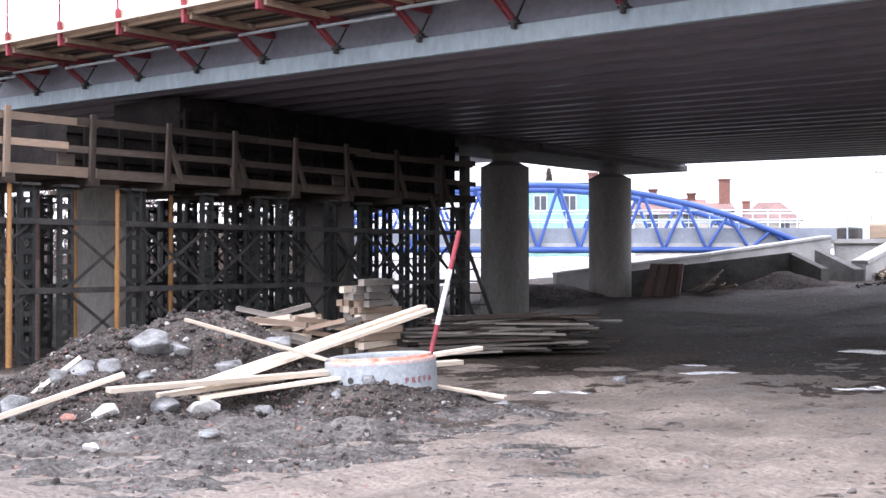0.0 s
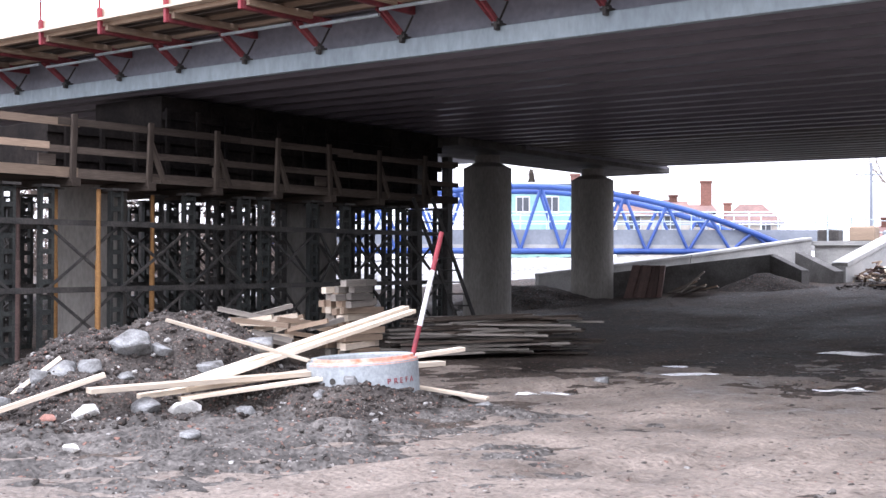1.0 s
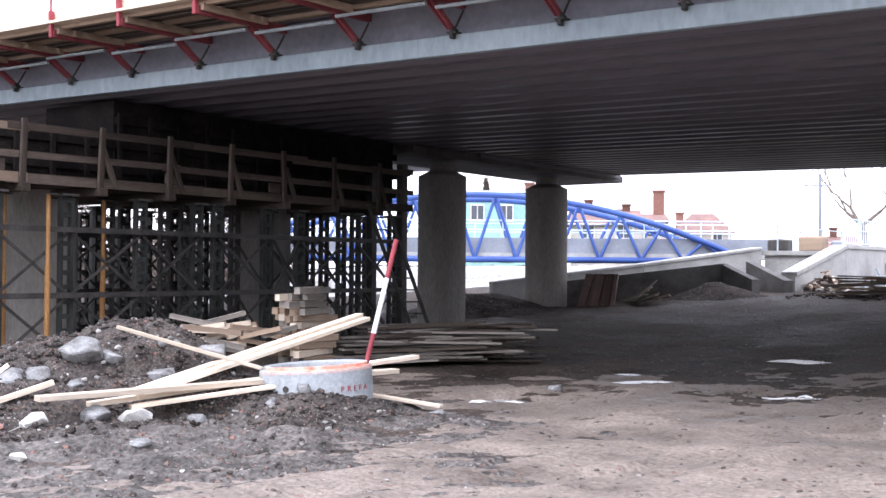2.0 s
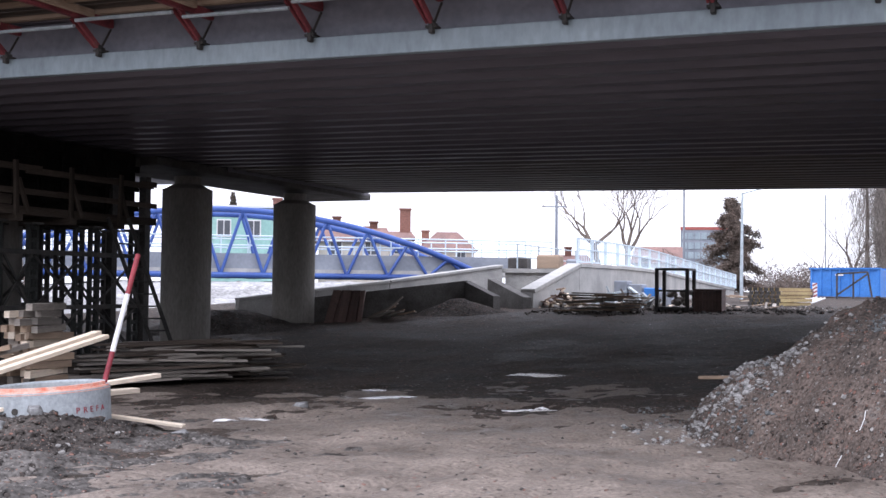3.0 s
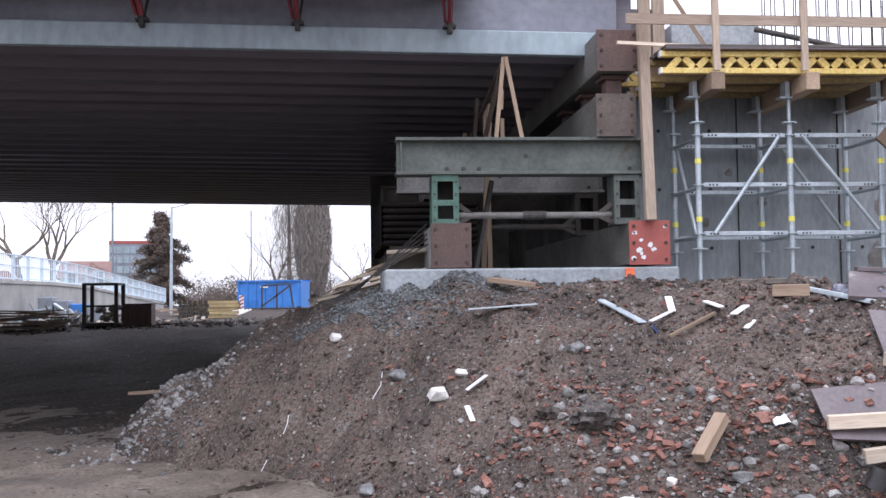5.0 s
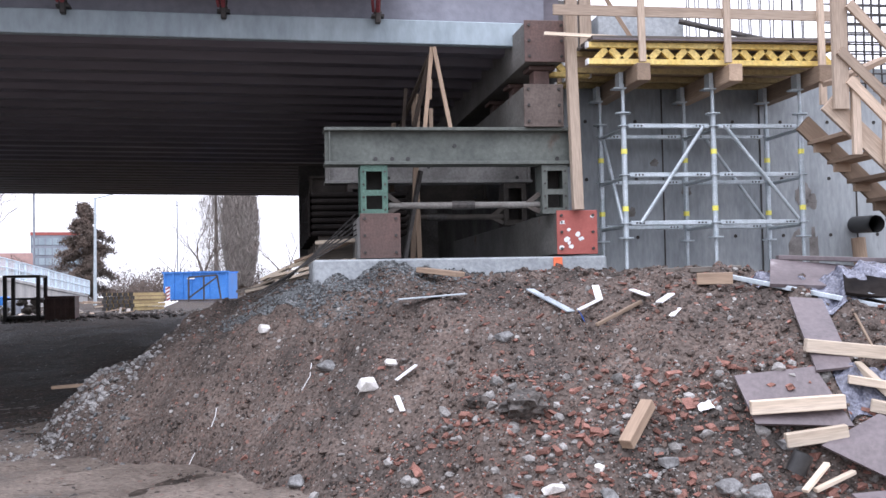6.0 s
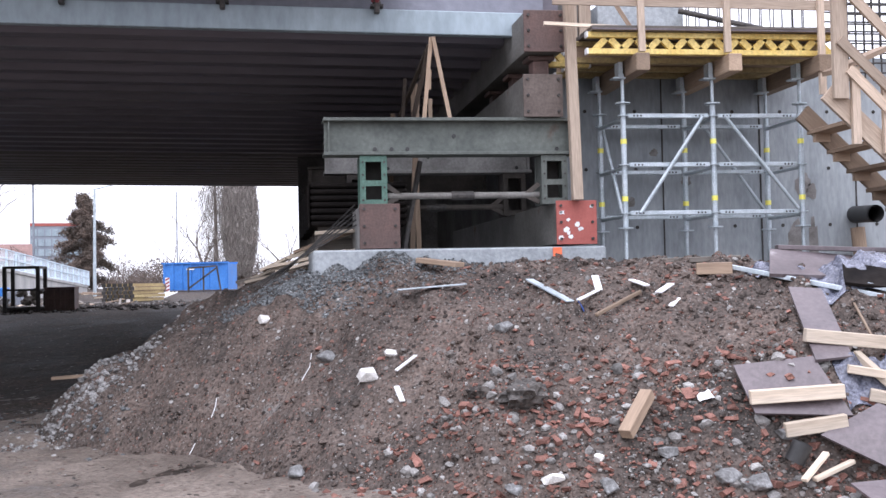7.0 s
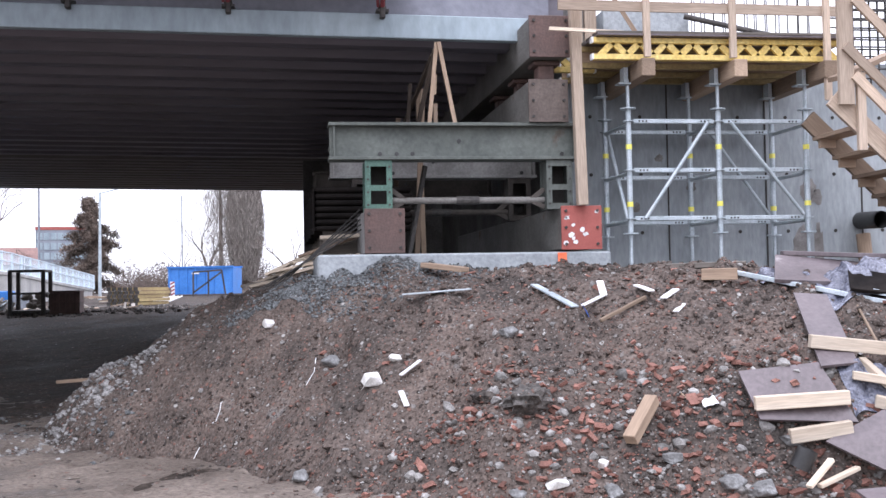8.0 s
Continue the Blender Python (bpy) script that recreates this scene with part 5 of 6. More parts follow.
la, lb = Vector((-15.2, 20.2, 0.1)), Vector((-15.5, 18.9, 2.98))
off = Vector((0.28, 0.3, 0))
for k in (-0.5, 0.5):
    bm = bmesh.new()
    add_beam(bm, la + off * k, lb + off * k, 0.05, 0.07)
    part("stile", bm, DARK_STEEL, lad)
for i in range(1, 11):
    p = la.lerp(lb, i / 11)
    bm = bmesh.new()
    add_tube(bm, p - off * 0.5, p + off * 0.5, 0.018, seg=6)
    part("rung", bm, DARK_STEEL, lad)
for y, x in ((20.4, -16.0), (20.4, -16.9)):
    bm = bmesh.new()
    add_box(bm, (x - 0.09, y - 0.09, 0), (x + 0.09, y + 0.09, 4.0))
    solo("corner_post", bm, DARK_STEEL, "dark heavy steel post at the scaffold's end", "post", "end posts")

# ---- manhole ring and ranging pole ----
RING = Vector((-8.47, 9.33, 0.0))
t = thing("manhole_ring", (RING.x, RING.y, 0.05), "grey precast concrete manhole ring with orange sprayed rim", "ring")
tilt = Euler((radians(1.5), radians(-3), 0)).to_matrix().to_4x4()
place = Matrix.Translation((RING.x, RING.y, 0)) @ tilt


def lathe(bm, profile, seg, m):
    rows = []
    for r, z in profile:
        rows.append([bm.verts.new(m @ Vector((r * math.cos(a * 2 * math.pi / seg), r * math.sin(a * 2 * math.pi / seg), z))) for a in range(seg)])
    for p, q in zip(rows, rows[1:]):
        for i in range(seg):
            bm.faces.new((p[i], p[(i + 1) % seg], q[(i + 1) % seg], q[i]))
    return bm


bm = lathe(bmesh.new(), [(0.5, -0.1), (0.62, -0.1), (0.62, 0.5), (0.608, 0.515), (0.57, 0.515), (0.57, 0.55), (0.512, 0.55), (0.5, 0.53), (0.5, -0.1)], 56, place)
ring = part("wall", bm, CONCRETE, t)
bm = lathe(bmesh.new(), [(0.622, 0.485), (0.612, 0.518), (0.574, 0.519), (0.573, 0.553), (0.53, 0.554), (0.53, 0.55)], 56, place)
for f in list(bm.faces):
    c = place.inverted() @ f.calc_center_median()
    a = math.atan2(c.y, c.x)
    if not (-2.2 + 0.25 * math.sin(5 * a) < a < 0.6):
        bm.faces.remove(f)
part("sprayed_rim", bm, material("faded_orange_spray", (0.62, 0.2, 0.12), (0.6, 0.45, 0.38), 0.12, 0.8, bump=0.1), t, "faded orange spray on the rim")
bm = bmesh.new()
ang = math.atan2(-RING.y, -RING.x) - 0.55
p = place @ Vector((0.615 * math.cos(ang), 0.615 * math.sin(ang), 0.33))
add_tube(bm, p, p + Vector((math.cos(ang), math.sin(ang), 0)) * 0.012, 0.035, seg=16)
part("lifting_hole", bm, DARK_BOX, t)


def curved_text(body, start, size, z, mat, parent):
    """Letters set one by one round the ring's outside."""
    for i, ch in enumerate(body):
        cu = bpy.data.curves.new("letter", "FONT")
        cu.body, cu.size, cu.extrude = ch, size, 0.002
        tmp = bpy.data.objects.new("letter", cu)
        scene.collection.objects.link(tmp)
        data = bpy.data.meshes.new_from_object(tmp.evaluated_get(bpy.context.evaluated_depsgraph_get()))
        bpy.data.objects.remove(tmp)
        data.materials.append(mat)
        a = start + i * size * 0.95 / 0.62
        n = Vector((math.cos(a), math.sin(a), 0))
        m = Matrix((Vector((-n.y, n.x, 0)), Vector((0, 0, 1)), n)).transposed().to_4x4()
        m.translation = n * 0.624 + Vector((0, 0, z))
        data.transform(Matrix.Translation((0, 0, -0.05)) @ tilt @ m)
        ob = new("letter", data)
        ob.parent = parent


curved_text("PREFA", math.atan2(-RING.y, -RING.x) + 0.42, 0.085, 0.27, RED, t)
pole = thing("ranging_pole", (-8.2, 9.68, 0.3), "red and white ranging pole leaning out of the ring", "pole")
p0, p1 = Vector((-8.21, 9.68, 0.1)), Vector((-8.07, 10.19, 1.94))
for a, b, m, n in ((0.0, 0.42, RED, "red_band"), (0.42, 0.76, WHITE, "white_band"), (0.76, 1.0, RED, "red_band")):
    bm = bmesh.new()
    add_tube(bm, p0.lerp(p1, a), p0.lerp(p1, b), 0.028, seg=14)
    part(n, bm, m, pole)

# ---- planks, stones and timber round the ring ----
for a, b, w, h, lab in (
        ((-10.08, 7.86, 0.95), (-8.92, 8.9, 0.5), 0.1, 0.035, "pale sawn plank lying on the earth heap"),
        ((-8.95, 8.88, 0.52), (-8.75, 9.02, 0.44), 0.05, 0.02, "splintered end of a pale plank"),
        ((-9.4, 7.45, 0.3), (-9.68, 11.46, 0.99), 0.12, 0.05, "long pale sawn plank propped on the timber pile"),
        ((-9.28, 7.45, 0.28), (-9.5, 11.4, 0.95), 0.1, 0.05, "long pale sawn plank propped on the timber pile"),
        ((-9.45, 6.45, 0.34), (-8.31, 10.51, 0.4), 0.15, 0.055, "thick pale sawn plank lying behind the ring"),
        ((-9.4, 7.0, 0.24), (-8.49, 11.14, 0.52), 0.12, 0.05, "pale sawn plank lying behind the ring"),
        ((-9.2, 7.35, 0.2), (-8.55, 8.75, 0.34), 0.12, 0.04, "short pale plank under the others"),
        ((-8.6, 9.9, 0.2), (-7.41, 10.19, 0.08), 0.1, 0.035, "pale plank sticking out beyond the ring"),
        ((-10.2, 5.7, 0.08), (-9.64, 6.77, 0.46), 0.09, 0.05, "weathered plank on the heap's edge"),
        ((-10.6, 6.2, 0.15), (-10.3, 6.7, 0.6), 0.07, 0.04, "pale board end leaning on the stones")):
    stick("plank", a, b, w, h, WOOD, lab, "plank", "planks round the ring")
for x, y, r, m in ((-10.3, 7.55, 0.24, STONE), (-10.1, 7.85, 0.13, STONE), (-10.24, 6.71, 0.17, STONE), (-10.08, 6.9, 0.15, STONE), (-10.35, 6.5, 0.14, STONE), (-9.66, 8.85, 0.2, STONE), (-9.7, 8.14, 0.16, STONE), (-9.4, 6.38, 0.14, WHITE_STONE),
                   (-9.28, 7.0, 0.18, STONE), (-9.12, 7.34, 0.19, WHITE_STONE), (-7.82, 6.37, 0.09, STONE), (-8.19, 5.42, 0.07, WHITE_STONE), (-10.4, 6.0, 0.2, STONE), (-10.5, 5.8, 0.15, STONE), (-9.6, 6.1, 0.09, BRICK), (-8.75, 7.85, 0.12, STONE),
                   (-8.1, 8.7, 0.08, STONE), (-8.3, 8.45, 0.07, STONE), (-7.6, 13.0, 0.1, STONE), (-7.1, 9.7, 0.08, STONE), (-10.0, 8.4, 0.08, STONE), (-9.9, 7.2, 0.09, STONE)):
    bm = bmesh.new()
    add_boulder(bm, (x, y, top_z(x, y) + r * 0.22), r, g)
    solo("stone", bm, BOULDER if m is STONE else m, "pale grey lump of stone in dark earth" if m is STONE else "broken lump in dark earth", "stone", "stones on the heap", at=(x, y, top_z(x, y)))


def near_heap(q):
    while True:
        x, y = q.uniform(-12, -7.4), q.uniform(5.0, 10.6)
        if heap_z(x, y) > ground_z(x, y) - 0.05:
            return x, y


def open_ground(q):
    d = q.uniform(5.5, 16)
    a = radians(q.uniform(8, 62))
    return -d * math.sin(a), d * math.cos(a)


scatter("earth_clods", 5000, near_heap, lambda q: 0.008 + 0.06 * q.random() ** 4, DARK_SOIL, 21, "crumbled dark earth clods", "soil")
scatter("stone_rubble", 700, near_heap, lambda q: 0.006 + 0.05 * q.random() ** 5, STONE, 26, "small pale stones in dark earth", "rubble")
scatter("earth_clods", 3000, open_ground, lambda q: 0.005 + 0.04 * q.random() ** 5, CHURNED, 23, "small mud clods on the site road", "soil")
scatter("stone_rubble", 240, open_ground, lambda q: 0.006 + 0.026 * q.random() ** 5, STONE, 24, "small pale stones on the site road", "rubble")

# boards in a low pile, and a stack of squared timber
board_label = "grey weathered board in a low untidy pile"
for i in range(100):
    layer = i // 10
    c = Vector((-11.55, 15.7, 0))
    a = radians(52 + g.uniform(-14, 14)) if i % 5 else radians(55 + g.uniform(-40, 40))
    d = Vector((math.cos(a), math.sin(a), 0))
    c += Vector((g.uniform(-0.7, 0.7), g.uniform(-1.5, 1.5), 0)) * (1 - layer * 0.06)
    n = g.uniform(0.6, 1.5)
    z = ground_z(c.x, c.y) + 0.05 + layer * 0.062 + g.uniform(0, 0.03)
    stick("board", c - d * n + Vector((0, 0, z)), c + d * n + Vector((0, 0, z + g.uniform(-0.05, 0.06))), g.uniform(0.12, 0.22), 0.03, g.choice((GREY_WOOD, GREY_WOOD, GREY_WOOD, SHADED_WOOD, SHADED_WOOD)), board_label, "board", "boards in the pile", 0)
c = Vector((-12.3, 13.2, 0))
ax = Vector((-0.14, 0.99, 0)).normalized()
sd = Vector((0.99, 0.14, 0))
for layer in range(11):
    for k in range(5):
        if layer > 8 and g.random() < 0.45:
            continue
        w = 0.1
        p = c + sd * ((k - 2) * 0.105 + g.uniform(-0.02, 0.02)) + ax * g.uniform(-0.2, 0.2)
        z = 0.18 + layer * 0.108
        half = g.uniform(0.3, 0.5)
        ax = Vector((-0.14 + g.uniform(-0.22, 0.22), 0.99, g.uniform(-0.03, 0.03))).normalized()
        stick("squared_timber", p - ax * half + Vector((0, 0, z)), p + ax * half + Vector((0, 0, z + g.uniform(-0.006, 0.006))), w, w, g.choice((WOOD, OLD_WOOD, OLD_WOOD, GREY_WOOD)), "pale squared timber in a stack", "timber", "stacked timbers", 0)
for i in range(24):
    a = g.uniform(0.2, 1.6)
    p = Vector((-12.1 + g.uniform(-1.0, 0.2), 12.0 + g.uniform(-0.9, 0.6), 0.38 + g.uniform(0, 0.42)))
    d = Vector((math.cos(a), math.sin(a), g.uniform(-0.25, 0.3))) * g.uniform(0.22, 0.5)
    stick("squared_timber", p - d, p + d, 0.09, 0.07, g.choice((WOOD, OLD_WOOD, GREY_WOOD)), "loose squared timber thrown beside the stack", "timber", "loose timbers", 0)

# puddles
WATER = bpy.data.materials.new("muddy_water")
WATER.use_nodes = True
wb = WATER.node_tree.nodes["Principled BSDF"]
wb.inputs["Base Color"].default_value, wb.inputs["Roughness"].default_value = (0.06, 0.05, 0.042, 1), 0.16
wnz = WATER.node_tree.nodes.new("ShaderNodeTexNoise")
wnz.inputs["Scale"].default_value = 9.0
wbp = WATER.node_tree.nodes.new("ShaderNodeBump")
wbp.inputs["Strength"].default_value, wbp.inputs["Distance"].default_value = 0.05, 0.01
WATER.node_tree.links.new(wnz.outputs[0], wbp.inputs["Height"])
WATER.node_tree.links.new(wbp.outputs[0], wb.inputs["Normal"])
for px, py, r in PUDDLES:
    bm = bmesh.new()
    low = sorted(ground_z(px + r * math.cos(k * 0.7), py + r * math.sin(k * 0.7)) for k in range(9))[2]
    bmesh.ops.create_circle(bm, cap_ends=True, segments=40, radius=r * 1.15, matrix=Matrix.Translation((px, py, low - 0.002)))
    for v in bm.verts:
        k = 0.75 + 0.5 * fract(v.co.x, v.co.y, r * 0.5, 3, r)
        v.co.x, v.co.y = px + (v.co.x - px) * k * 1.1, py + (v.co.y - py) * k
    solo("puddle", bm, WATER, "shallow puddle of muddy water on the road", "puddle", "puddles")
# white sheets added by the puddles, as their bright sky reflection
q = random.Random(77)
for px, py, w, d in ((-7.52, 11.8, 0.15, 0.3), (-7.65, 11.3, 0.12, 0.12), (-7.3, 14.66, 0.34, 0.08), (-5.05, 14.2, 0.22, 0.07), (-4.7, 14.3, 0.1, 0.05)):
    bm = bmesh.new()
    ring = []
    for k in range(14):
        a, r = k * 6.283 / 14, q.uniform(0.7, 1.2)
        x, y = px + w * r * math.cos(a), py + d * r * math.sin(a)
        ring.append(bm.verts.new((x, y, ground_z(x, y) + 0.02 + 0.015 * q.random())))
    mid = bm.verts.new((px, py, ground_z(px, py) + 0.05))
    for k in range(14):
        bm.faces.new((mid, ring[k], ring[(k + 1) % 14]))
    low = bmesh.ops.extrude_face_region(bm, geom=list(bm.faces))
    for v in low["geom"]:
        if isinstance(v, bmesh.types.BMVert):
            v.co.z += 0.006
    solo("puddle_glint", bm, WHITE, "thin white sheet standing in for a puddle's bright glint", "scrap", "plastic scraps")
stick("board", (-2.55, 14.0, 0.55), (-2.05, 13.6, 0.6), 0.14, 0.04, OLD_WOOD, "pale board end at the flank of the mound", "board")
stick("board", (-2.1, 13.4, 0.5), (-1.5, 12.9, 0.75), 0.05, 0.04, DARK_STEEL, "dark bar at the flank of the mound", "bar")

# ---- ramp walls beyond the bridge ----
def wall_run(name, pts, thick, mat, label, base=-0.3, coping=0.0):
    """A wall along plan points (x, y, top), with an optional coping."""
    t = thing(name, (pts[0][0], pts[0][1], ground_z(pts[0][0], pts[0][1])), label, "wall", kind="structure")
    for a, b in zip(pts, pts[1:]):
        d = (Vector(b[:2]) - Vector(a[:2])).normalized()
        n = Vector((-d.y, d.x)) * thick / 2
        bm = bmesh.new()
        cs = []
        for p in (a, b):
            g0 = ground_z(p[0], p[1]) + base
            for s in (-1, 1):
                cs.append((bm.verts.new((p[0] + n.x * s, p[1] + n.y * s, g0)), bm.verts.new((p[0] + n.x * s, p[1] + n.y * s, p[2]))))
        (a0, a1), (b0, b1), (c0, c1), (d0, d1) = cs
        for f in ((a0, c0, c1, a1), (b0, b1, d1, d0), (a1, c1, d1, b1), (a0, a1, b1, b0), (c0, d0, d1, c1), (a0, b0, d0, c0)):
            bm.faces.new(f)
        bmesh.ops.recalc_face_normals(bm, faces=bm.faces)
        part("panel", bm, mat, t)
        if coping:
            bm = bmesh.new()
            add_beam(bm, (a[0], a[1], a[2] + coping / 2 - 0.02), (b[0], b[1], b[2] + coping / 2 - 0.02), thick + 0.12, coping, bevel=0.015)
            part("coping", bm, PALE_CONCRETE, t)
    return t


wall_run("ramp_wall", [(-19.9, 30.0, 1.15), (-16.7, 34.1, 1.78), (-14.3, 38.4, 2.4)], 0.35, PALE_CONCRETE, "pale concrete ramp wall rising towards the footbridge", coping=0.1)
# stair and wing walls: shade on their near faces is in the colour
wall_run("ramp_wall", [(-17.6, 30.2, 1.25), (-13.54, 33.36, 1.86)], 0.3, SHADED_CONCRETE, "grey concrete stair wall with the bridge's shade in its colour")
wall_run("wing_wall", [(-13.54, 33.36, 1.86), (-12.28, 32.78, 1.38)], 0.3, SHADED_CONCRETE, "sloping concrete wing wall")
wall_run("wing_wall", [(-13.49, 35.5, 1.95), (-11.72, 34.04, 1.35)], 0.3, SHADED_CONCRETE, "sloping concrete wing wall")
wall_run("ramp_wall", [(-11.9, 34.6, 1.5), (-11.45, 38.3, 2.42), (-11.35, 44.0, 2.45), (-11.3, 50.8, 2.4), (-11.5, 62.0, 2.05), (-11.7, 74.0, 1.7)], 0.4, PALE_CONCRETE, "pale concrete ramp wall carrying the fence", coping=0.14)
bm = bmesh.new()
add_box(bm, (-14.1, 38.5, 1.0), (-11.7, 39.0, 2.2))
add_box(bm, (-14.2, 38.4, 2.2), (-11.6, 46, 2.35))
solo("ramp_deck", bm, PALE_CONCRETE, "pale concrete deck between the ramp walls", "deck", kind="structure")


def fence_panel(a, b, h, last=False):
    """A pale blue fence panel with posts, rails and close bars."""
    a, b = Vector(a), Vector(b)
    t = thing("fence_panel", a, "pale blue steel railing panel on the ramp wall", "fence", "railing panels")
    for p in (a, b) if last else (a,):
        bm = bmesh.new()
        add_beam(bm, p, p + Vector((0, 0, h)), 0.07, 0.07)
        part("post", bm, FENCE, t)
    run = (b - a).normalized() * 0.04
    for z in (0.06, h * 0.55, h - 0.03):
        bm = bmesh.new()
        add_beam(bm, a + run + Vector((0, 0, z)), b - run + Vector((0, 0, z)), 0.045, 0.045)
        part("rail", bm, FENCE, t)
    for k in range(1, 8):
        p = a.lerp(b, k / 8)
        bm = bmesh.new()
        add_beam(bm, p + Vector((0, 0, 0.08)), p + Vector((0, 0, h - 0.05)), 0.025, 0.02)
        part("bar", bm, FENCE, t)


def ramp_top(y):
    return float(np.interp(y, [34.6, 38.3, 44, 50.8, 62, 74], [1.6, 2.54, 2.57, 2.52, 2.17, 1.8]))


for i in range(19):
    ya, yb = 38.5 + i * 1.87, 38.5 + (i + 1) * 1.87
    fence_panel((-11.4, ya, ramp_top(ya)), (-11.4, yb, ramp_top(yb)), 0.92, i == 18)
rail = thing("ramp_rail", (-14.0, 39.5, 2.35), "thin grey pipe rail along the ramp deck", "rail")
for y in (39.5, 42.0, 44.5, 47.0):
    bm = bmesh.new()
    add_tube(bm, (-14.0, y, 2.33), (-14.0, y, 3.3), 0.03, seg=8)
    part("post", bm, ZINC, rail)
for z in (2.8, 3.27):
    bm = bmesh.new()
    add_tube(bm, (-14.0, 39.5, z), (-14.0, 47.0, z), 0.022, seg=8)
    part("bar", bm, ZINC, rail)

# ---- blue arched footbridge ----
foot = thing("footbridge", (-34, 49.5, 2.2), "blue steel tied-arch footbridge with grey cladding", "footbridge")
U = Vector((0.824, 0.566, 0))
V = Vector((-0.566, 0.824, 0))
C = Vector((-33.9, 49.5, 0))


def arch_z(s):
    return 2.25 + 3.35 * (1 - (s / 14.2) ** 2)


for side in (0.0, 4.2):
    o = C + V * side
    part("arch", sweep([o + U * (-14.2 + k * 0.71) + Vector((0, 0, arch_z(-14.2 + k * 0.71))) for k in range(41)], 0.16, 12), BLUE, foot, smooth=True)
    bm = bmesh.new()
    add_tube(bm, o + U * -15 + Vector((0, 0, 2.18)), o + U * 14 + Vector((0, 0, 2.18)), 0.15, seg=12)
    part("lower_chord", bm, BLUE, foot, smooth=True)
    for k in range(-6, 6):
        for s0, s1 in ((k * 2.2, k * 2.2 + 1.1), (k * 2.2 + 2.2, k * 2.2 + 1.1)):
            if abs(s1) > 13:
                continue
            bm = bmesh.new()
            add_tube(bm, o + U * s0 + Vector((0, 0, 2.2)), o + U * s1 + Vector((0, 0, arch_z(s1))), 0.085, seg=8)
            part("hanger", bm, BLUE, foot)
    bm = bmesh.new()
    add_beam(bm, o + V * 0.25 + U * -15 + Vector((0, 0, 2.85)), o + V * 0.25 + U * 16 + Vector((0, 0, 2.85)), 0.06, 0.95)
    part("cladding", bm, GREY_BOARD, foot)
    for z in (3.75, 4.25):
        bm = bmesh.new()
        add_tube(bm, o + V * 0.3 + U * -15 + Vector((0, 0, z)), o + V * 0.3 + U * 18 + Vector((0, 0, z)), 0.04, seg=8)
        part("handrail", bm, FENCE, foot)
    for k in range(23):
        p = o + V * 0.3 + U * (-15 + k * 1.5)
        bm = bmesh.new()
        add_tube(bm, p + Vector((0, 0, 2.4)), p + Vector((0, 0, 4.25)), 0.035, seg=6)
        part("baluster", bm, FENCE, foot)
bm = bmesh.new()
add_beam(bm, C + V * 2.1 + U * -16 + Vector((0, 0, 2.4)), C + V * 2.1 + U * 26 + Vector((0, 0, 2.4)), 4.0, 0.25)
part("deck", bm, PALE_CONCRETE, foot)

# white rubble bank under the footbridge
def bank_z(x, y):
    p = Vector((x, y, 0)) - Vector((-27, 40, 0))
    v = p.dot(V)
    return ground_z(x, y) - 0.3 + 0.95 * float(ramp01(v, -3.0, 1.5)) * float(1 - ramp01(abs(p.dot(U)), 9, 15)) + 0.15 * fract(x, y, 1.0, 4, 8.0)


sheet("rubble_bank", np.arange(-42, -12, 0.35).tolist(), np.arange(28, 52, 0.35).tolist(), bank_z, SNOW, label="bank of white stone rubble under the footbridge", category="bank")


# ---- houses and towers far off ----
def house(name, at, yaw, w, d, h, roof_h, wall, label, chimneys=(), floors=2, hip=0.0, windows=4, cover=None):
    t = thing(name, at, label, "house", "far houses")
    m = Matrix.Translation(at) @ Matrix.Rotation(radians(yaw), 4, "Z")
    bm = bmesh.new()
    add_box(bm, (-w / 2, -d / 2, -1), (w / 2, d / 2, h), m)
    body = part("wall", bm, wall, t)
    bm = bmesh.new()
    k = hip * w / 2
    base = [bm.verts.new(m @ Vector(v)) for v in ((-w / 2 - 0.4, -d / 2 - 0.4, h), (w / 2 + 0.4, -d / 2 - 0.4, h), (w / 2 + 0.4, d / 2 + 0.4, h), (-w / 2 - 0.4, d / 2 + 0.4, h))]
    top = [bm.verts.new(m @ Vector(v)) for v in ((-w / 2 + k, 0, h + roof_h), (w / 2 - k, 0, h + roof_h))]
    for f in ((0, 1, 5, 4), (2, 3, 4, 5)):
        bm.faces.new([(base + top)[i] for i in f])
    bm.faces.new((base[3], base[0], top[0]))
    bm.faces.new((base[1], base[2], top[1]))
    bm.faces.new(base[::-1])
    roof = part("roof", bm, cover or ROOF, t)
    for cx, cw, ch in chimneys:
        bm = bmesh.new()
        add_box(bm, (cx - cw / 2, -cw / 2, h), (cx + cw / 2, cw / 2, h + roof_h + ch), m)
        add_box(bm, (cx - cw / 2 - 0.08, -cw / 2 - 0.08, h + roof_h + ch), (cx + cw / 2 + 0.08, cw / 2 + 0.08, h + roof_h + ch + 0.15), m)
        part("chimney", bm, BRICK, roof)
    for f in range(floors):
        for i in range(windows):
            x = -w / 2 + (i + 0.5) * w / windows
            z = 0.9 + f * (h / floors)
            bm = bmesh.new()
            add_box(bm, (x - 0.55, -d / 2 - 0.05, z), (x + 0.55, -d / 2 + 0.02, z + 1.35), m)
            win = part("window", bm, WHITE, body)
            for sx in (-0.46, 0.04):
                bm = bmesh.new()
                add_box(bm, (x + sx, -d / 2 - 0.08, z + 0.1), (x + sx + 0.42, -d / 2 - 0.052, z + 1.25), m)
                part("pane", bm, GLASS, win)


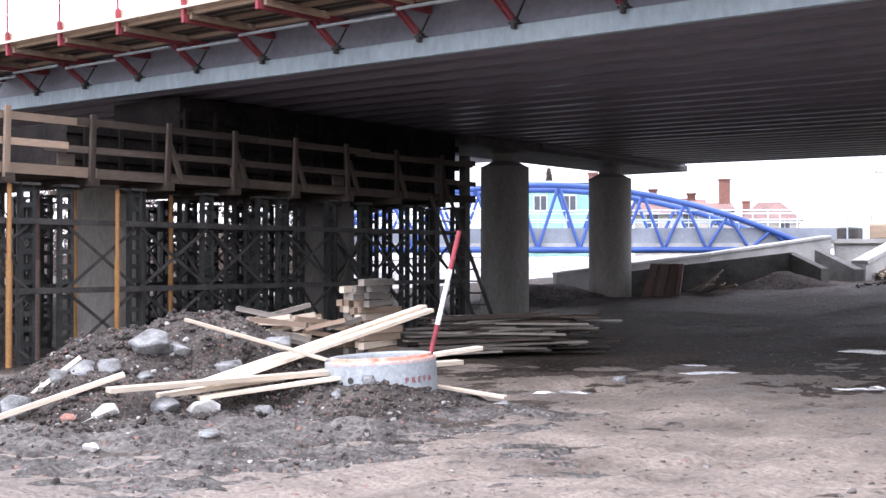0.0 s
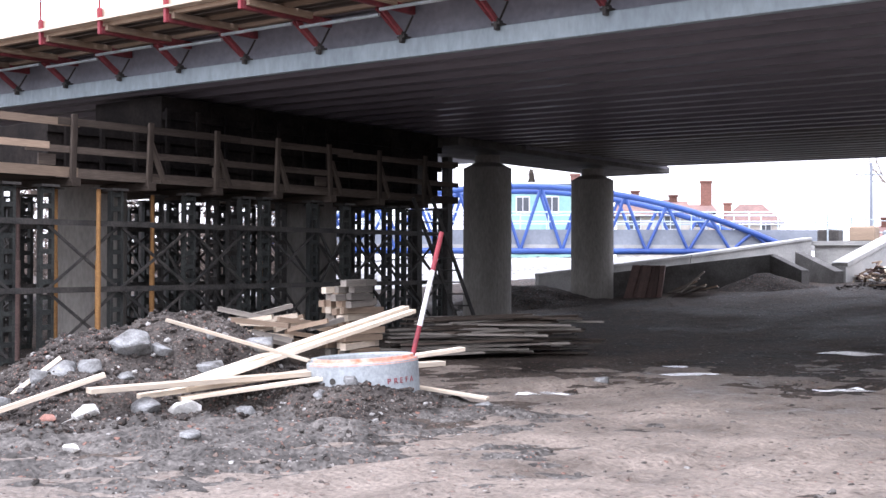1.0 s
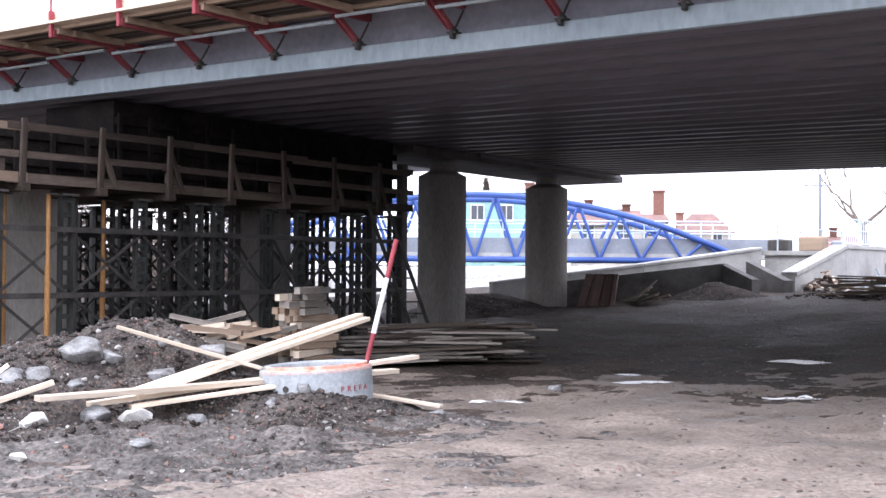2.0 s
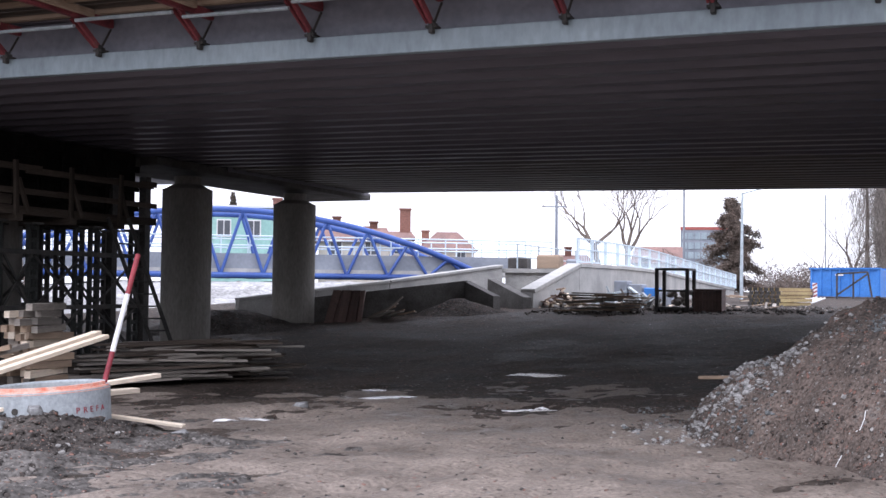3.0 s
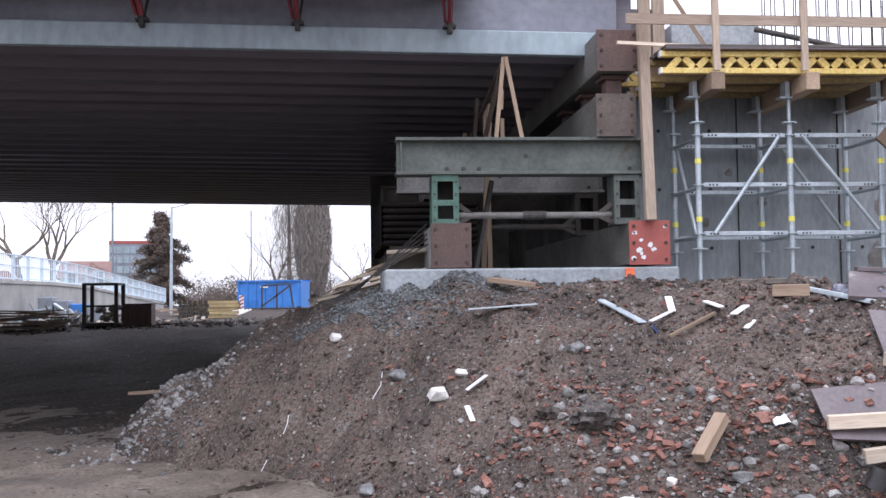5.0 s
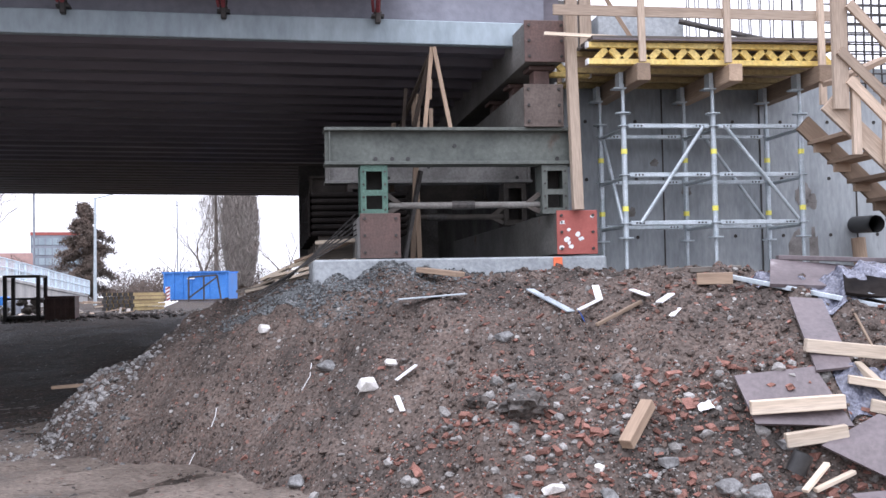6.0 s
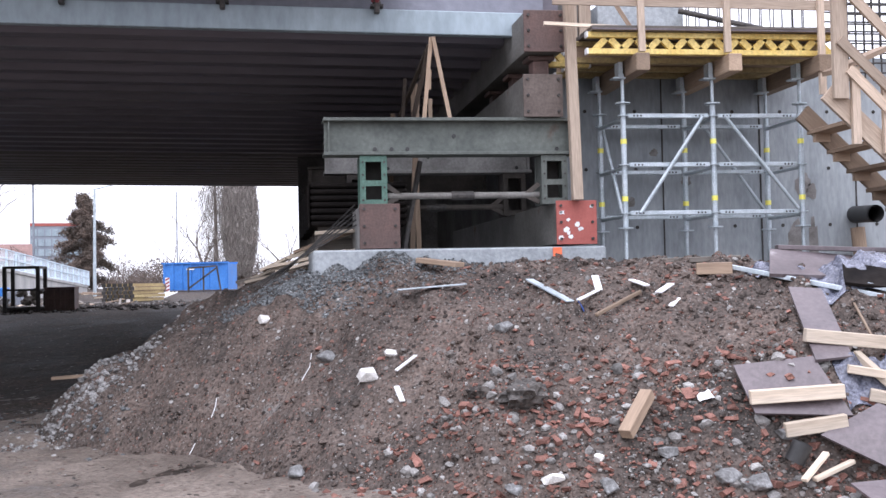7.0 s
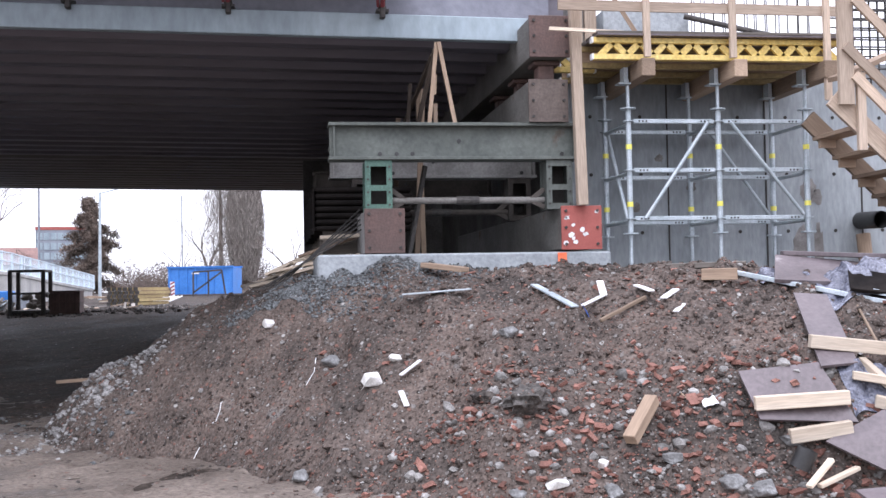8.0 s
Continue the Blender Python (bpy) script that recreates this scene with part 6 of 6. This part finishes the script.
house("house", (-51, 77, 1.3), 33, 9, 9, 6.3, 0.5, TEAL_WALL, "teal rendered house behind the footbridge", ((3, 0.7, 0.5),), 2, cover=GREY_BOARD)
house("house", (-47.5, 90, 1.4), 28, 6, 8, 4.1, 1.5, MORTAR, "rendered house with red tiled roof", ((-1.5, 0.7, 0.8), (1.8, 0.7, 0.4)), 2, 0.0, 2)
house("house", (-48.5, 99, 1.4), 26, 4.6, 7, 4.9, 0.8, MORTAR, "rendered house with a tall brick chimney", ((1.7, 1.05, 2.1), (-2.0, 0.6, 0.3)), 2, 0.0, 2)
house("house", (-47.1, 110.5, 1.4), 24, 5.5, 8, 4.1, 2.1, MORTAR, "pale house with hipped red roof", ((-2.3, 0.8, 0.0),), 2, 0.6, 2)
house("house", (-52, 108, 1.4), 24, 9, 8, 3.4, 1.0, MORTAR, "long low pale house behind the footbridge", (), 1, 0.2, 4)
house("house", (-30.5, 100, 1.5), 18, 5, 7, 1.9, 1.4, MORTAR, "low pale house behind the ramp", ((0, 0.6, 0.6),), 1, 0.3, 2)
house("house", (-27, 122, 1.5), 12, 5, 9, 3.0, 1.9, MORTAR, "pale gabled house behind the railing", (), 2, 0.0, 2)
t = thing("office_tower", (-31.5, 177, 1.6), "blue-grey glazed office block with red top band", "building")
m = Matrix.Translation((-31.5, 177, 1.6)) @ Matrix.Rotation(radians(10), 4, "Z")
bm = bmesh.new()
add_box(bm, (-4.0, -5, -1), (4.0, 5, 9.6), m)
part("wall", bm, GREY_BOARD, t)
bm = bmesh.new()
add_box(bm, (-4.05, -5.05, 9.3), (3.0, 5.05, 9.75), m)
part("top_band", bm, RED_PAINT, t)
for f in range(6):
    for i in range(8):
        bm = bmesh.new()
        add_box(bm, (-3.85 + i * 0.97, -5.08, 0.6 + f * 1.45), (-3.05 + i * 0.97, -4.98, 1.6 + f * 1.45), m)
        part("window", bm, STEEL_PAINT, t)


# ---- trees ----
def bare_tree(at, height, spread, seed, label, lean=0.0, depth=6, trunk=None, stem=0.0, limbs=()):
    q = random.Random(seed)
    t = thing("tree", at, label, "tree", "bare trees")
    bm = bmesh.new()
    tw = bmesh.new()

    def grow(p, d, n, r, level):
        steps = 3
        for _ in range(steps):
            d = (d + Vector((q.gauss(0, 0.13), q.gauss(0, 0.13), q.gauss(0.04, 0.08)))).normalized()
            e = p + d * n / steps
            add_tube(bm if level < 3 else tw, p, e, r, r * 0.93, seg=7 if level < 3 else 3, ends=False)
            p, r = e, r * 0.93
        if level >= depth:
            return
        for _ in range(2 if level < 1 else q.choice((2, 3))):
            v = Vector((q.gauss(0, 1), q.gauss(0, 1), q.gauss(0.25, 0.5))).normalized()
            grow(p, (d + v * spread).normalized(), n * q.uniform(0.72, 0.95), r * q.uniform(0.6, 0.78), level + 1)

    if stem:
        fork = Vector(at) + Vector((lean * stem, 0, stem))
        add_tube(bm, Vector(at) - Vector((0, 0, 0.2)), fork, trunk, trunk * 0.85, seg=9)
        for v in limbs:
            grow(fork, Vector(v).normalized(), height * 0.17, trunk * 0.6, 1)
        part("trunk", bm, BARK, t)
        part("crown", tw, TWIGS, t)
        return
    grow(Vector(at) - Vector((0, 0, 0.2)), Vector((lean, 0, 1)).normalized(), height * 0.17, trunk or height * 0.02, 0)
    part("trunk", bm, BARK, t)
    part("crown", tw, TWIGS, t)


def gz(x, y):
    return ground_z(x, y)


bare_tree((-16.45, 66, gz(-16.45, 66)), 7.2, 0.6, 4, "bare branching tree behind the railing", depth=7, trunk=0.19, stem=2.6, limbs=((-0.45, 0, 1), (0.08, 0.2, 1), (0.9, 0, 1.0)))
bare_tree((-17.75, 65.5, gz(-17.75, 65.5)), 7.4, 0.5, 9, "bare leaning tree behind the railing", -0.2, depth=7, trunk=0.18, stem=3.0, limbs=((-0.8, 0, 0.9), (-0.75, 0.3, 0.55), (0.5, 0.3, 0.5)))
bare_tree((-6.5, 112, 1.6), 12, 0.35, 15, "tall bare tree beside the poplar")
bare_tree((-9.5, 118, 1.6), 9, 0.45, 16, "bare tree in the far row")
bare_tree((1.5, 105, 1.6), 9, 0.45, 17, "bare tree beyond the mound")
for i, (x, y) in enumerate(((-48, 28), (-52, 36), (-44, 22), (-56, 30), (-40, 31), (-50, 20))):
    bare_tree((x, y, 0.2), 9, 0.6, 30 + i, "bare tree behind the shoring", 0.1, 6)


def clump_tree(name, at, shape, n, size, mat, seed, label, up=0.0, trunk_r=0.2, trunk_h=3.0, thin=0.28):
    """A trunk and a crown of many small slivers; shape(q) gives a place in the crown."""
    q = random.Random(seed)
    t = thing(name, at, label, "tree", "far trees")
    bm = bmesh.new()
    add_tube(bm, Vector(at) - Vector((0, 0, 0.3)), Vector(at) + Vector((0, 0, trunk_h)), trunk_r, trunk_r * 0.3, seg=8)
    part("trunk", bm, BARK, t)
    verts, faces = [], []
    for _ in range(n):
        p = Vector(shape(q)) + Vector(at)
        d = Vector((q.gauss(0, 1), q.gauss(0, 1), q.gauss(0, 1) * (1 - up) + up * 3)).normalized()
        w = Vector((q.gauss(0, 1), q.gauss(0, 1), q.gauss(0, 0.4))).normalized()
        k = size * q.uniform(0.5, 1.3)
        b = len(verts)
        verts += [p - w * k * thin, p + w * k * thin, p + d * k * 1.4, p + d * k * 0.5 + w.cross(d) * k * thin]
        faces += [(b, b + 1, b + 2), (b + 1, b + 3, b + 2), (b + 3, b, b + 2)]
    data = bpy.data.meshes.new("crown")
    data.from_pydata([v - Vector(at) for v in verts], [], faces)
    data.materials.append(mat)
    ob = new("crown", data)
    ob.parent = t


BOUGHS = []
bq = random.Random(411)
for k in range(64):
    h = (k / 64) ** 0.9
    reach = (3.0 * (1 - h) ** 0.4 if h < 0.68 else 0.3 + 3.6 * (1 - h)) * bq.uniform(0.62, 1.08)
    BOUGHS.append((0.5 + 6.7 * h, bq.uniform(0, 6.283), reach))


def cedar(q):
    """Along one of the boughs, whose ends droop."""
    z, a, reach = q.choice(BOUGHS)
    k = q.random() ** 0.7
    r = reach * k
    return (r * math.cos(a) + q.gauss(0, 0.16), r * math.sin(a) + q.gauss(0, 0.16), z - 0.45 * k * k * reach * 0.5 + q.gauss(0, 0.13))


def poplar(q):
    h = q.random()
    r = (0.25 + 1.6 * math.sin(math.pi * (0.16 + 0.8 * h))) * q.random() ** 0.6
    a = q.uniform(0, 6.283)
    return (r * math.cos(a), r * math.sin(a), 0.8 + 12.6 * h)


def bush(w, h):
    def f(q):
        a, r = q.uniform(0, 6.283), math.sqrt(q.random())
        return (w * r * math.cos(a), w * 0.6 * r * math.sin(a), h * q.random() * (1.1 - r * r) + 0.1)
    return f


clump_tree("tree", (-13.95, 89, 1.5), cedar, 30000, 0.17, NEEDLES, 41, "brown-green conifer with layered boughs", 0.0, 0.22, 6.5)
clump_tree("tree", (-2.9, 110, 1.6), poplar, 26000, 0.55, HAZY_POPLAR, 42, "dense columnar poplar without leaves", 0.94, 0.35, 12, 0.055)
clump_tree("tree", (-5.2, 110.5, 1.6), lambda q: (q.gauss(0, 0.9), q.gauss(0, 0.9), 1 + 13 * q.random() ** 0.8), 3000, 0.8, HAZY_POPLAR, 43, "feathery bare poplar beside a dense one", 0.9, 0.25, 13, 0.03)
clump_tree("tree", (-58, 86.5, 1.4), lambda q: (lambda h: ((1 - h) * 1.6 * q.uniform(-1, 1), (1 - h) * 1.6 * q.uniform(-1, 1), 2 + 6.6 * h))(q.random()), 4200, 0.2, NEEDLES, 44, "dark narrow conifer behind the houses", 0.1, 0.2, 6)
q = random.Random(50)
for i in range(26):
    x = -30 + i * 2.1 + q.uniform(-1, 1)
    y = 128 + q.uniform(-12, 25)
    clump_tree("shrub", (x, y, 1.6), bush(q.uniform(2, 3.6), q.uniform(1.6, 4.6)), 2200, 0.19, TWIGS, 60 + i, "brown leafless shrub on the horizon", 0.4, 0.1, 1.0)
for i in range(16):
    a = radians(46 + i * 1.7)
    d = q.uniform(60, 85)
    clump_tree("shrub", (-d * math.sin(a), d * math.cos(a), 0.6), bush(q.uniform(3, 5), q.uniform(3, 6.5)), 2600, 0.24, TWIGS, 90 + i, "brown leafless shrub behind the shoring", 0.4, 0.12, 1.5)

# ---- posts and yard things ----
t = thing("street_lamp", (-8.85, 59.3, gz(-8.85, 59.3)), "tall pale street lamp with a bent arm", "lamp")
bm = bmesh.new()
add_tube(bm, (-8.85, 59.3, 1.0), (-8.8, 59.3, 6.7), 0.09, 0.06, seg=10)
part("pole", bm, ZINC, t)
bm = bmesh.new()
add_tube(bm, (-8.8, 59.3, 6.65), (-7.6, 59.3, 6.95), 0.035, seg=8)
part("arm", bm, ZINC, t)
bm = bmesh.new()
add_box(bm, (-7.7, 59.2, 6.9), (-7.2, 59.4, 6.99), bevel=0.02)
part("head", bm, GREY_BOARD, t)
for x, y, h in ((-18.1, 57.2, 6.6), (-17.9, 90, 11), (-6.5, 140, 13), (-12, 150, 14)):
    t = thing("utility_pole", (x, y, 1.4), "thin grey utility pole with a crossarm", "pole", "utility poles")
    bm = bmesh.new()
    add_tube(bm, (x, y, 1.0), (x, y, h), 0.1, 0.07, seg=8)
    part("pole", bm, GREY_BOARD, t)
    bm = bmesh.new()
    add_beam(bm, (x - 0.8, y, h - 0.6), (x + 0.5, y, h - 0.6), 0.06, 0.06)
    part("crossarm", bm, GREY_BOARD, t)

t = thing("skip_container", (-4.2, 69, 1.35), "blue open steel skip container with ribs", "container")
m = Matrix.Translation((-4.2, 69.4, 1.35)) @ Matrix.Rotation(radians(-12), 4, "Z")
bm = bmesh.new()
for lo, hi in (((-1.95, -1.1, 0.05), (1.95, -1.02, 1.6)), ((-1.95, 1.02, 0.05), (1.95, 1.1, 1.6)), ((-1.95, -1.02, 0.05), (-1.87, 1.02, 1.6)), ((1.87, -1.02, 0.05), (1.95, 1.02, 1.6)), ((-1.87, -1.02, 0.05), (1.87, 1.02, 0.12))):
    add_box(bm, lo, hi, m)
part("tub", bm, BLUE_SKIP, t)
for i in range(8):
    bm = bmesh.new()
    add_box(bm, (-1.9 + i * 0.53, -1.17, 0.1), (-1.82 + i * 0.53, -1.1, 1.6), m)
    part("rib", bm, BLUE_SKIP, t)
bm = bmesh.new()
add_box(bm, (-2.0, -1.2, 1.6), (2.0, -1.0, 1.7), m)
add_box(bm, (-2.0, 1.0, 1.6), (2.0, 1.2, 1.7), m)
part("rim", bm, BLUE_SKIP, t)
bm = bmesh.new()
add_box(bm, (-0.5, -1.19, 1.25), (-0.05, -1.172, 1.33), m)
part("sign", bm, WHITE, t, "white marking plate")
t = thing("warning_panel", (-5.9, 66, 1.3), "red and white striped warning panel", "sign")
bm = bmesh.new()
add_box(bm, (-5.98, 66, 1.3), (-5.72, 66.03, 2.15))
part("board", bm, WHITE, t)
for i in range(4):
    bm = bmesh.new()
    add_beam(bm, (-5.97, 65.99, 1.36 + i * 0.21), (-5.73, 65.99, 1.5 + i * 0.21), 0.01, 0.08)
    part("stripe", bm, RED, t)
t = thing("trestle", (-3.6, 62, 1.3), "dark steel trestle frame before the container", "frame")
for a, b in (((-4.4, 62, 1.3), (-4.4, 62, 2.6)), ((-4.4, 62, 2.6), (-2.9, 62, 2.7)), ((-2.9, 62, 2.7), (-2.7, 62, 1.4)), ((-4.4, 62, 1.5), (-2.9, 62, 2.6)), ((-3.6, 62, 1.3), (-3.6, 62, 2.65))):
    bm = bmesh.new()
    add_beam(bm, a, b, 0.09, 0.09)
    part("bar", bm, DARK_STEEL, t)

t = thing("steel_cage", (-6.7, 32.4, 1.0), "dark empty steel stillage with open frame", "cage")
x0, x1, y0, y1, z0, z1 = -7.17, -6.3, 32.2, 33.2, gz(-6.7, 32.3) - 0.02, 2.25
for x in (x0, x1):
    for y in (y0, y1):
        bm = bmesh.new()
        add_box(bm, (x - 0.05, y - 0.05, z0), (x + 0.05, y + 0.05, z1))
        part("post", bm, DARK_STEEL, t)
for z in (z0 + 0.12, z0 + 0.62, z1 - 0.02):
    for a, b in (((x0, y0, z), (x1, y0, z)), ((x0, y1, z), (x1, y1, z)), ((x0, y0, z), (x0, y1, z)), ((x1, y0, z), (x1, y1, z))):
        bm = bmesh.new()
        add_beam(bm, a, b, 0.06, 0.06)
        part("rail", bm, DARK_STEEL, t)
bm = bmesh.new()
add_box(bm, (x0, y0, z0 + 0.08), (x1, y1, z0 + 0.16))
part("tray", bm, DARK_STEEL, t)
bm = bmesh.new()
for i in range(12):
    add_rock(bm, (x0 + 0.1 + q.random() * 0.7, y0 + 0.1 + q.random() * 0.8, z0 + 0.25 + q.random() * 0.35), 0.16, q)
solo("scrap_heap", bm, GREY_WOOD, "loose scrap inside the stillage", "scrap", kind="stuff")
for x in (-6.15, -5.75):
    t = thing("mesh_box", (x, 32.3, gz(x, 32.5)), "rusty red steel mesh box beside the stillage", "box", "mesh boxes")
    za = gz(x, 32.5) - 0.02
    for i in range(4):
        bm = bmesh.new()
        add_box(bm, (x + i * 0.12, 32.3, za), (x + i * 0.12 + 0.03, 33.0, za + 0.66))
        part("bar", bm, RUST, t)
    for z in (0.05, 0.35, 0.62):
        bm = bmesh.new()
        add_box(bm, (x - 0.01, 32.28, za + z), (x + 0.4, 33.02, za + z + 0.05))
        part("band", bm, RUST, t)
    bm = bmesh.new()
    add_box(bm, (x + 0.03, 32.34, za + 0.02), (x + 0.36, 32.96, za + 0.6))
    part("load", bm, RUST, t)
gb = thing("girder_bundle", (-5.7, 45, 1.1), "bundle of yellow formwork girders with dark ends", "bundle")
for i in range(5):
    for k in range(6):
        x, z = -6.3 + k * 0.2 + 0.05 * (i % 2), gz(-5.7, 45) + 0.08 + i * 0.14
        bm = bmesh.new()
        add_beam(bm, (x, 44.4, z), (x + 0.9, 47.2, z), 0.15, 0.12)
        gir = part("girder", bm, PALE_YELLOW, gb)
        bm = bmesh.new()
        add_beam(bm, (x - 0.004, 44.385, z), (x + 0.004, 44.41, z), 0.16, 0.13)
        part("end", bm, DARK_BOX, gir)
for i in range(5):
    stick("pale_pipe", (-5.1 + i * 0.16, 47, gz(-3, 47) + 0.06), (-4.5 + i * 0.15, 48.5, gz(-3, 48) + 0.3), 0.045, 0.045, WHITE, "white plastic pipe lying in the yard", "pipe", "pale pipes", 0)
for i in range(18):
    x, y = -8.0 + q.uniform(-0.9, 1.4), 52 + q.uniform(-2, 3)
    z = gz(x, y) + 0.1 + q.random() * 0.35
    stick("yard_board", (x, y, z), (x + q.uniform(0.8, 1.8), y + q.uniform(-0.5, 0.5), z + q.uniform(-0.1, 0.1)), 0.2, 0.05, q.choice((WOOD, OLD_WOOD)), "pale board lying in the yard", "board", "yard boards", 0)
stick("red_bale", (-5.7, 50, 1.45), (-4.5, 50, 1.45), 0.6, 0.6, RUST, "rust-red bale in the yard", "bale", "", 0.05)
for i in range(26):
    x, y = -8.9 + q.uniform(-0.8, 0.9), 31.9 + q.uniform(-0.4, 0.6)
    z = gz(x, y) + 0.04 + i * 0.02
    a = q.uniform(-0.6, 0.6)
    stick("yard_board", (x - 0.6 * math.cos(a), y - 0.6 * math.sin(a), z), (x + 0.6 * math.cos(a), y + 0.6 * math.sin(a), z + q.uniform(-0.06, 0.08)), 0.24, 0.04, q.choice((GREY_WOOD, GREY_WOOD, DARK_STEEL, OLD_WOOD)), "dark wet panel in a low heap", "panel", "panels in the heap", 0)


def heap(cx, cy, n, w, h, size, mats, seed, name, label):
    r = random.Random(seed)
    for _ in range(n):
        k = math.sqrt(r.random())
        a = r.uniform(0, 6.283)
        x, y = cx + w * k * math.cos(a), cy + w * 0.6 * k * math.sin(a)
        z = gz(x, y) + h * (1 - k) * r.uniform(0.5, 1) + 0.05
        d = Vector((r.gauss(0, 1), r.gauss(0, 1), r.gauss(0, 0.4))).normalized() * size * r.uniform(0.5, 1.3)
        stick(name, Vector((x, y, z)) - d, Vector((x, y, z)) + d, size * 0.35, size * 0.2, r.choice(mats), label, name.replace("_", " "), label[:14], 0)


heap(-11.0, 35.3, 60, 0.75, 0.6, 0.22, (OLD_WOOD, WOOD, RUST), 5, "wood_scrap", "brown wood scrap in a small heap")
heap(-9.6, 38.5, 45, 1.3, 0.7, 0.3, (GREY_WOOD, ZINC, CONCRETE), 6, "scrap_piece", "grey building scrap in a heap")
heap(-8.0, 34.0, 40, 0.8, 0.35, 0.22, (GREY_WOOD, STONE, ZINC), 7, "scrap_piece", "grey building scrap beside the stillage")
for i in range(4):
    x = -10.6 + i * 0.55
    bm = bmesh.new()
    add_box(bm, (x, 40.5, gz(x, 40.5)), (x + 0.48, 41.3, gz(x, 40.5) + 0.9 - 0.12 * i), bevel=0.03)
    solo("crate", bm, GREY_BOARD if i != 2 else BLUE_SKIP, "pale plastic crate standing by the ramp wall", "crate", "crates")
for x, y, z, w, h, mt, lab in ((-13.6, 40.5, 2.36, 0.9, 0.55, OLD_WOOD, "straw-coloured bale on the ramp deck"), (-15.3, 42, 2.36, 0.8, 0.5, DARK_STEEL, "dark barrow-like box on the ramp deck"), (-12.6, 41, 2.36, 0.5, 0.4, GREY_BOARD, "grey box on the ramp deck")):
    bm = bmesh.new()
    add_box(bm, (x, y, z), (x + w, y + 0.6, z + h), bevel=0.06)
    solo("bale", bm, mt, lab, "bale", "loads on the ramp")
for i, (x, lean) in enumerate(((-16.75, 0.1), (-16.3, 0.02), (-15.95, -0.06))):
    t = thing("sheet_pile", (x, 30.0, gz(x, 30)), "rusty brown sheet pile standing against the stair wall", "pile", "sheet piles")
    for a, b, w in (((0, 0), (0.12, 0.1), 0.04), ((0.12, 0.1), (0.3, 0.1), 0.04), ((0.3, 0.1), (0.42, 0), 0.04)):
        bm = bmesh.new()
        add_beam(bm, (x + (a[0] + b[0]) / 2, 30.0 - (a[1] + b[1]) / 2, gz(x, 30) - 0.05), (x + (a[0] + b[0]) / 2 + lean, 30.4 - (a[1] + b[1]) / 2, 1.5), 0.15, 0.05, up=(0, 1, 0))
        part("leaf", bm, RUST, t)
for i in range(12):
    a = q.uniform(-0.8, 0.3)
    x, y = -15.1 + q.uniform(-0.5, 0.7), 30.6 + q.uniform(-0.4, 0.4)
    stick("yard_board", (x, y, gz(x, y) + 0.1), (x + 0.7 * math.cos(a), y + 0.7 * math.sin(a), gz(x, y) + q.uniform(0.1, 0.7)), 0.16, 0.04, q.choice((GREY_WOOD, OLD_WOOD)), "broken board heaped by the stair wall", "board", "broken boards", 0)
# earth bank against the stair wall
def toe_z(x, y):
    return ground_z(x, y) - 0.15 + 0.75 * math.exp(-(((x + 19.5) / 2.2) ** 2 + ((y - 28.6) / 1.6) ** 2)) + 0.6 * math.exp(-(((x + 13.3) / 1.2) ** 2 + ((y - 32.2) / 0.9) ** 2)) + 0.08 * fract(x, y, 0.7, 4, 1.0)


sheet("earth_bank", np.arange(-25, -10, 0.2).tolist(), np.arange(24, 34.5, 0.2).tolist(), toe_z, DARK_SOIL, label="low bank of dark earth before the stair wall", category="bank")


def yard(r):
    x, y = r.uniform(-11.0, -2.5), r.uniform(31.0, 44.0)
    return x, y


def yard_edge(r):
    return r.uniform(-11.0, -3.0), r.gauss(33.5, 1.0)


scatter("yard_rubble", 2200, yard, lambda r: 0.015 + 0.1 * r.random() ** 4, CHURNED, 71, "clods and broken rubble over the yard", "rubble", False, gz)
scatter("yard_rubble", 900, yard_edge, lambda r: 0.02 + 0.1 * r.random() ** 3, DARK_SOIL, 72, "dark clods in a low ridge along the yard", "rubble", False, gz)
scatter("yard_rubble", 260, yard, lambda r: 0.015 + 0.07 * r.random() ** 3, STONE, 73, "pale stones strewn over the yard", "rubble", False, gz)
r = random.Random(74)
for i in range(26):
    x, y = r.uniform(-10.2, -4.0), r.uniform(33.5, 43.0)
    a = r.uniform(0, 3.1)
    n = r.uniform(0.3, 0.9)
    stick("yard_board", (x, y, gz(x, y) + 0.04), (x + n * math.cos(a), y + n * math.sin(a), gz(x, y) + r.uniform(0.04, 0.25)), r.uniform(0.06, 0.16), 0.03, r.choice((WOOD, OLD_WOOD, GREY_WOOD, GREY_WOOD)), "stray board lying in the muddy yard", "board", "stray boards", 0)
